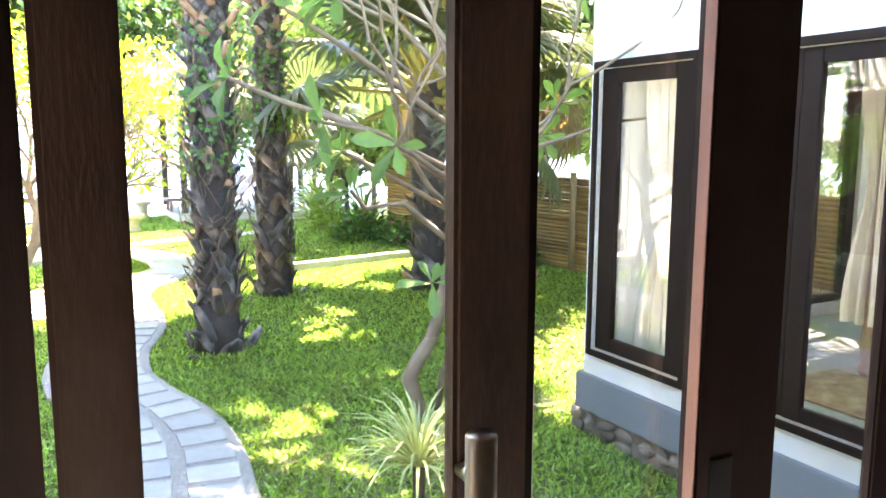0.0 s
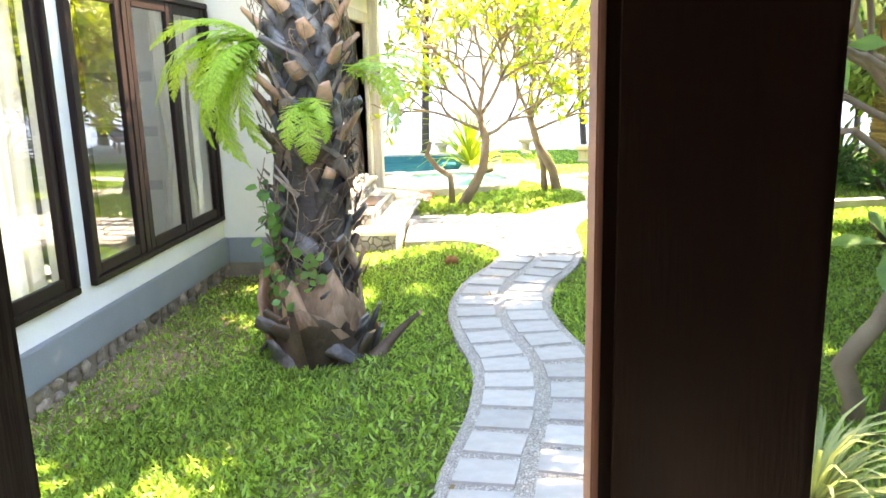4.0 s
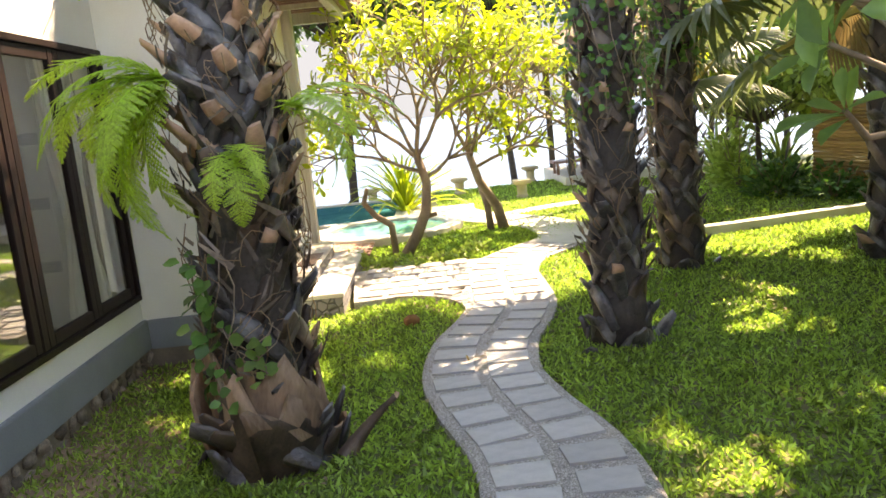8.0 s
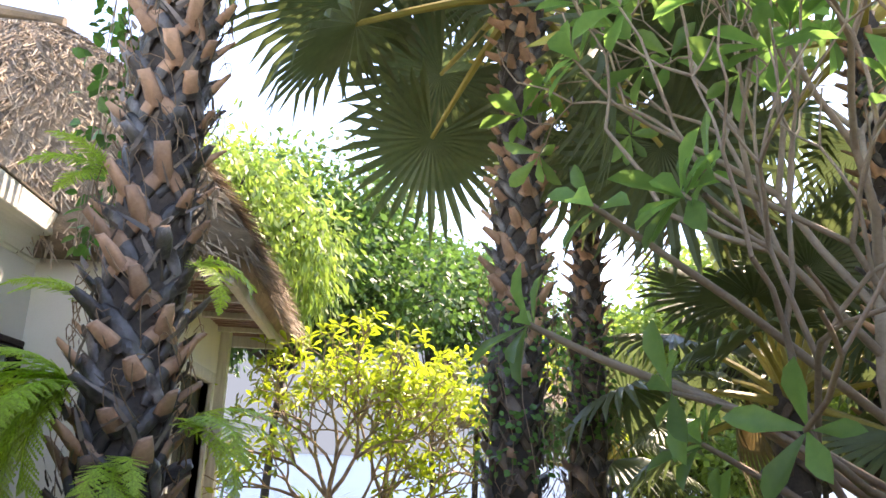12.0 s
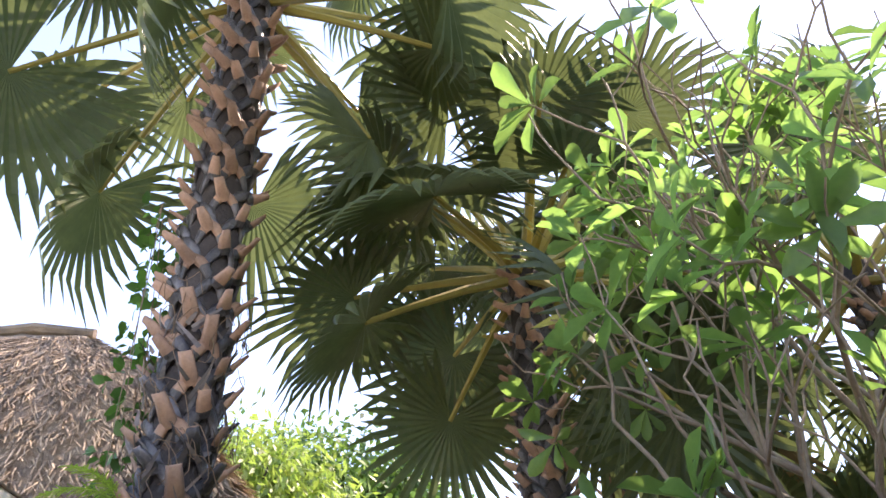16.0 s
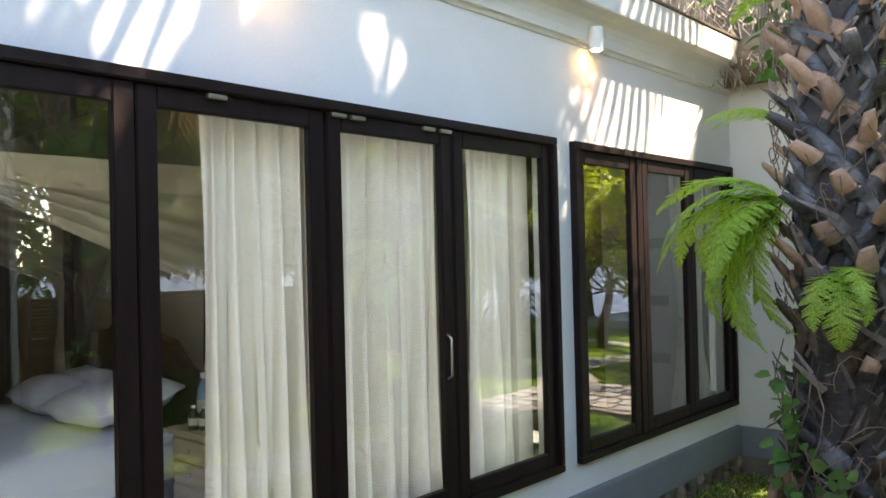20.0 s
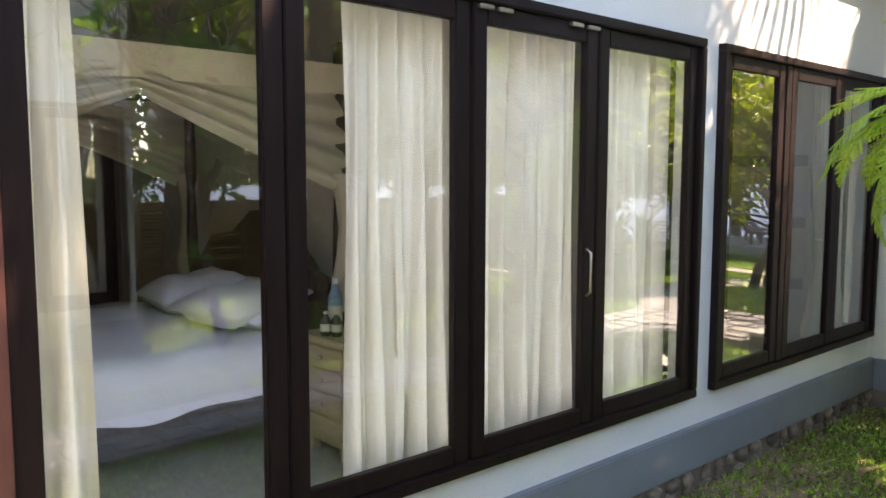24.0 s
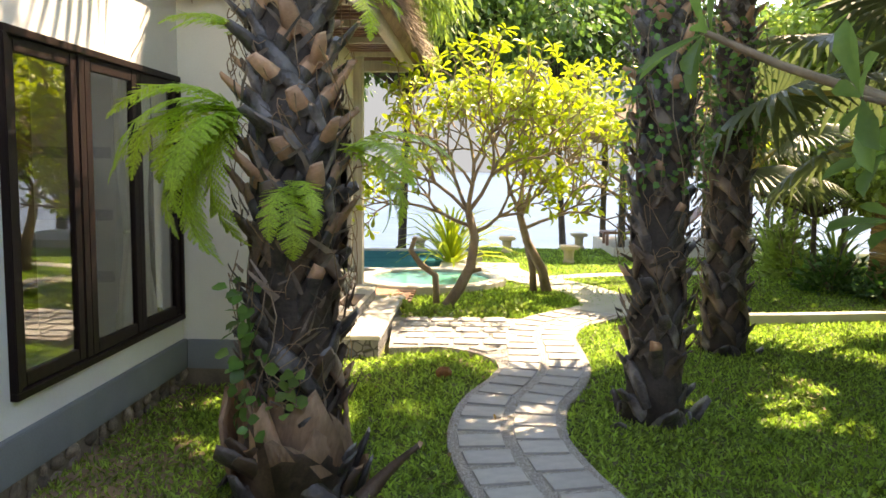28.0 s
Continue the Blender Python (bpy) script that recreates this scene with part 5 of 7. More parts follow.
def climber(name, x, y, r, z0, z1, a0, a1, count, size, label, seed, material=VINEM):
    g = np.random.default_rng(seed)
    a, z = g.uniform(a0, a1, count), g.uniform(0, 1, count)
    clump = 0.5 + 0.5 * np.sin(a * 3 + z * 9)
    z = z0 + (z1 - z0) * z
    out = np.stack([np.cos(a), np.sin(a), 0 * a], 1)
    pos = np.array([x, y, 0]) + out * (r + g.uniform(0.0, 0.10, count) * (0.5 + clump))[:, None] + np.stack([0 * z, 0 * z, z], 1)
    fwd = out * 0.6 + np.stack([g.uniform(-1, 1, count), g.uniform(-1, 1, count), g.uniform(-1.2, 0.3, count)], 1)
    up = out + g.uniform(-0.6, 0.6, (count, 3)) + [0, 0, 0.6]
    s = g.uniform(0.6, 1.2, count) * size
    v = thing(name, (x, y, z0), label, "climbing plant")
    add_mesh("leaves", stamp_mesh("leaves", *LEAF, frames(pos, fwd, up, np.stack([s * 0.8, s, s], 1)), material), v, "stuff")
    bm = bmesh.new()
    for k in range(5):
        aa = a0 + (a1 - a0) * (k + 0.5) / 5
        tube(bm, [(x + math.cos(aa + 0.25 * math.sin(t * 5 + k)) * (r + 0.03), y + math.sin(aa + 0.25 * math.sin(t * 5 + k)) * (r + 0.03), z0 + (z1 - z0) * t) for t in (0, 0.2, 0.4, 0.6, 0.8, 1)], [0.004] * 6, 4)
    part("stem", local(v, bm), TWIG, v)


climber("climber", 2.47, 8.68, 0.26, 1.75, 3.1, radians(190), radians(370), 340, 0.06, "leafy green vine climbing the palm trunk", 21)
climber("climber", 3.72, 11.1, 0.27, 2.1, 3.4, radians(180), radians(330), 240, 0.075, "leafy green vine on the dark palm trunk", 22)
climber("climber", 0.04, 7.32, 0.32, 0.35, 1.25, radians(205), radians(255), 60, 0.10, "glossy dark green climber at the foot of the palm", 23)
climber("climber", 0.04, 7.32, 0.36, 0.55, 0.85, radians(262), radians(285), 14, 0.09, "small green seedling between the leaf stubs", 24, PLUMN)
climber("climber", -0.1, 7.5, 0.32, 3.0, 5.6, radians(120), radians(215), 190, 0.11, "green creeper behind the palm beside the thatch", 25)
climber("climber", 5.92, 8.95, 0.36, 0.2, 1.3, radians(180), radians(230), 60, 0.09, "green weeds climbing the palm foot", 26)


# ---- plumeria trees ----
def forked(base, dirs, first, levels, seed, r0, shrink=0.80, spread=0.55, lift=0.25, droop=0.0, keep=None):
    """Branches by repeated forking. Returns segments and tips."""
    rr = random.Random(seed)
    segs, tips = [], []

    def grow(p, d, ln, r, lev):
        mid = p + d * ln * 0.5 + Vector((rr.uniform(-1, 1), rr.uniform(-1, 1), rr.uniform(-1, 1))) * ln * 0.07
        q = p + d * ln + Vector((rr.uniform(-1, 1), rr.uniform(-1, 1), rr.uniform(-0.5, 0.5))) * ln * 0.06
        if keep and not keep(q):
            tips.append((p, d))
            return
        segs.append(([p, mid, q], [r, r * 0.88, r * 0.78]))
        if lev == 0:
            tips.append((q, (q - mid).normalized()))
            return
        a = rr.uniform(0, 6.28)
        n = 3 if rr.random() < 0.28 else 2
        side = d.orthogonal().normalized()
        up = d.cross(side)
        for k in range(n):
            b = a + 6.283 * k / n + rr.uniform(-0.4, 0.4)
            e = (d + (side * math.cos(b) + up * math.sin(b)) * spread * rr.uniform(0.75, 1.25) + Vector((0, 0, lift * rr.uniform(0.3, 1) - droop))).normalized()
            grow(q, e, ln * shrink * rr.uniform(0.8, 1.15), r * 0.74, lev - 1 if rr.random() > 0.06 else 0)

    for d, ln, b in dirs:
        grow(Vector(b) if b else Vector(base), Vector(d).normalized(), ln * first, r0, levels)
    return segs, tips


def rosettes(tips, size, material, seed, per=(6, 10), flat=0.35):
    g = random.Random(seed)
    pos, fwd, up, sc = [], [], [], []
    for p, d in tips:
        side = d.orthogonal().normalized()
        oth = d.cross(side)
        n = g.randint(*per)
        for k in range(n):
            a = 2.4 * k + g.uniform(-0.3, 0.3)
            o = side * math.cos(a) + oth * math.sin(a)
            pos.append(p - d * g.uniform(0, 0.05))
            fwd.append(o + d * g.uniform(0.0, 0.9) + Vector((0, 0, g.uniform(-0.35, 0.15))))
            up.append(d + Vector((0, 0, flat)))
            s = size * g.uniform(0.6, 1.15)
            sc.append((s * 0.36, s, s))
    return stamp_mesh("leaves", *OBOV, frames(pos, fwd, up, sc), material)


def plumeria(x, y, trunks, dirs, first, levels, seed, r0, size, material, label, shrink=0.8, spread=0.55, lift=0.25, per=(6, 10), droop=0.0, keep=None, limbs=(), bare=0.0, shift=(0, 0)):
    z0 = ground_z(x, y) - 0.04
    t = thing("plumeria_tree", (x, y, z0), label, "tree", "plumeria trees")
    for pts, rad in trunks:
        bm = bmesh.new()
        tube(bm, [Vector(p) - Vector((x, y, z0)) for p in pts], rad, 9)
        part("trunk", bm, TWIG, t, smooth=True)
    segs, tips = forked((x, y, z0), dirs, first, levels, seed, r0, shrink, spread, lift, droop, keep)
    for pts, r in limbs:
        pts = [Vector(p) for p in pts]
        segs.append((pts, [r * (1 - 0.5 * i / (len(pts) - 1)) for i in range(len(pts))]))
        tips.append((pts[-1], (pts[-1] - pts[-2]).normalized()))
    bm = bmesh.new()
    for p, r in segs:
        tube(bm, [q - Vector((x, y, z0)) for q in p], r, 6, cap=False)
    part("branchwork", bm, TWIG, t, smooth=True)["kind"] = "stuff"
    pick = random.Random(seed + 1)
    leafy = [p for i, p in enumerate(tips) if i >= len(tips) - len(limbs) or pick.random() >= (bare if p[0].z < 3.5 else bare * 0.8)]
    add_mesh("leaves", rosettes(leafy, size, material, seed, per), t, "stuff")
    t.location += Vector((*shift, 0))
    return t, tips


plumeria(3.48, 6.35, [([(3.48, 6.37, -0.08), (3.47, 6.36, 0.12), (3.38, 6.33, 0.34), (3.46, 6.34, 0.46), (3.56, 6.35, 0.58), (3.66, 6.35, 0.85), (3.72, 6.35, 1.15), (3.80, 6.35, 1.45), (3.84, 6.35, 1.8)], [0.068, 0.058, 0.062, 0.056, 0.05, 0.047, 0.045, 0.045, 0.043]), ([(3.66, 6.45, -0.08), (3.72, 6.45, 0.3), (3.80, 6.42, 0.48), (3.90, 6.4, 0.52), (3.92, 6.38, 0.8), (3.84, 6.35, 1.15), (3.80, 6.35, 1.45)], [0.026, 0.022, 0.022, 0.022, 0.02, 0.018, 0.018]), ([(3.84, 6.35, 1.75), (3.78, 6.35, 2.3), (3.82, 6.35, 3.0)], [0.043, 0.038, 0.032])],
         [((-0.8, -0.3, 0.7), 1.0, (3.8, 6.35, 1.5)), ((0.75, -0.2, 0.6), 0.85, (3.82, 6.35, 1.6)), ((-0.3, -0.8, 0.9), 1.0, (3.84, 6.35, 1.85)), ((0.2, 0.3, 1.0), 1.0, (3.82, 6.35, 2.95)), ((-0.8, -0.2, 0.6), 1.0, (3.79, 6.35, 2.4)), ((0.5, -0.5, 0.9), 0.9, (3.82, 6.35, 2.95)), ((-0.9, -0.5, 0.35), 0.95, (3.82, 6.35, 1.75)), ((-0.6, -0.7, 0.9), 1.05, (3.8, 6.35, 2.7)), ((-0.5, 0.3, 0.9), 1.0, (3.8, 6.35, 2.6))],
         0.72, 5, 31, 0.023, 0.27, PLUMN, "many-branched plumeria with large green leaves on the lawn", shrink=0.84, spread=0.62, lift=0.2, per=(5, 8), bare=0.79, keep=lambda q: q.x > 2.55 - 0.35 * max(q.z - 3.1, 0) and q.z > 1.85 - 0.3 * (q.x - 3.4) and q.y > 4.9 - 0.5 * max(q.z - 3.4, 0), limbs=[([(3.74, 6.35, 1.3), (3.3, 6.25, 1.62), (3.0, 6.2, 1.60), (2.88, 6.15, 1.72)], 0.024), ([(3.8, 6.35, 1.5), (3.2, 6.2, 1.80), (2.82, 6.15, 1.98)], 0.022), ([(3.8, 6.35, 1.7), (3.0, 6.2, 2.12), (2.4, 6.15, 2.3), (2.08, 6.1, 2.42)], 0.026), ([(3.8, 6.35, 1.8), (3.05, 6.1, 2.1), (2.62, 5.95, 2.16)], 0.02), ([(3.8, 6.35, 2.1), (2.9, 6.0, 2.55), (2.25, 5.78, 2.84)], 0.024), ([(3.62, 6.35, 0.75), (3.5, 6.2, 0.95), (3.45, 6.1, 1.08)], 0.014)], shift=(-0.13, -0.28))
plumeria(0.78, 13.75, [([(0.62, 13.7, -0.1), (0.85, 13.7, 0.25), (1.0, 13.75, 0.55), (1.05, 13.75, 0.95), (0.95, 13.75, 1.35)], [0.085, 0.08, 0.07, 0.065, 0.055]), ([(0.52, 13.8, -0.1), (0.5, 13.8, 0.4), (0.3, 13.75, 0.55), (0.15, 13.75, 0.75), (0.22, 13.7, 0.95)], [0.05, 0.05, 0.045, 0.04, 0.03]), ([(0.75, 13.7, 0.15), (0.95, 13.8, 0.45), (1.15, 13.8, 0.5)], [0.04, 0.035, 0.03])],
         [((-0.8, 0, 0.7), 1.0, (0.95, 13.75, 1.3)), ((0.5, -0.2, 0.9), 1.0, (0.95, 13.75, 1.3)), ((0.0, -0.6, 0.9), 1.0, (0.98, 13.75, 1.2)), ((-0.4, 0.5, 0.9), 1.0, (0.95, 13.75, 1.3)), ((0.1, 0.1, 1), 1.1, (0.95, 13.75, 1.35)), ((0.8, 0.2, 0.5), 0.8, (1.0, 13.75, 1.0)), ((-0.9, -0.3, 0.45), 0.8, (1.0, 13.75, 1.1))],
         0.6, 5, 33, 0.032, 0.19, PLUMY, "plumeria with yellow-green leaves on the round bed", shrink=0.80, spread=0.62, lift=0.2, per=(3, 6))
plumeria(2.1, 14.95, [([(2.2, 14.95, -0.1), (2.1, 14.95, 0.35), (1.85, 14.9, 0.8), (1.72, 14.9, 1.25)], [0.09, 0.08, 0.065, 0.055]), ([(1.98, 15.0, -0.1), (1.95, 15.0, 0.4), (1.85, 14.95, 0.75)], [0.06, 0.055, 0.045])],
         [((0.7, 0, 0.7), 1.0, (1.72, 14.9, 1.25)), ((-0.4, -0.3, 0.9), 1.0, (1.72, 14.9, 1.25)), ((0.2, -0.5, 0.9), 1.0, (1.75, 14.9, 1.15)), ((0.1, 0.5, 0.9), 1.0, (1.72, 14.9, 1.25)), ((0.9, -0.2, 0.4), 0.9, (1.8, 14.9, 1.0))],
         0.6, 5, 35, 0.030, 0.17, PLUMY, "leaning plumeria with thin yellow-green leaves", shrink=0.80, spread=0.58, lift=0.22, per=(3, 7))
plumeria(4.0, 16.6, [([(4.05, 16.6, -0.1), (4.0, 16.6, 0.5), (3.85, 16.6, 1.0), (3.8, 16.6, 1.5)], [0.12, 0.1, 0.08, 0.07])],
         [((-0.8, 0, 0.6), 1.0, (3.8, 16.6, 1.5)), ((0.6, -0.3, 0.9), 1.0, (3.8, 16.6, 1.5)), ((0.0, -0.6, 0.9), 1.0, (3.8, 16.6, 1.4)), ((-0.3, 0.4, 1), 1.0, (3.8, 16.6, 1.5)), ((-0.9, -0.3, 0.45), 1.0, (3.85, 16.6, 1.3))],
         0.68, 5, 37, 0.034, 0.2, PLUMY, "plumeria with a broad yellow-green crown past the path", shrink=0.80, spread=0.6, lift=0.2, per=(4, 7))


# ---- trees beyond the lawn ----
def leafy_tree(x, y, height, crown, clumps, per, size, material, label, seed, trunk_r=0.2, hang=0.0, name="tree", z0=None, squash=0.7):
    rr = random.Random(seed)
    g = np.random.default_rng(seed)
    z0 = ground_z(x, y) - 0.05 if z0 is None else z0
    t = thing(name, (x, y, z0), label, "tree", "trees towards the sea")
    bm = bmesh.new()
    top = Vector((rr.uniform(-0.3, 0.3), rr.uniform(-0.3, 0.3), height * 0.55))
    tube(bm, [(0, 0, 0), (0.05, 0.03, height * 0.02), top * 0.5, top], [trunk_r * 1.7, trunk_r, trunk_r * 0.8, trunk_r * 0.6], 9)
    part("trunk", bm, BARK, t, smooth=True)
    bm = bmesh.new()
    cents = []
    for k in range(clumps):
        a, e = rr.uniform(0, 6.28), rr.uniform(-0.35, 1.0)
        rad = crown * rr.uniform(0.35, 1.0)
        c = Vector((math.cos(a) * rad * math.cos(e), math.sin(a) * rad * math.cos(e), height * 0.68 + crown * squash * math.sin(e)))
        cents.append((c, crown * rr.uniform(0.22, 0.38)))
        tube(bm, [top * 0.8, top * 0.5 + c * 0.5 + Vector((0, 0, -0.1)), c], [trunk_r * 0.35, trunk_r * 0.2, 0.02], 5, cap=False)
    part("branchwork", bm, BARK, t)["kind"] = "stuff"
    pos, fwd = [], []
    for c, r in cents:
        v = g.normal(size=(per, 3))
        v /= np.linalg.norm(v, axis=1, keepdims=True)
        v *= (r * g.uniform(0.35, 1.05, per))[:, None] * [1, 1, 0.7 + hang]
        pos.append(v + np.array(c) - [0, 0, hang * r * 0.5])
        fwd.append(v / r + g.normal(size=(per, 3)) * 0.5 - [0, 0, 0.4 + hang])
    pos, fwd = np.concatenate(pos), np.concatenate(fwd)
    n = len(pos)
    s = g.uniform(0.6, 1.3, n) * size
    me = stamp_mesh("crown", *QUAD, frames(pos, fwd, g.normal(size=(n, 3)) + [0, 0, 0.8], np.stack([s * (0.55 - 0.25 * min(hang, 1)), s, s], 1)), material)
    add_mesh("crown", me, t, "stuff", world=False)
    return t


leafy_tree(-1.75, 16.6, 8.3, 2.2, 46, 330, 0.20, TREEL, "tall light green feathery tree behind the thatched roof", 51, hang=1.0)
leafy_tree(-0.85, 22.0, 8.6, 4.3, 84, 420, 0.20, TREED, "dense dark green shade tree on the shore", 52, 0.11)
leafy_tree(3.6, 26.5, 9.6, 3.7, 64, 420, 0.21, TREED, "dense dark green shade tree on the shore", 72, 0.11, z0=-0.9)
leafy_tree(11.8, 5.0, 8.6, 3.5, 56, 320, 0.2, TREED, "dark green tree behind the opposite wing", 73, 0.22)
leafy_tree(12.2, 1.0, 8.2, 3.3, 50, 300, 0.2, TREEL, "light green tree behind the opposite wing", 74, 0.2)
leafy_tree(9.6, 28.0, 8.8, 3.6, 56, 420, 0.20, TREED, "dense dark green shade tree on the shore", 53, 0.13, z0=-1.6)
leafy_tree(-5.2, 24.5, 8.4, 3.4, 56, 380, 0.21, TREED, "dense dark green shade tree on the shore", 54, 0.13, z0=-1.4)
leafy_tree(-6.8, 19.0, 8.0, 3.0, 50, 300, 0.20, TREEL, "light green tree behind the pavilion", 55, hang=0.6)
leafy_tree(-10.2, 12.2, 13.6, 2.0, 36, 170, 0.26, TREEL, "feathery bamboo tops rising behind the roofs", 77, 0.09, hang=1.0)
leafy_tree(9.2, 24.0, 7.5, 2.8, 50, 320, 0.2, TREED, "dark green tree beyond the lawn", 56, 0.25)
leafy_tree(9.6, 19.0, 7.0, 2.8, 50, 300, 0.2, TREEL, "light green tree behind the fence", 57, 0.22)
leafy_tree(11.5, 14.0, 6.5, 2.7, 46, 300, 0.2, TREED, "dark green tree behind the fence", 58, 0.22)
leafy_tree(10.2, 17.6, 3.6, 1.9, 26, 260, 0.17, TREEL, "dense light green bushes behind the fence", 63, 0.08, squash=1.1)
leafy_tree(10.9, 15.2, 3.6, 1.8, 26, 260, 0.17, TREED, "dense green bushes behind the fence", 64, 0.08, squash=1.1)
leafy_tree(11.2, 12.4, 3.8, 1.9, 26, 260, 0.17, TREEL, "dense light green bushes behind the fence", 65, 0.08, squash=1.1)
leafy_tree(11.3, 9.6, 3.6, 1.9, 26, 240, 0.17, TREED, "dense green bushes behind the fence", 66, 0.08, squash=1.1)
leafy_tree(11.4, 6.6, 3.4, 1.9, 24, 220, 0.17, TREEL, "dense light green bushes behind the fence", 67, 0.08, squash=1.1)
leafy_tree(9.2, 20.6, 4.0, 1.9, 26, 260, 0.17, TREED, "dense green bushes beyond the far lawn", 68, 0.08, squash=1.1)
leafy_tree(8.4, 23.4, 4.4, 2.0, 26, 260, 0.18, TREEL, "dense light green bushes at the shore", 69, 0.1, squash=1.1)
leafy_tree(6.9, 16.6, 2.7, 1.5, 30, 240, 0.17, TREEL, "light green bushes past the end of the fence", 75, 0.06, squash=0.75)
leafy_tree(11.8, 9.5, 6.8, 2.7, 44, 280, 0.2, TREEL, "light green tree behind the fence", 59, 0.22)


# ---- lawn blades ----
def on_path(x, y):
    d = np.full(len(x), 9.0)
    for p in MID[::2]:
        d = np.minimum(d, np.hypot(x - p.x, y - p.y))
    return (d < HALF + 0.005) | ((x > 0.6) & (x < 1.5) & (y > 9.98) & (y < 10.9) & (((x - 0.6) / 0.72) ** 2 + ((y - 9.98) / 0.85) ** 2 > 1)) | ((y > 10.82) & (y < 12.5) & (x > 0.0) & (x < 2.0))


def lawn(name, x0, x1, y0, y1, count, seed, length, width, label):
    g = np.random.default_rng(seed)
    x, y = g.uniform(x0, x1, count), g.uniform(y0, y1, count)
    bare = 0.5 + 0.5 * np.sin(x * 2.1 + 1.3 * np.sin(y * 1.1)) * np.sin(y * 1.7 + x)
    keep = ~on_path(x, y) & (g.uniform(0, 1, count) > bare * np.clip((0.35 - x) / 1.2, 0.1, 0.55)) & ~((x < -1.02 + 0.14 * np.sin(1.9 * y + 1) + 0.5 * np.exp(-(((y - 7.6) / 0.9) ** 2))) & (y > 5.4) & (y < 9.7) & (g.uniform(0, 1, count) < 0.45))
    keep &= ~((x > -1.0) & (x < 0.12) & (y > 10.7) & (y < 13.5)) & ~((x > RX - 0.02) & (y < 5.76))
    keep &= np.hypot(x - 0.04, y - 7.32) > 0.42
    x, y = x[keep], y[keep]
    n = len(x)
    z = np.array([ground_z(a, b) for a, b in zip(x, y)]) - 0.004
    fwd = np.stack([g.normal(size=n), g.normal(size=n), g.uniform(0.25, 1.5, n)], 1)
    s = g.uniform(0.6, 1.3, n)
    me = stamp_mesh(name, *BLADE, frames(np.stack([x, y, z], 1), fwd, np.stack([g.normal(size=n), g.normal(size=n), np.ones(n)], 1), np.stack([s * width, s * length, s * length], 1)), GRASSM)
    tagged(new(name, me), label, "grass", kind="stuff")


lawn("grass", -1.55, 5.0, 3.05, 9.0, 80000, 71, 0.058, 0.0175, "short broad-bladed green lawn grass")
lawn("grass", -1.52, 0.2, 4.5, 9.6, 26000, 76, 0.06, 0.017, "thin coarse grass over brown earth beside the wall")
lawn("grass", -1.55, 8.5, 9.0, 13.0, 60000, 72, 0.06, 0.017, "short broad-bladed green lawn grass")
lawn("grass", 4.7, 9.3, 6.1, 9.0, 16000, 73, 0.06, 0.014, "short broad-bladed green lawn grass")
lawn("grass", 1.2, 9.0, 13.0, 22.0, 60000, 74, 0.05, 0.022, "bright mown far lawn")

# ---- bamboo fence, kerb, shrubs ----
BAMB = mat("bamboo_pole", (0.40, 0.25, 0.085), (0.24, 0.14, 0.045), rough=0.65, scale=3, fine=40, bump=0.2, rand=0.35, dirt=(0.22, 0.15, 0.08), dirt_at=0.66)
BAMBP = mat("bamboo_post", (0.34, 0.24, 0.12), (0.22, 0.15, 0.08), rough=0.7, scale=3, fine=40, bump=0.25)
fence = thing("fence", (8.4, 10.0, 0), "tan fence of stacked horizontal bamboo poles", "fence")


def pole_mesh():
    bm = bmesh.new()
    pts, rad = [], []
    for k in range(5):
        for o, r in ((-0.012, 0.5), (0.0, 0.56), (0.012, 0.5)):
            pts.append((min(max((k + 0.5) / 5 + o - 0.5, -0.5), 0.5), 0, 0))
            rad.append(r)
    tube(bm, [(-0.5, 0, 0)] + pts + [(0.5, 0, 0)], [0.5] + rad + [0.5], 6)
    me = bpy.data.meshes.new("bamboo_slat")
    bm.to_mesh(me)
    bm.free()
    me.materials.append(BAMB)
    me.polygons.foreach_set("use_smooth", [True] * len(me.polygons))
    return me


POLE = pole_mesh()
corners = [(8.62, 1.6), (8.62, 3.6), (8.60, 5.4), (8.56, 7.2), (8.50, 9.0), (8.33, 10.7), (8.08, 12.4), (7.78, 14.1), (7.47, 15.75)]
for (xa, ya), (xb, yb) in zip(corners, corners[1:]):
    ln, turn = math.hypot(xb - xa, yb - ya), math.atan2(yb - ya, xb - xa)
    for k in range(25):
        ob = new("bamboo_slat", POLE)
        ob.parent = fence
        ob.matrix_local = Matrix.LocRotScale(Vector(((xa + xb) / 2 + rnd.uniform(-0.012, 0.012), (ya + yb) / 2, 0.03 + k * 0.0575)) - fence.location, Euler((rnd.uniform(0, 6), rnd.uniform(-0.006, 0.006), turn)), (ln + 0.04, rnd.uniform(0.058, 0.066), rnd.uniform(0.062, 0.07)))
    bm = bmesh.new()
    tube(bm, [(xa - 0.06, ya, -0.1), (xa - 0.06, ya, 1.52)], [0.055, 0.05], 8)
    part("post", local(fence, bm), BAMBP, fence, smooth=True)
bm = bmesh.new()
ribbon(spline([(3.95, 12.55), (5.2, 12.72), (6.6, 13.0), (7.9, 13.15)]), 0.07, -0.15, 0.14, bm)
struct("trim", bm, KERB, "pale concrete kerb edging the raised lawn", "kerb")


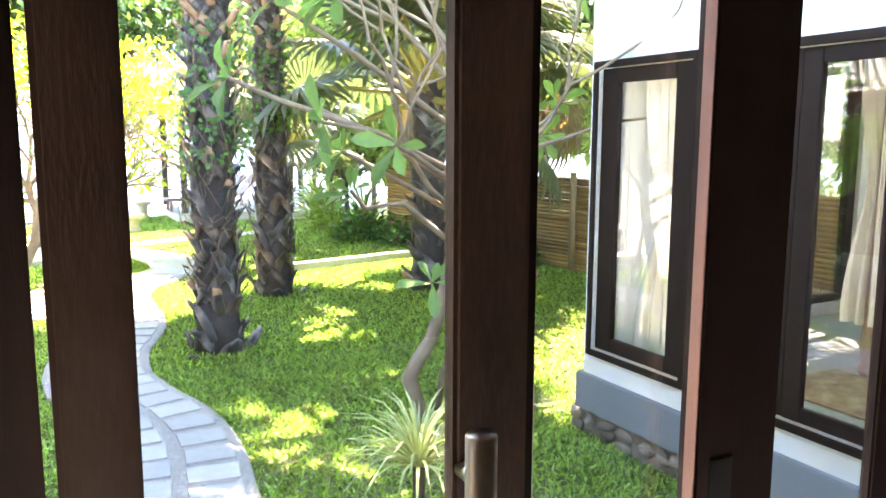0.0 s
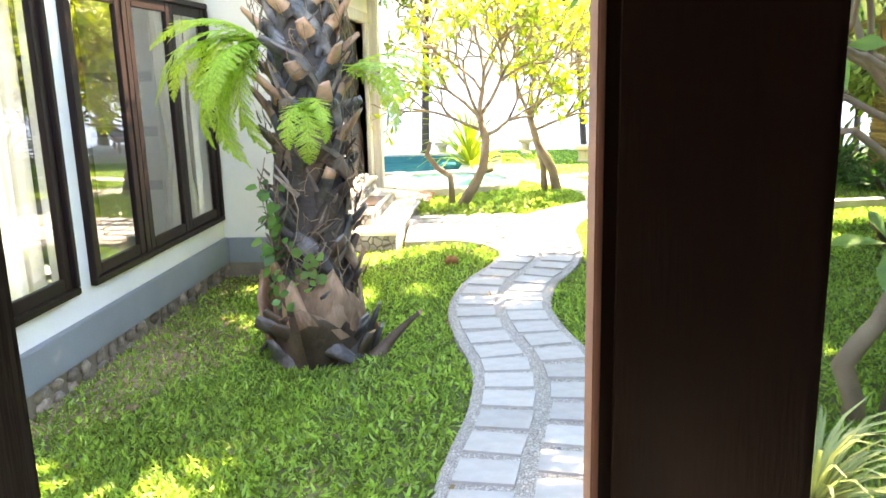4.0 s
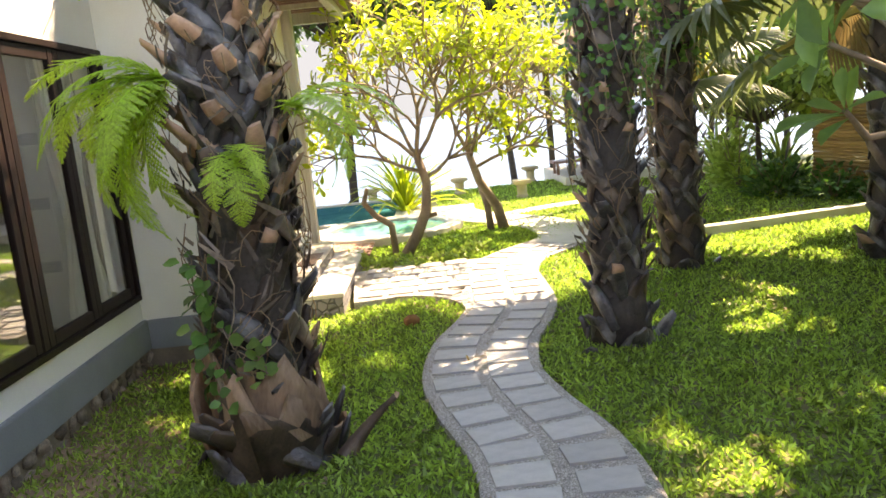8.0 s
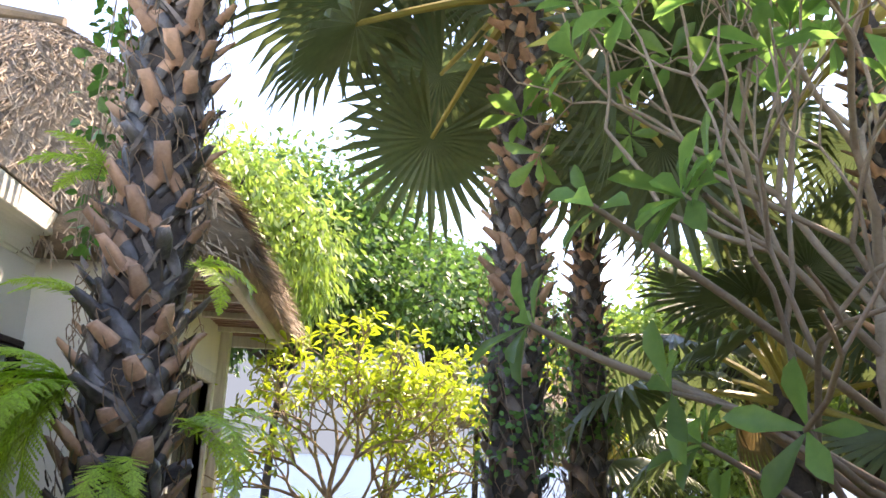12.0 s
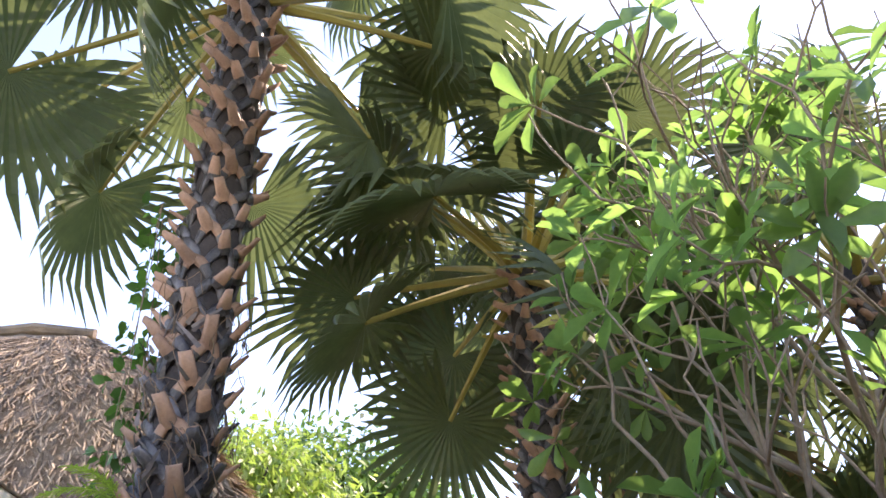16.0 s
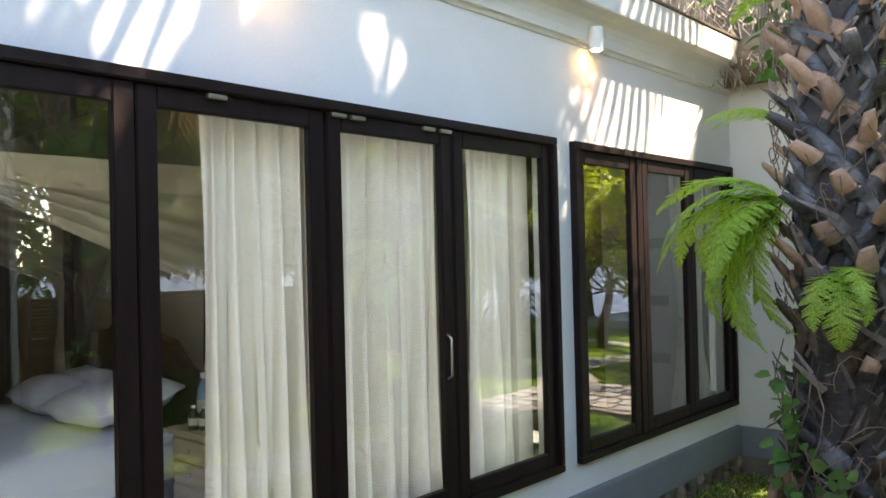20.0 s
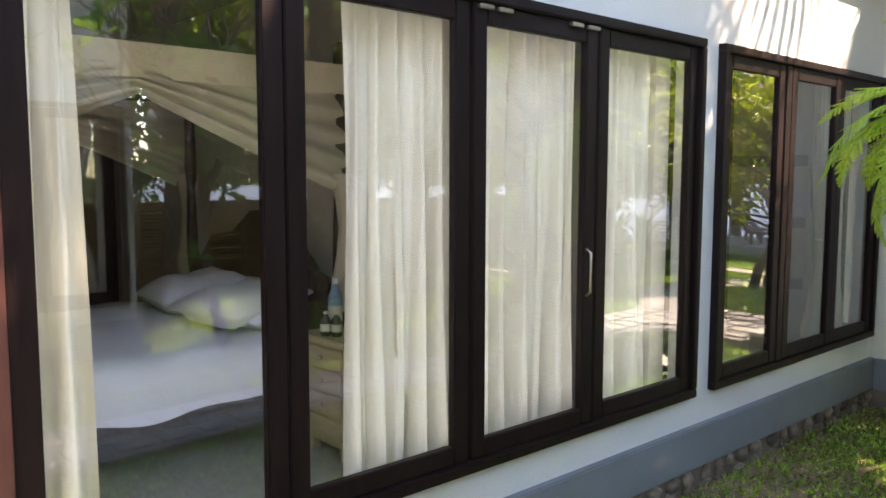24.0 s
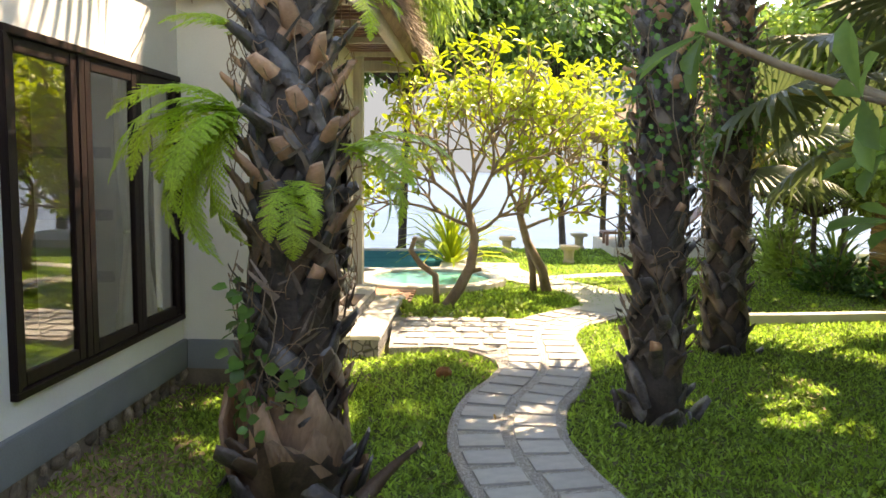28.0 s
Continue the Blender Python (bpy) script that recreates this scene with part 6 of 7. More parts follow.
def shrub(name, x, y, r, h, count, size, material, label, seed, flat=1.0, group="shrubs by the fence"):
    g = np.random.default_rng(seed)
    s = thing(name, (x, y, ground_z(x, y)), label, "shrub", group)
    v = g.normal(size=(count, 3))
    v /= np.linalg.norm(v, axis=1, keepdims=True)
    v[:, 2] = np.abs(v[:, 2])
    lump = 0.75 + 0.25 * np.sin(5 * np.arctan2(v[:, 1], v[:, 0]) + seed) * np.sin(4 * v[:, 2] + seed)
    pos = v * [r, r, h] * (g.uniform(0.45, 1.05, count) * lump)[:, None]
    fwd = v + g.normal(size=(count, 3)) * 0.6
    k = g.uniform(0.6, 1.3, count) * size
    add_mesh("leaves", stamp_mesh("leaves", *LEAF, frames(pos, fwd, g.normal(size=(count, 3)) * 0.5 + [0, 0, 1], np.stack([k * 0.5, k, k], 1)), material), s, "stuff", world=False)
    bm = bmesh.new()
    for q in range(7):
        a = q * 0.9
        tube(bm, [(0, 0, -0.03), (math.cos(a) * r * 0.3, math.sin(a) * r * 0.3, h * 0.4), (math.cos(a) * r * 0.55, math.sin(a) * r * 0.55, h * 0.75)], [0.015, 0.011, 0.006], 5)
    part("branchwork", bm, TWIG, s)["kind"] = "stuff"
    return s


shrub("shrub", 6.75, 15.5, 0.75, 0.75, 700, 0.13, SHRUB, "dark green leafy shrub before the bamboo fence", 81)
shrub("shrub", 7.25, 14.7, 0.6, 0.55, 500, 0.12, SHRUB, "dark green leafy shrub before the bamboo fence", 82)
shrub("shrub", 7.5, 13.9, 0.4, 0.45, 300, 0.11, SHRUB, "low green shrub at the fence corner", 83)
shrub("shrub", 6.75, 17.2, 0.6, 1.3, 600, 0.16, TREEL, "yellow-green bushy plant beside the fence", 84)
shrub("shrub", 7.95, 11.5, 0.35, 0.5, 260, 0.11, SHRUB, "low weeds along the fence", 85)
shrub("shrub", 7.8, 12.5, 0.3, 0.4, 200, 0.1, TREEL, "low green weeds along the fence", 86)
shrub("shrub", -0.9, 9.35, 0.25, 0.12, 60, 0.07, SHRUB, "low weeds by the footing", 87)

WHITEB = mat("whitewashed_bamboo", (0.66, 0.64, 0.58), (0.45, 0.43, 0.38), rough=0.7, scale=3, fine=40, bump=0.2, rand=0.15)
screen = thing("slatted_screen", (7.1, 19.6, 0), "low whitewashed screen of horizontal slats", "screen")
for k in range(9):
    bm = bmesh.new()
    tube(bm, [(-0.55, 0, 0.05 + k * 0.085), (0.55, 0.02, 0.05 + k * 0.085)], [0.027, 0.027], 6)
    part("slat", bm, WHITEB, screen)
for x in (-0.5, 0.5):
    part("post", box(x - 0.03, x + 0.03, 0.03, 0.09, -0.05, 0.86, 0.004), WHITEB, screen)


def blade_plant(name, x, y, count, length, width, material, label, seed, lift=0.8, stem=0.0, category="plant"):
    g = np.random.default_rng(seed)
    t = thing(name, (x, y, ground_z(x, y)), label, category)
    verts, faces = [], []
    tmpl = [(-0.5, 0.0), (-0.5, 0.25), (-0.42, 0.5), (-0.3, 0.75), (0, 1.0)]
    pos, fwd, sc, up = [], [], [], []
    for k in range(count):
        a, e = 2.4 * k, 0.15 + 1.25 * (k / count)
        pos.append((0.02 * math.cos(a), 0.02 * math.sin(a), stem + 0.02))
        fwd.append((math.cos(a) * math.cos(e), math.sin(a) * math.cos(e), math.sin(e) * lift))
        up.append((-math.cos(a) * math.sin(e), -math.sin(a) * math.sin(e), math.cos(e) + 0.01))
        s = length * g.uniform(0.75, 1.1)
        sc.append((width, s, s))
    bv, bf = [], []
    for t_ in (0, 0.25, 0.5, 0.75):
        w = 0.5 * (1 - 0.55 * t_)
        z = 0.10 * math.sin(math.pi * t_ * 0.7) - 0.28 * t_ ** 3
        bv += [(-w, t_, z + 0.012), (0, t_, z), (w, t_, z + 0.012)]
    bv.append((0, 1, -0.30))
    for i in range(3):
        bf += [(3 * i, 3 * i + 1, 3 * i + 4, 3 * i + 3), (3 * i + 1, 3 * i + 2, 3 * i + 5, 3 * i + 4)]
    bf += [(9, 10, 12), (10, 11, 12)]
    add_mesh("foliage", stamp_mesh("foliage", bv, bf, frames(pos, fwd, up, sc), material), t, "stuff", world=False)
    bm = bmesh.new()
    tube(bm, [(0, 0, -0.05), (0, 0, stem + 0.06)], [0.035, 0.03], 8)
    part("stem", bm, BARK, t)
    return t


blade_plant("dracaena", 2.45, 4.28, 90, 0.42, 0.022, SPIKE, "spiky variegated dracaena on the lawn", 91, stem=0.5)
blade_plant("areca_palm", 0.55, 18.3, 60, 1.5, 0.09, PLUMY, "yellow-green bushy palm beside the pool", 92, lift=1.2)
blade_plant("areca_palm", 7.0, 18.9, 46, 1.4, 0.09, TREEL, "arching green palm clump by the fence", 93, lift=1.2)
blade_plant("areca_palm", 7.25, 16.5, 40, 1.3, 0.08, TREEL, "arching green palm clump by the fence", 94, lift=1.2)

# ---- round bed, pool, stools, deck ----
g = np.random.default_rng(5)
n = 1500
a, rad = g.uniform(0, 2 * np.pi, n), np.sqrt(g.uniform(0.62, 1.0, n))
hx, hy = 0.85 + 0.98 * rad * np.cos(a), 13.55 + 1.12 * rad * np.sin(a)
hk = (hy < 13.6)
hx, hy = hx[hk], hy[hk]
n = len(hx)
k = g.uniform(0.6, 1.2, n) * 0.075
hedge = thing("hedge", (0.85, 13.0, -0.05), "low clipped yellow-green border round the plumeria bed", "hedge")
add_mesh("leaves", stamp_mesh("leaves", *LEAF, frames(np.stack([hx, hy, g.uniform(-0.02, 0.13, n)], 1), g.normal(size=(n, 3)) + [0, 0, 0.8], g.normal(size=(n, 3)) + [0, 0, 1], np.stack([k * 0.55, k, k], 1)), TREEL), hedge, "stuff")
lawn("grass", -0.2, 2.6, 13.3, 15.3, 9000, 75, 0.06, 0.016, "bright grass on the round bed")

WATERG = mat("spa_water", (0.10, 0.36, 0.30), (0.06, 0.28, 0.25), rough=0.08, scale=2, fine=12, bump=0.08, spec=0.1)
WATERD = mat("pool_water", (0.03, 0.15, 0.16), (0.015, 0.10, 0.11), rough=0.15, scale=2, fine=10, bump=0.12, spec=0.0)
bm = bmesh.new()
for s0, s1, z0, z1 in ((1.02, 1.28, -0.2, 0.10),):
    rings = []
    for rr_, zz in ((s1, z0), (s1, z1 - 0.015), (s1 - 0.02, z1), (s0 + 0.02, z1), (s0, z1 - 0.015), (s0, z0)):
        rings.append([bm.verts.new((0.3 + rr_ * math.cos(t * math.pi / 24), 15.95 + rr_ * math.sin(t * math.pi / 24), zz)) for t in range(48)])
    for p, q in zip(rings, rings[1:]):
        for i in range(48):
            bm.faces.new((p[i], p[(i + 1) % 48], q[(i + 1) % 48], q[i]))
struct("trim", bm, PAVE, "pale round coping of the spa pool", "coping", smooth=False)
bm = bmesh.new()
bm.faces.new([bm.verts.new((0.3 + 1.03 * math.cos(t * math.pi / 24), 15.95 + 1.03 * math.sin(t * math.pi / 24), 0.045)) for t in range(48)])
struct("water", bm, WATERG, "turquoise water of the round spa pool", "water")
bm = bmesh.new()
bm.faces.new([bm.verts.new(p) for p in ((-4.0, 17.2, 0.035), (0.55, 17.2, 0.035), (0.35, 20.6, 0.035), (-4.0, 20.6, 0.035))])
struct("water", bm, WATERD, "dark teal water of the swimming pool", "water")
bm = bmesh.new()
for b in ((-4.2, 0.75, 20.6, 20.8), (0.36, 0.85, 17.0, 20.6), (-4.2, 0.6, 16.98, 17.2)):
    box(b[0], b[1], b[2], b[3], -0.1, 0.075, 0.01, bm)
struct("trim", bm, PAVE, "pale coping along the swimming pool", "coping")
pavers = struct("pavement", box(-0.6, 0.1, 13.55, 15.0, -0.15, 0.03), MORTAR, "terracotta paving beside the spa", "paving")
pm = box(-0.5, 0.5, -0.5, 0.5, -0.02, 0.012)
pme = bpy.data.meshes.new("brick")
pm.to_mesh(pme)
pm.free()
pme.materials.append(BRICKM)
for r in range(12):
    for c in range(4):
        ob = new("brick", pme)
        ob.parent = pavers
        ob.matrix_local = Matrix.LocRotScale((-0.52 + 0.178 * c + 0.06 * (r % 2), 13.62 + 0.118 * r, 0.034), Euler((0, 0, rnd.uniform(-0.02, 0.02))), (0.165, 0.105, 1))

SANDST = mat("pale_sandstone", (0.60, 0.52, 0.38), (0.45, 0.38, 0.27), rough=0.9, scale=5, fine=60, bump=0.4)
stool = thing("stone_stool", (2.95, 18.9, 0), "pale sandstone garden stool on the lawn", "stool", "stone stools on the far lawn")
part("base", lathe([(0.13, -0.03), (0.13, 0.05), (0.10, 0.09), (0.11, 0.26), (0.13, 0.30)], 12), SANDST, stool)
part("seat", box(-0.19, 0.19, -0.19, 0.19, 0.301, 0.38, 0.02), SANDST, stool)
for x, y in ((1.75, 20.9), (-0.3, 21.4), (3.55, 22.1)):
    copy_thing(stool, Matrix.Translation((x, y, ground_z(x, y))))

struct("pavement", box(4.1, 7.2, 20.3, 23.6, -0.6, 0.2, 0.01), PAVE, "raised pale deck at the shore", "deck")
GRWOOD = mat("weathered_post", (0.09, 0.075, 0.06), (0.05, 0.04, 0.035), rough=0.8, scale=4, fine=50, bump=0.3, stretch=(6, 6, 0.7))
gaz = thing("gazebo", (5.3, 21.9, 0.2), "open shore gazebo with dark posts and thatch", "gazebo")
for x, y in ((4.3, 20.55), (6.9, 20.55), (4.3, 23.3), (6.9, 23.3)):
    part("post", local(gaz, box(x - 0.07, x + 0.07, y - 0.07, y + 0.07, 0.2, 2.75, 0.01)), GRWOOD, gaz)
bm = bmesh.new()
e = [bm.verts.new(p) for p in ((3.8, 20.0, 2.65), (7.4, 20.0, 2.65), (7.4, 23.9, 2.65), (3.8, 23.9, 2.65))]
e2 = [bm.verts.new(v.co + Vector((0, 0, 0.2))) for v in e]
tp = bm.verts.new((5.6, 21.95, 4.3))
bm.faces.new(e[::-1])
for i in range(4):
    bm.faces.new((e[i], e[(i + 1) % 4], e2[(i + 1) % 4], e2[i]))
    bm.faces.new((e2[i], e2[(i + 1) % 4], tp))
part("roof", local(gaz, bm), THATCH, gaz)
lounger = thing("sun_lounger", (4.9, 21.2, 0.2), "wooden sun lounger with a raised back on the deck", "lounger", "sun loungers")
part("frame", box(-0.95, 0.5, -0.3, 0.3, 0.26, 0.32, 0.01), EWOOD, lounger)
bk = box(0, 0.75, -0.3, 0.3, 0, 0.04, 0.008)
bmesh.ops.rotate(bk, cent=(0, 0, 0), matrix=Matrix.Rotation(-0.75, 3, "Y"), verts=bk.verts)
bmesh.ops.translate(bk, vec=(0.45, 0, 0.3), verts=bk.verts)
part("backrest", bk, EWOOD, lounger)
for x in (-0.85, 0.4):
    for y in (-0.26, 0.26):
        part("leg", box(x - 0.03, x + 0.03, y - 0.03, y + 0.03, 0, 0.262, 0.004), EWOOD, lounger)
copy_thing(lounger, pose(5.6, 22.3, 0.2, 0, 0, 8))

# ---- wall lamp, small things on the lawn ----
lamp = thing("wall_lamp", (WX, 7.23, 3.36), "small white cylinder downlight on the wall, lit", "lamp")
LAMPW = mat("lamp_white", (0.78, 0.76, 0.72), (0.7, 0.68, 0.64), rough=0.4, scale=4, fine=60, bump=0.03)
BULB = mat("warm_bulb", (1, 0.8, 0.5), rough=0.3, bump=0, glow=((1.0, 0.62, 0.25), 12.0))
bm = lathe([(0.045, -0.06), (0.047, -0.055), (0.047, 0.085), (0.044, 0.09)], 20)
bmesh.ops.translate(bm, vec=(0.10, 0, 0), verts=bm.verts)
part("shade", bm, LAMPW, lamp, smooth=False)
bm = lathe([(0.034, -0.066), (0.034, -0.061)], 16)
bmesh.ops.translate(bm, vec=(0.10, 0, 0), verts=bm.verts)
part("bulb", bm, BULB, lamp, "glowing warm bulb")
part("bracket", box(0, 0.06, -0.02, 0.02, -0.01, 0.03, 0.003), LAMPW, lamp)
spot = new("lamp_light", bpy.data.lights.new("lamp_light", "SPOT"))
spot.data.energy, spot.data.color, spot.data.spot_size, spot.data.shadow_soft_size = 0.18, (1.0, 0.42, 0.1), radians(62), 0.02
spot.matrix_world = look((WX + 0.10, 7.23, 3.28), (WX + 0.04, 7.23, 2.6))

copy_thing(lamp, Matrix.Translation((WX, 4.6, 3.36)))
spot2 = new("lamp_light", spot.data.copy())
spot2.matrix_world = look((WX + 0.10, 4.6, 3.28), (WX + 0.04, 4.6, 2.6))

HUSKM = mat("coconut_husk", (0.34, 0.15, 0.05), (0.16, 0.07, 0.03), rough=0.95, scale=12, fine=60, bump=0.9)
husk = bmesh.new()
bmesh.ops.create_icosphere(husk, subdivisions=3, radius=0.075)
for v in husk.verts:
    v.co *= 1 + 0.18 * noise.noise(v.co * 30) + rnd.uniform(-0.06, 0.06)
    v.co.z *= 0.75
hk = tagged(link("coconut_husk", husk, HUSKM, smooth=True), "orange-brown coconut husk lying on the grass", "coconut")
hk.location = (0.81, 9.78, ground_z(0.81, 9.78) + 0.04)
st = tagged(new("palm_stub", boot_mesh(32, 0.36, 0.26, 5, BOOTN, BOOTS, flare=0.18, tip=0.15)), "grey fallen palm leaf stub leaning by the palm", "palm stub")
st.matrix_world = pose(0.55, 7.12, ground_z(0.55, 7.1) + 0.07, 8, -38, 205) @ Matrix.Diagonal((0.42, 0.7, 0.9, 1))
g = np.random.default_rng(15)
n = 420
px, py = -1.5 + 6.1 * g.uniform(0, 1, n) ** 2.0, g.uniform(3.4, 11.5, n)
pz = np.array([ground_z(p, q) for p, q in zip(px, py)]) + 0.035
lm = stamp_mesh("litter", *LEAF, frames(np.stack([px, py, pz], 1), np.stack([g.normal(size=n), g.normal(size=n), g.uniform(-0.1, 0.3, n)], 1), np.tile([0, 0, 1.0], (n, 1)), np.stack([g.uniform(0.012, 0.03, n), g.uniform(0.03, 0.08, n), np.full(n, 0.05)], 1)), FAND)
tagged(new("leaf_litter", lm), "scattered dry leaves on the lawn", "leaf litter", kind="stuff")

mast = thing("antenna_mast", (-2.3, 6.13, 3.7), "slim lattice antenna mast with a white panel on the roof", "antenna")
for dx, dy in ((-0.05, -0.03), (0.05, -0.03), (0.0, 0.05)):
    bm = bmesh.new()
    tube(bm, [(dx, dy, 0), (dx, dy, 1.9)], [0.008, 0.008], 6)
    part("rail", bm, STEEL, mast)
for k in range(18):
    bm = bmesh.new()
    s_ = 1 if k % 2 else -1
    tube(bm, [(-0.05 * s_, -0.03, 0.06 + 0.1 * k), (0.05 * s_, -0.03, 0.16 + 0.1 * k)], [0.005, 0.005], 5)
    part("brace", bm, STEEL, mast)
part("panel", box(0.06, 0.13, 0.03, 0.16, 0.75, 1.35, 0.012), LAMPW, mast, "white plastic panel antenna")


# ---- curtains and bedroom ----
def curtain_mesh(y0, y1, z0, z1, x, pleats, depth, seed, tie=None, axis="x", flare=0.0):
    """A hanging pleated cloth with thickness given by its folds; tie: height where it is gathered."""
    rr = random.Random(seed)
    nu, nv = pleats * 14, 22
    ph = [rr.uniform(-0.5, 0.5) for _ in range(pleats + 1)]
    am = [rr.uniform(0.6, 1.3) for _ in range(pleats + 1)]
    bm = bmesh.new()
    rows = []
    for j in range(nv + 1):
        t = j / nv
        z = z1 + (z0 - z1) * t
        pinch = 1.0
        if tie is not None:
            d = (z - tie) / 0.45
            pinch = 1 - 0.62 * math.exp(-d * d)
        row = []
        for i in range(nu + 1):
            u = i / nu
            k = int(min(u * pleats, pleats - 1e-6))
            w = u * pleats * 2 * math.pi + ph[k] * t
            c = (y0 + y1) / 2
            yy = c + (y0 + (y1 - y0) * u - c) * pinch * (1 + flare * t) + 0.012 * math.sin(w * 2 + 3 * t)
            xx = x + depth * am[k] * math.sin(w) * (0.75 + 0.35 * t) + depth * 0.4 * am[-1 - k] * math.sin(w * 2.4 + ph[k] * 5 + 0.8 * t) + 0.01 * math.sin(5 * t + u * 9)
            row.append(bm.verts.new((xx, yy, z) if axis == "x" else (yy, xx, z)))
        rows.append(row)
    for a, b in zip(rows, rows[1:]):
        for i in range(nu):
            bm.faces.new((a[i], a[i + 1], b[i + 1], b[i]))
    return bm


def curtain(y0, y1, x, label, seed, pleats=5, z0=0.56, z1=2.62, tie=None, material=None, depth=0.078, flare=0.0):
    c = thing("curtain", (x, (y0 + y1) / 2, z0), label, "curtain", "bedroom curtains")
    part("cloth", local(c, curtain_mesh(y0, y1, z0, z1, x, pleats, depth, seed, tie, flare=flare)), material or CURT, c, smooth=True)
    if tie is not None:
        bm = bmesh.new()
        w = (y1 - y0) * 0.21
        tube(bm, [(x + 0.05 * math.cos(t), (y0 + y1) / 2 + w * math.sin(t), tie) for t in [k * math.pi / 6 for k in range(13)]], [0.018] * 13, 5, cap=False)
        part("tie_band", local(c, bm), material or CURT, c)
    rail = bmesh.new()
    tube(rail, [(x, y0 - 0.05, z1 + 0.012), (x, y1 + 0.05, z1 + 0.012)], [0.012, 0.012], 8)
    part("rail", local(c, rail), DWOOD, c)
    return c


CX = WX - 0.21
curtain(2.05, 2.93, CX, "sunlit beige curtain behind the glass", 101, 5)
curtain(3.17, 3.36, CX, "narrow cream curtain gathered at the post", 102, 2, flare=0.25)
curtain(4.40, 4.97, CX, "heavy cream curtain hanging in folds", 103, 5)
curtain(5.17, 5.92, CX, "cream curtain drawn across the pane", 104, 6)
curtain(6.17, 6.62, CX, "cream curtain beside the window edge", 105, 3)
curtain(8.86, 9.45, CX, "sheer grey-white curtain tied at the waist", 106, 4, tie=1.35)
curtain(7.05, 7.40, CX, "sheer curtain swept aside", 107, 3, z0=1.7, tie=1.75, material=NET)

bed = thing("bed", (-3.35, 3.72, 0.5), "four-poster bed with white duvet and carved dark headboard", "bed")
part("base", local(bed, box(-4.22, -2.56, 2.80, 4.82, 0.68, 0.78, 0.01)), CARVED, bed)
part("mattress", local(bed, box(-4.22, -2.53, 2.80, 4.77, 0.781, 1.02, 0.05)), LINEN, bed)
bm = bmesh.new()
nu, nv = 26, 30
grid = []
for j in range(nv + 1):
    row = []
    for i in range(nu + 1):
        u, v = i / nu, j / nv
        x, y = -4.32 + 1.95 * u, 2.67 + 1.85 * v
        z = 1.065 + 0.014 * math.sin(9 * u + 4 * v) + 0.01 * math.sin(23 * v + 3 * u)
        if u > 0.91:
            q = (u - 0.91) / 0.09
            z -= (0.26 + 0.015 * math.sin(11 * v)) * q ** 1.3
            x = -2.47 + 0.03 * math.sin(14 * v) + 0.05 * q
        if u < 0.09:
            z -= 0.28 * ((0.09 - u) / 0.09) ** 1.3
            x = -4.3
        if v < 0.06:
            z -= 0.28 * ((0.06 - v) / 0.06) ** 1.3
            y = 2.70
        row.append(bm.verts.new((x, y, z)))
    grid.append(row)
for p, q in zip(grid, grid[1:]):
    for i in range(nu):
        bm.faces.new((p[i], p[i + 1], q[i + 1], q[i]))
part("duvet", local(bed, bm), LINEN, bed, "white duvet with faint stripes", smooth=True)
bm = bmesh.new()
prof = [(-4.2, 0.8), (-4.2, 1.3), (-4.05, 1.34), (-3.9, 1.48), (-3.6, 1.52), (-3.36, 1.66), (-3.1, 1.52), (-2.85, 1.48), (-2.68, 1.34), (-2.52, 1.3), (-2.52, 0.8)]
fr = [bm.verts.new((x, 4.82, z)) for x, z in prof]
bkv = [bm.verts.new((x, 4.89, z)) for x, z in prof]
bm.faces.new(fr)
bm.faces.new(bkv[::-1])
for i in range(len(prof)):
    bm.faces.new((fr[i], fr[(i + 1) % len(prof)], bkv[(i + 1) % len(prof)], bkv[i]))
part("headboard", local(bed, bm), CARVED, bed, "carved dark headboard")
for x in (-4.28, -2.46):
    for y in (2.74, 4.86):
        p = lathe([(0.045, 0.0), (0.05, 0.3), (0.035, 0.34), (0.05, 0.4), (0.04, 0.9), (0.028, 1.3), (0.04, 1.35), (0.025, 2.05)], 12)
        bmesh.ops.translate(p, vec=(x, y, 0.5), verts=p.verts)
        part("bedpost", local(bed, p), CARVED, bed, smooth=True)
for b in ((-4.32, -2.42, 2.71, 2.77), (-4.32, -2.42, 4.83, 4.89), (-4.31, -4.25, 2.77, 4.83), (-2.49, -2.43, 2.77, 4.83)):
    part("canopy_rail", local(bed, box(b[0], b[1], b[2], b[3], 2.36, 2.40)), CARVED, bed)


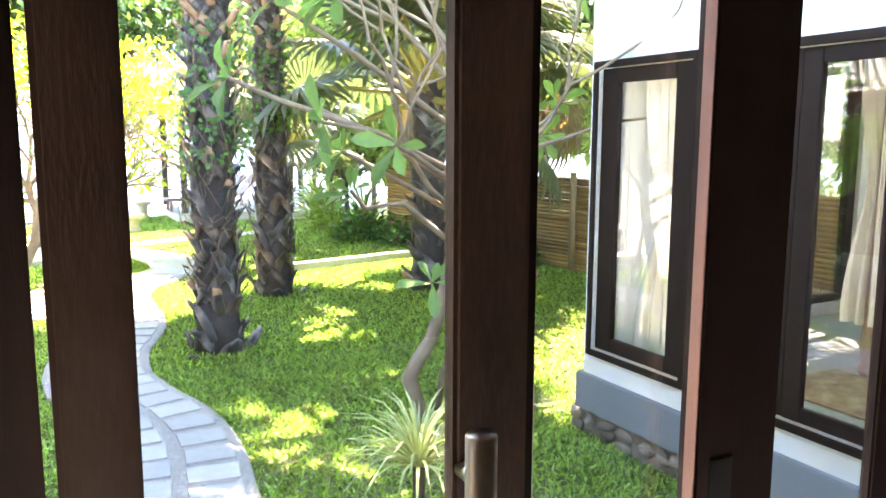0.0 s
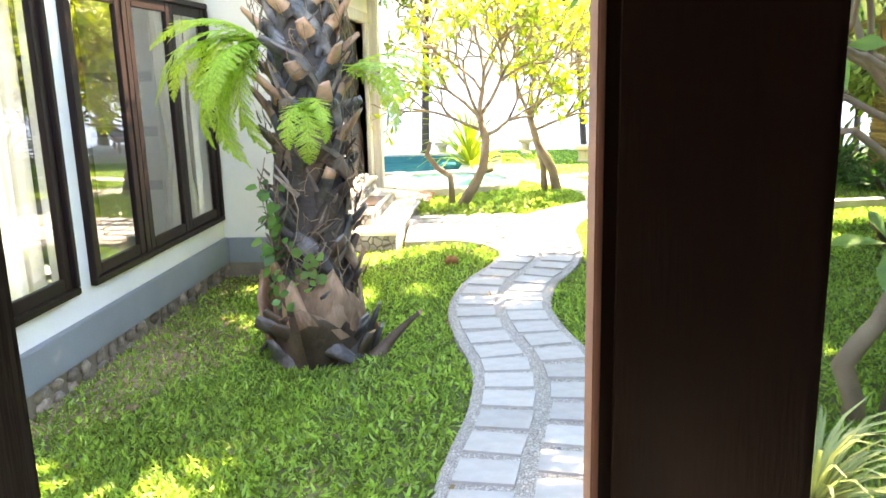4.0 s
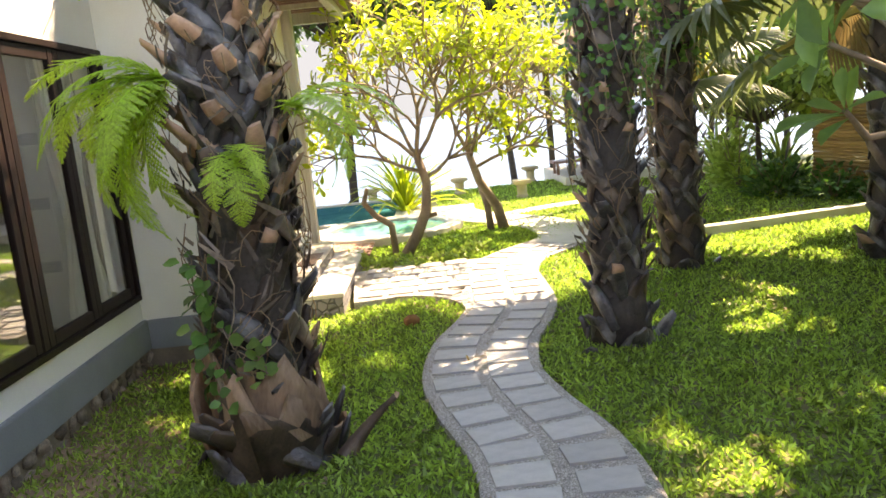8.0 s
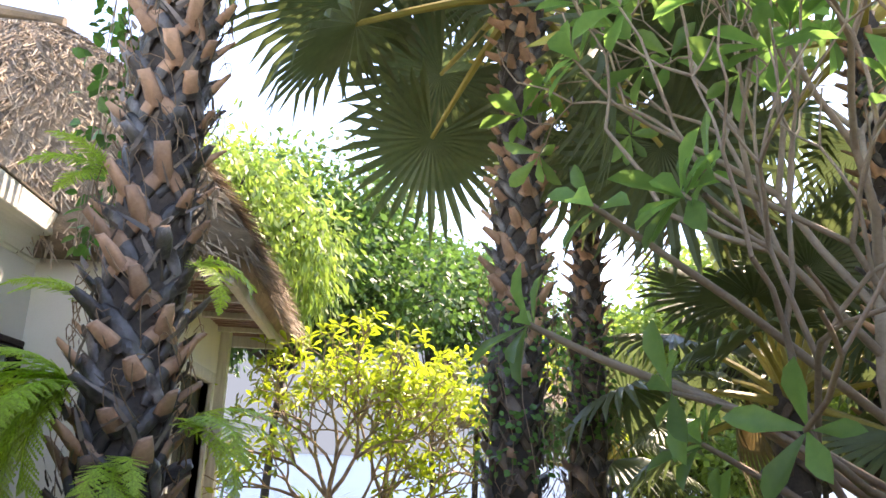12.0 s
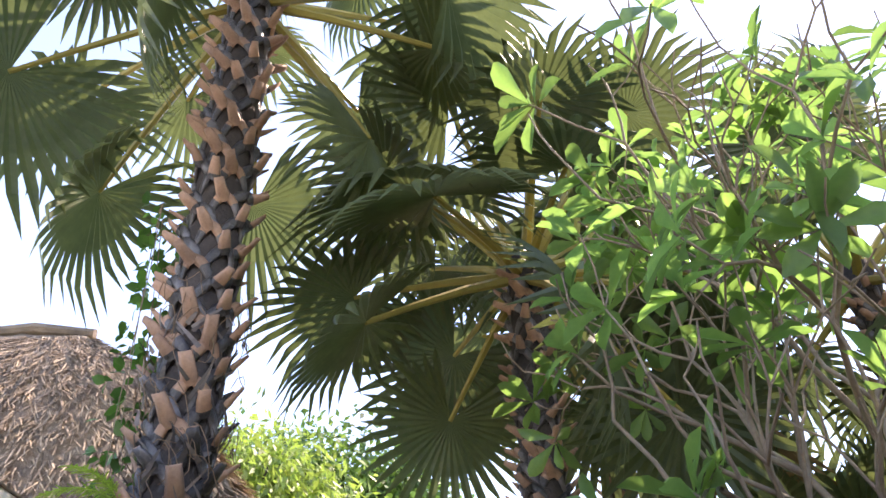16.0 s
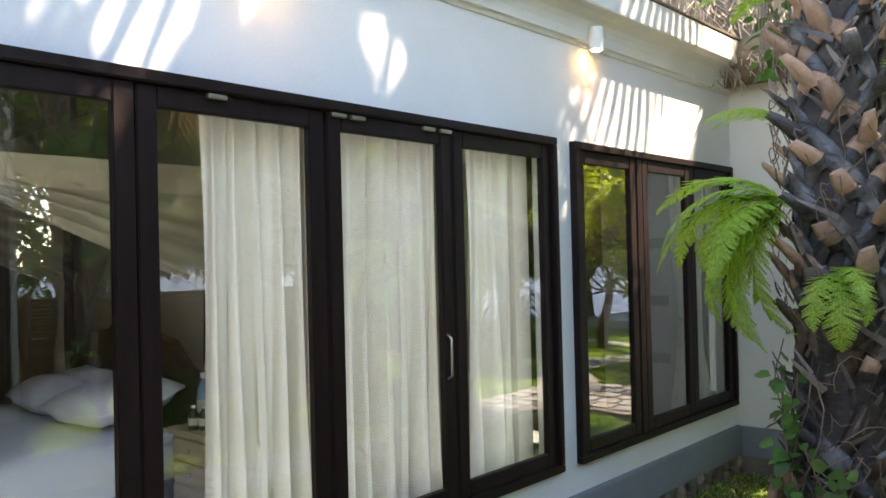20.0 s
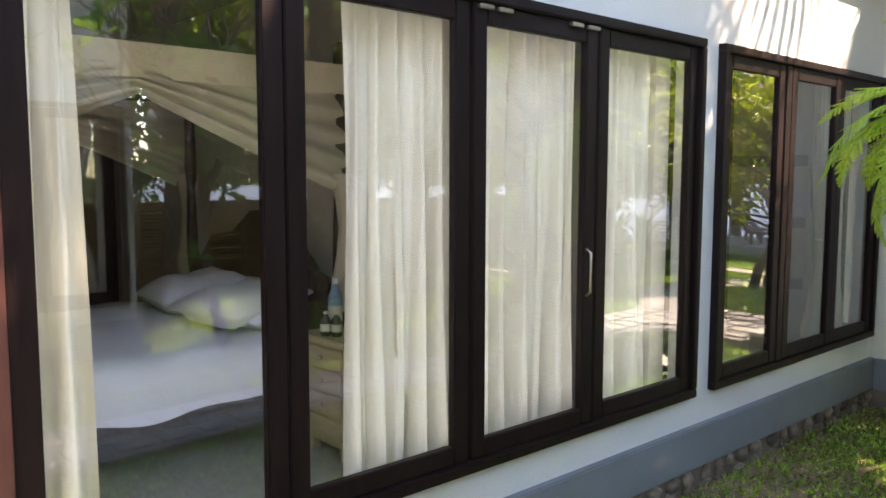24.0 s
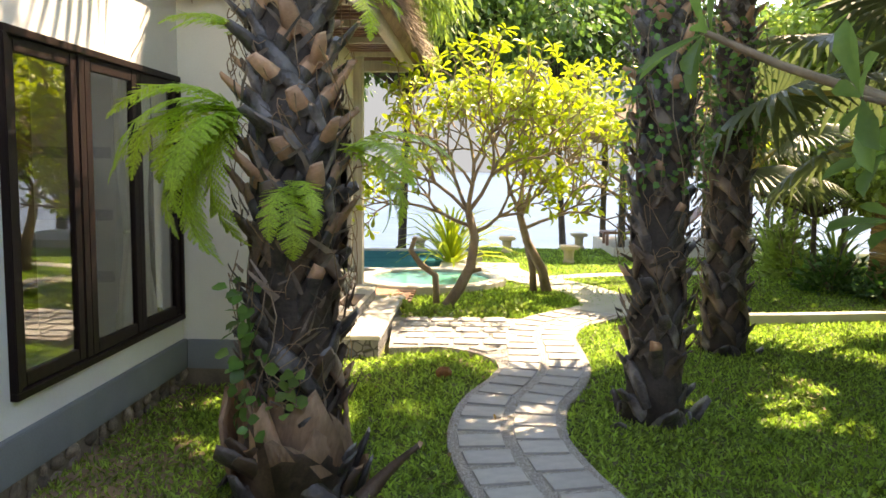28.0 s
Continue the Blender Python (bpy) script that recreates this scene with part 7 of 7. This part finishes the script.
def drape(pa, pb, label, seed, tall=0.17, slope=0.42, knot=0.62):
    """Net hung from a rail between two posts, parted in the middle and swept down to each post."""
    pa, pb = Vector(pa), Vector(pb)
    ln = (pb - pa).length
    side = (pb - pa).normalized().cross(Vector((0, 0, 1)))
    bm = bmesh.new()
    rows = []
    for j in range(23):
        row = []
        for i in range(49):
            u, v = i / 48, j / 22
            p = pa.lerp(pb, u)
            away = abs(u - 0.5) * ln
            z = p.z - v * (tall + slope * away)
            w = (0.032 * math.sin(seed + 30 * v + 2 * math.sin(5 * u)) + 0.014 * math.sin(2 * seed + 63 * v + 4 * u)) * min(1, 2 * v) + 0.012 * math.sin(60 * u + seed) * (1 - v)
            row.append(bm.verts.new(Vector((p.x, p.y, z)) + side * (w + 0.05 * v)))
        rows.append(row)
    for a, b in zip(rows, rows[1:]):
        for i in range(48):
            bm.faces.new((a[i], a[i + 1], b[i + 1], b[i]))
    part("net", local(bed, bm), NET, bed, label, smooth=True)
    for p in (pa, pb):
        bm = bmesh.new()
        pts = [p + Vector((0, 0, -0.5 - 0.14 * k)) + side * 0.05 for k in range(6)]
        tube(bm, pts, [0.09, 0.06, 0.045, 0.06, 0.085, 0.10], 10, cap=False)
        part("net_tail", local(bed, bm), NET, bed, "net tied round the bedpost", smooth=True)
    band = bmesh.new()
    rows = [[band.verts.new(pa.lerp(pb, i / 40) + Vector((0, 0, 0.05 - 0.075 * j)) + side * (0.035 + 0.012 * math.sin(1.3 * i + seed) * j)) for i in range(41)] for j in range(3)]
    for a, b in zip(rows, rows[1:]):
        for i in range(40):
            band.faces.new((a[i], a[i + 1], b[i + 1], b[i]))
    part("valance", local(bed, band), VALANCE, bed, "cream valance band", smooth=True)


VALANCE = mat("cream_valance", (0.80, 0.72, 0.55), (0.70, 0.62, 0.46), rough=0.95, scale=2, fine=150, bump=0.1, thin=0.2)
drape((-2.44, 2.74, 2.38), (-2.44, 4.86, 2.38), "pale mosquito net swept to the posts", 1)
drape((-4.30, 4.86, 2.38), (-4.30, 2.74, 2.38), "", 2)
drape((-4.30, 2.74, 2.38), (-2.44, 2.74, 2.38), "", 4)
bm = bmesh.new()
vs = [bm.verts.new(p) for p in ((-2.42, 2.72, 2.405), (-4.32, 2.72, 2.405), (-4.32, 4.88, 2.405), (-2.42, 4.88, 2.405))]
bm.faces.new(vs)
part("net", local(bed, bm), NET, bed)
for x, y, tz, tx, s in ((-2.92, 4.60, 6, 20, 0.86), (-3.55, 4.62, -5, 19, 0.86), (-2.9, 4.44, 14, 6, 0.8), (-3.5, 4.43, -4, 7, 0.8)):
    bm = bmesh.new()
    bmesh.ops.create_cube(bm, size=1)
    bmesh.ops.subdivide_edges(bm, edges=bm.edges[:], cuts=5, use_grid_fill=True)
    for v in bm.verts:
        e = max(abs(v.co.x), abs(v.co.y)) * 2
        v.co.z *= max(0.06, 1 - e ** 3 * 0.96) * (1 + 0.2 * noise.noise(v.co * 3))
        v.co = Vector((v.co.x * 0.68, v.co.y * 0.45, v.co.z * 0.26))
    pl = tagged(link("pillow", bm, LINEN, smooth=True), "plump white pillow on the bed", "pillow", "bed pillows")
    pl.matrix_world = pose(x, y, 1.18 + 0.05 * (tx > 20), tx, 0, tz) @ Matrix.Scale(s, 4)

stand = thing("nightstand", (-2.22, 4.8, 0.5), "pale wooden nightstand with drawers", "nightstand")
part("body", local(stand, box(-2.40, -2.04, 4.60, 5.04, 0.56, 1.06, 0.008)), PALEWD, stand)
part("top", local(stand, box(-2.43, -2.01, 4.57, 5.07, 1.061, 1.09, 0.008)), PALEWD, stand)
for k in range(4):
    d = part("drawer", local(stand, box(-2.38, -2.06, 4.585, 4.599, 0.6 + k * 0.115, 0.70 + k * 0.115, 0.004)), PALEWD, stand)
    kb = lathe([(0.008, 0), (0.012, 0.012), (0.006, 0.02)], 8)
    bmesh.ops.rotate(kb, cent=(0, 0, 0), matrix=Matrix.Rotation(math.pi / 2, 3, "X"), verts=kb.verts)
    bmesh.ops.translate(kb, vec=(-2.22, 4.586, 0.65 + k * 0.115), verts=kb.verts)
    part("knob", local(stand, kb), BRASS, d)
for x, y in ((-2.37, 4.63), (-2.37, 5.01), (-2.07, 4.63), (-2.07, 5.01)):
    part("foot", local(stand, box(x - 0.025, x + 0.025, y - 0.025, y + 0.025, 0.5, 0.561)), PALEWD, stand)
BOTB = mat("blue_water_bottle", (0.20, 0.34, 0.45), (0.15, 0.27, 0.38), rough=0.15, scale=6, fine=40, bump=0.03)
BOTD = mat("dark_bottle", (0.05, 0.05, 0.045), (0.03, 0.03, 0.03), rough=0.25, scale=6, fine=40, bump=0.03)
CAPM = mat("white_cap", (0.7, 0.7, 0.68), rough=0.5, bump=0.02)
LBLM = mat("pale_label", (0.62, 0.62, 0.5), (0.5, 0.5, 0.4), rough=0.7, bump=0.03)
for x, y, h, r, m, lab in ((-2.30, 4.72, 0.27, 0.036, BOTB, "blue-labelled plastic water bottle on the nightstand"), (-2.25, 4.63, 0.12, 0.026, BOTD, "small dark toiletry bottle on the nightstand"), (-2.20, 4.66, 0.12, 0.026, BOTD, "small dark toiletry bottle on the nightstand")):
    b = thing("bottle", (x, y, 1.09), lab, "bottle", "bottles on the nightstand")
    part("body", lathe([(r * 0.9, 0), (r, 0.01), (r, h * 0.62), (r * 0.85, h * 0.72), (r * 0.4, h * 0.84), (r * 0.38, h * 0.9)], 14), m, b, smooth=True)
    part("cap", lathe([(r * 0.45, h * 0.9), (r * 0.45, h)], 12), CAPM, b)
    part("label", lathe([(r * 1.015, h * 0.2), (r * 1.015, h * 0.5)], 14), LBLM, b)
tlamp = thing("table_lamp", (-2.13, 4.94, 1.09), "table lamp with a tall pale shade", "lamp")
part("base", lathe([(0.07, 0), (0.07, 0.02), (0.02, 0.04), (0.02, 0.2)], 14), CARVED, tlamp)
part("shade", lathe([(0.12, 0.2), (0.08, 0.46)], 18), NET, tlamp)


# ---- bedroom across the lawn ----
curtain(4.80, 5.36, RX + 0.25, "cream curtain tied at the waist in the side window", 111, 5, z0=0.53, z1=2.66, tie=1.5)
bed2 = thing("bed", (6.65, 3.48, 0.5), "carved wooden bed under a pale mosquito net", "bed")
part("mattress", local(bed2, box(5.75, 7.6, 2.58, 4.23, 0.9, 1.1, 0.04)), LINEN, bed2)
part("base", local(bed2, box(5.73, 7.62, 2.56, 4.25, 0.76, 0.898, 0.01)), EWOOD, bed2)
for x in (5.77, 7.58):
    for y in (2.60, 4.21):
        p = lathe([(0.05, 0.0), (0.075, 0.05), (0.05, 0.12), (0.07, 0.2), (0.06, 0.3), (0.04, 0.9), (0.035, 1.9), (0.06, 1.96), (0.03, 2.0), (0.06, 2.08), (0.01, 2.14)], 12)
        bmesh.ops.translate(p, vec=(x, y, 0.5), verts=p.verts)
        part("bedpost", local(bed2, p), EWOOD, bed2, smooth=True)
for b in ((5.75, 7.6, 2.58, 2.63), (5.75, 7.6, 4.18, 4.23), (5.75, 5.8, 2.63, 4.18), (7.55, 7.6, 2.63, 4.18)):
    part("canopy_rail", local(bed2, box(b[0], b[1], b[2], b[3], 2.38, 2.42)), LIMEWD, bed2)
part("net", local(bed2, curtain_mesh(4.0, 4.40, 0.85, 2.4, 5.73, 4, 0.05, 5, tie=1.75)), CURT, bed2, "pale net gathered to the bedpost", smooth=True)
part("net", local(bed2, curtain_mesh(2.48, 2.83, 0.85, 2.4, 5.73, 4, 0.05, 6, tie=1.75)), CURT, bed2, smooth=True)
RUGM = mat("woven_rug", (0.36, 0.22, 0.16), (0.18, 0.11, 0.09), rough=0.95, scale=14, fine=60, bump=0.3, dirt=(0.42, 0.36, 0.27), dirt_at=0.55)
tagged(link("rug", box(4.95, 5.7, 2.6, 4.4, 0.501, 0.512, 0.004), RUGM), "patterned brown woven rug on the pale floor", "rug")

WARD = mat("grey_laminate", (0.46, 0.45, 0.43), (0.38, 0.37, 0.36), rough=0.5, scale=2, fine=60, bump=0.04)
WARDB = mat("slate_band", (0.22, 0.24, 0.26), (0.17, 0.19, 0.21), rough=0.5, scale=2, fine=60, bump=0.04)
ward = thing("wardrobe", (-2.15, 9.2, 0.5), "tall grey wardrobe with darker horizontal bands", "wardrobe")
part("body", local(ward, box(-2.5, -1.82, 8.95, 9.48, 0.5, 2.8, 0.01)), WARD, ward)
for z in (0.95, 1.45, 1.95):
    part("band", local(ward, box(-2.48, -1.84, 8.936, 8.949, z, z + 0.09, 0.003)), WARDB, ward, "slate grey band")
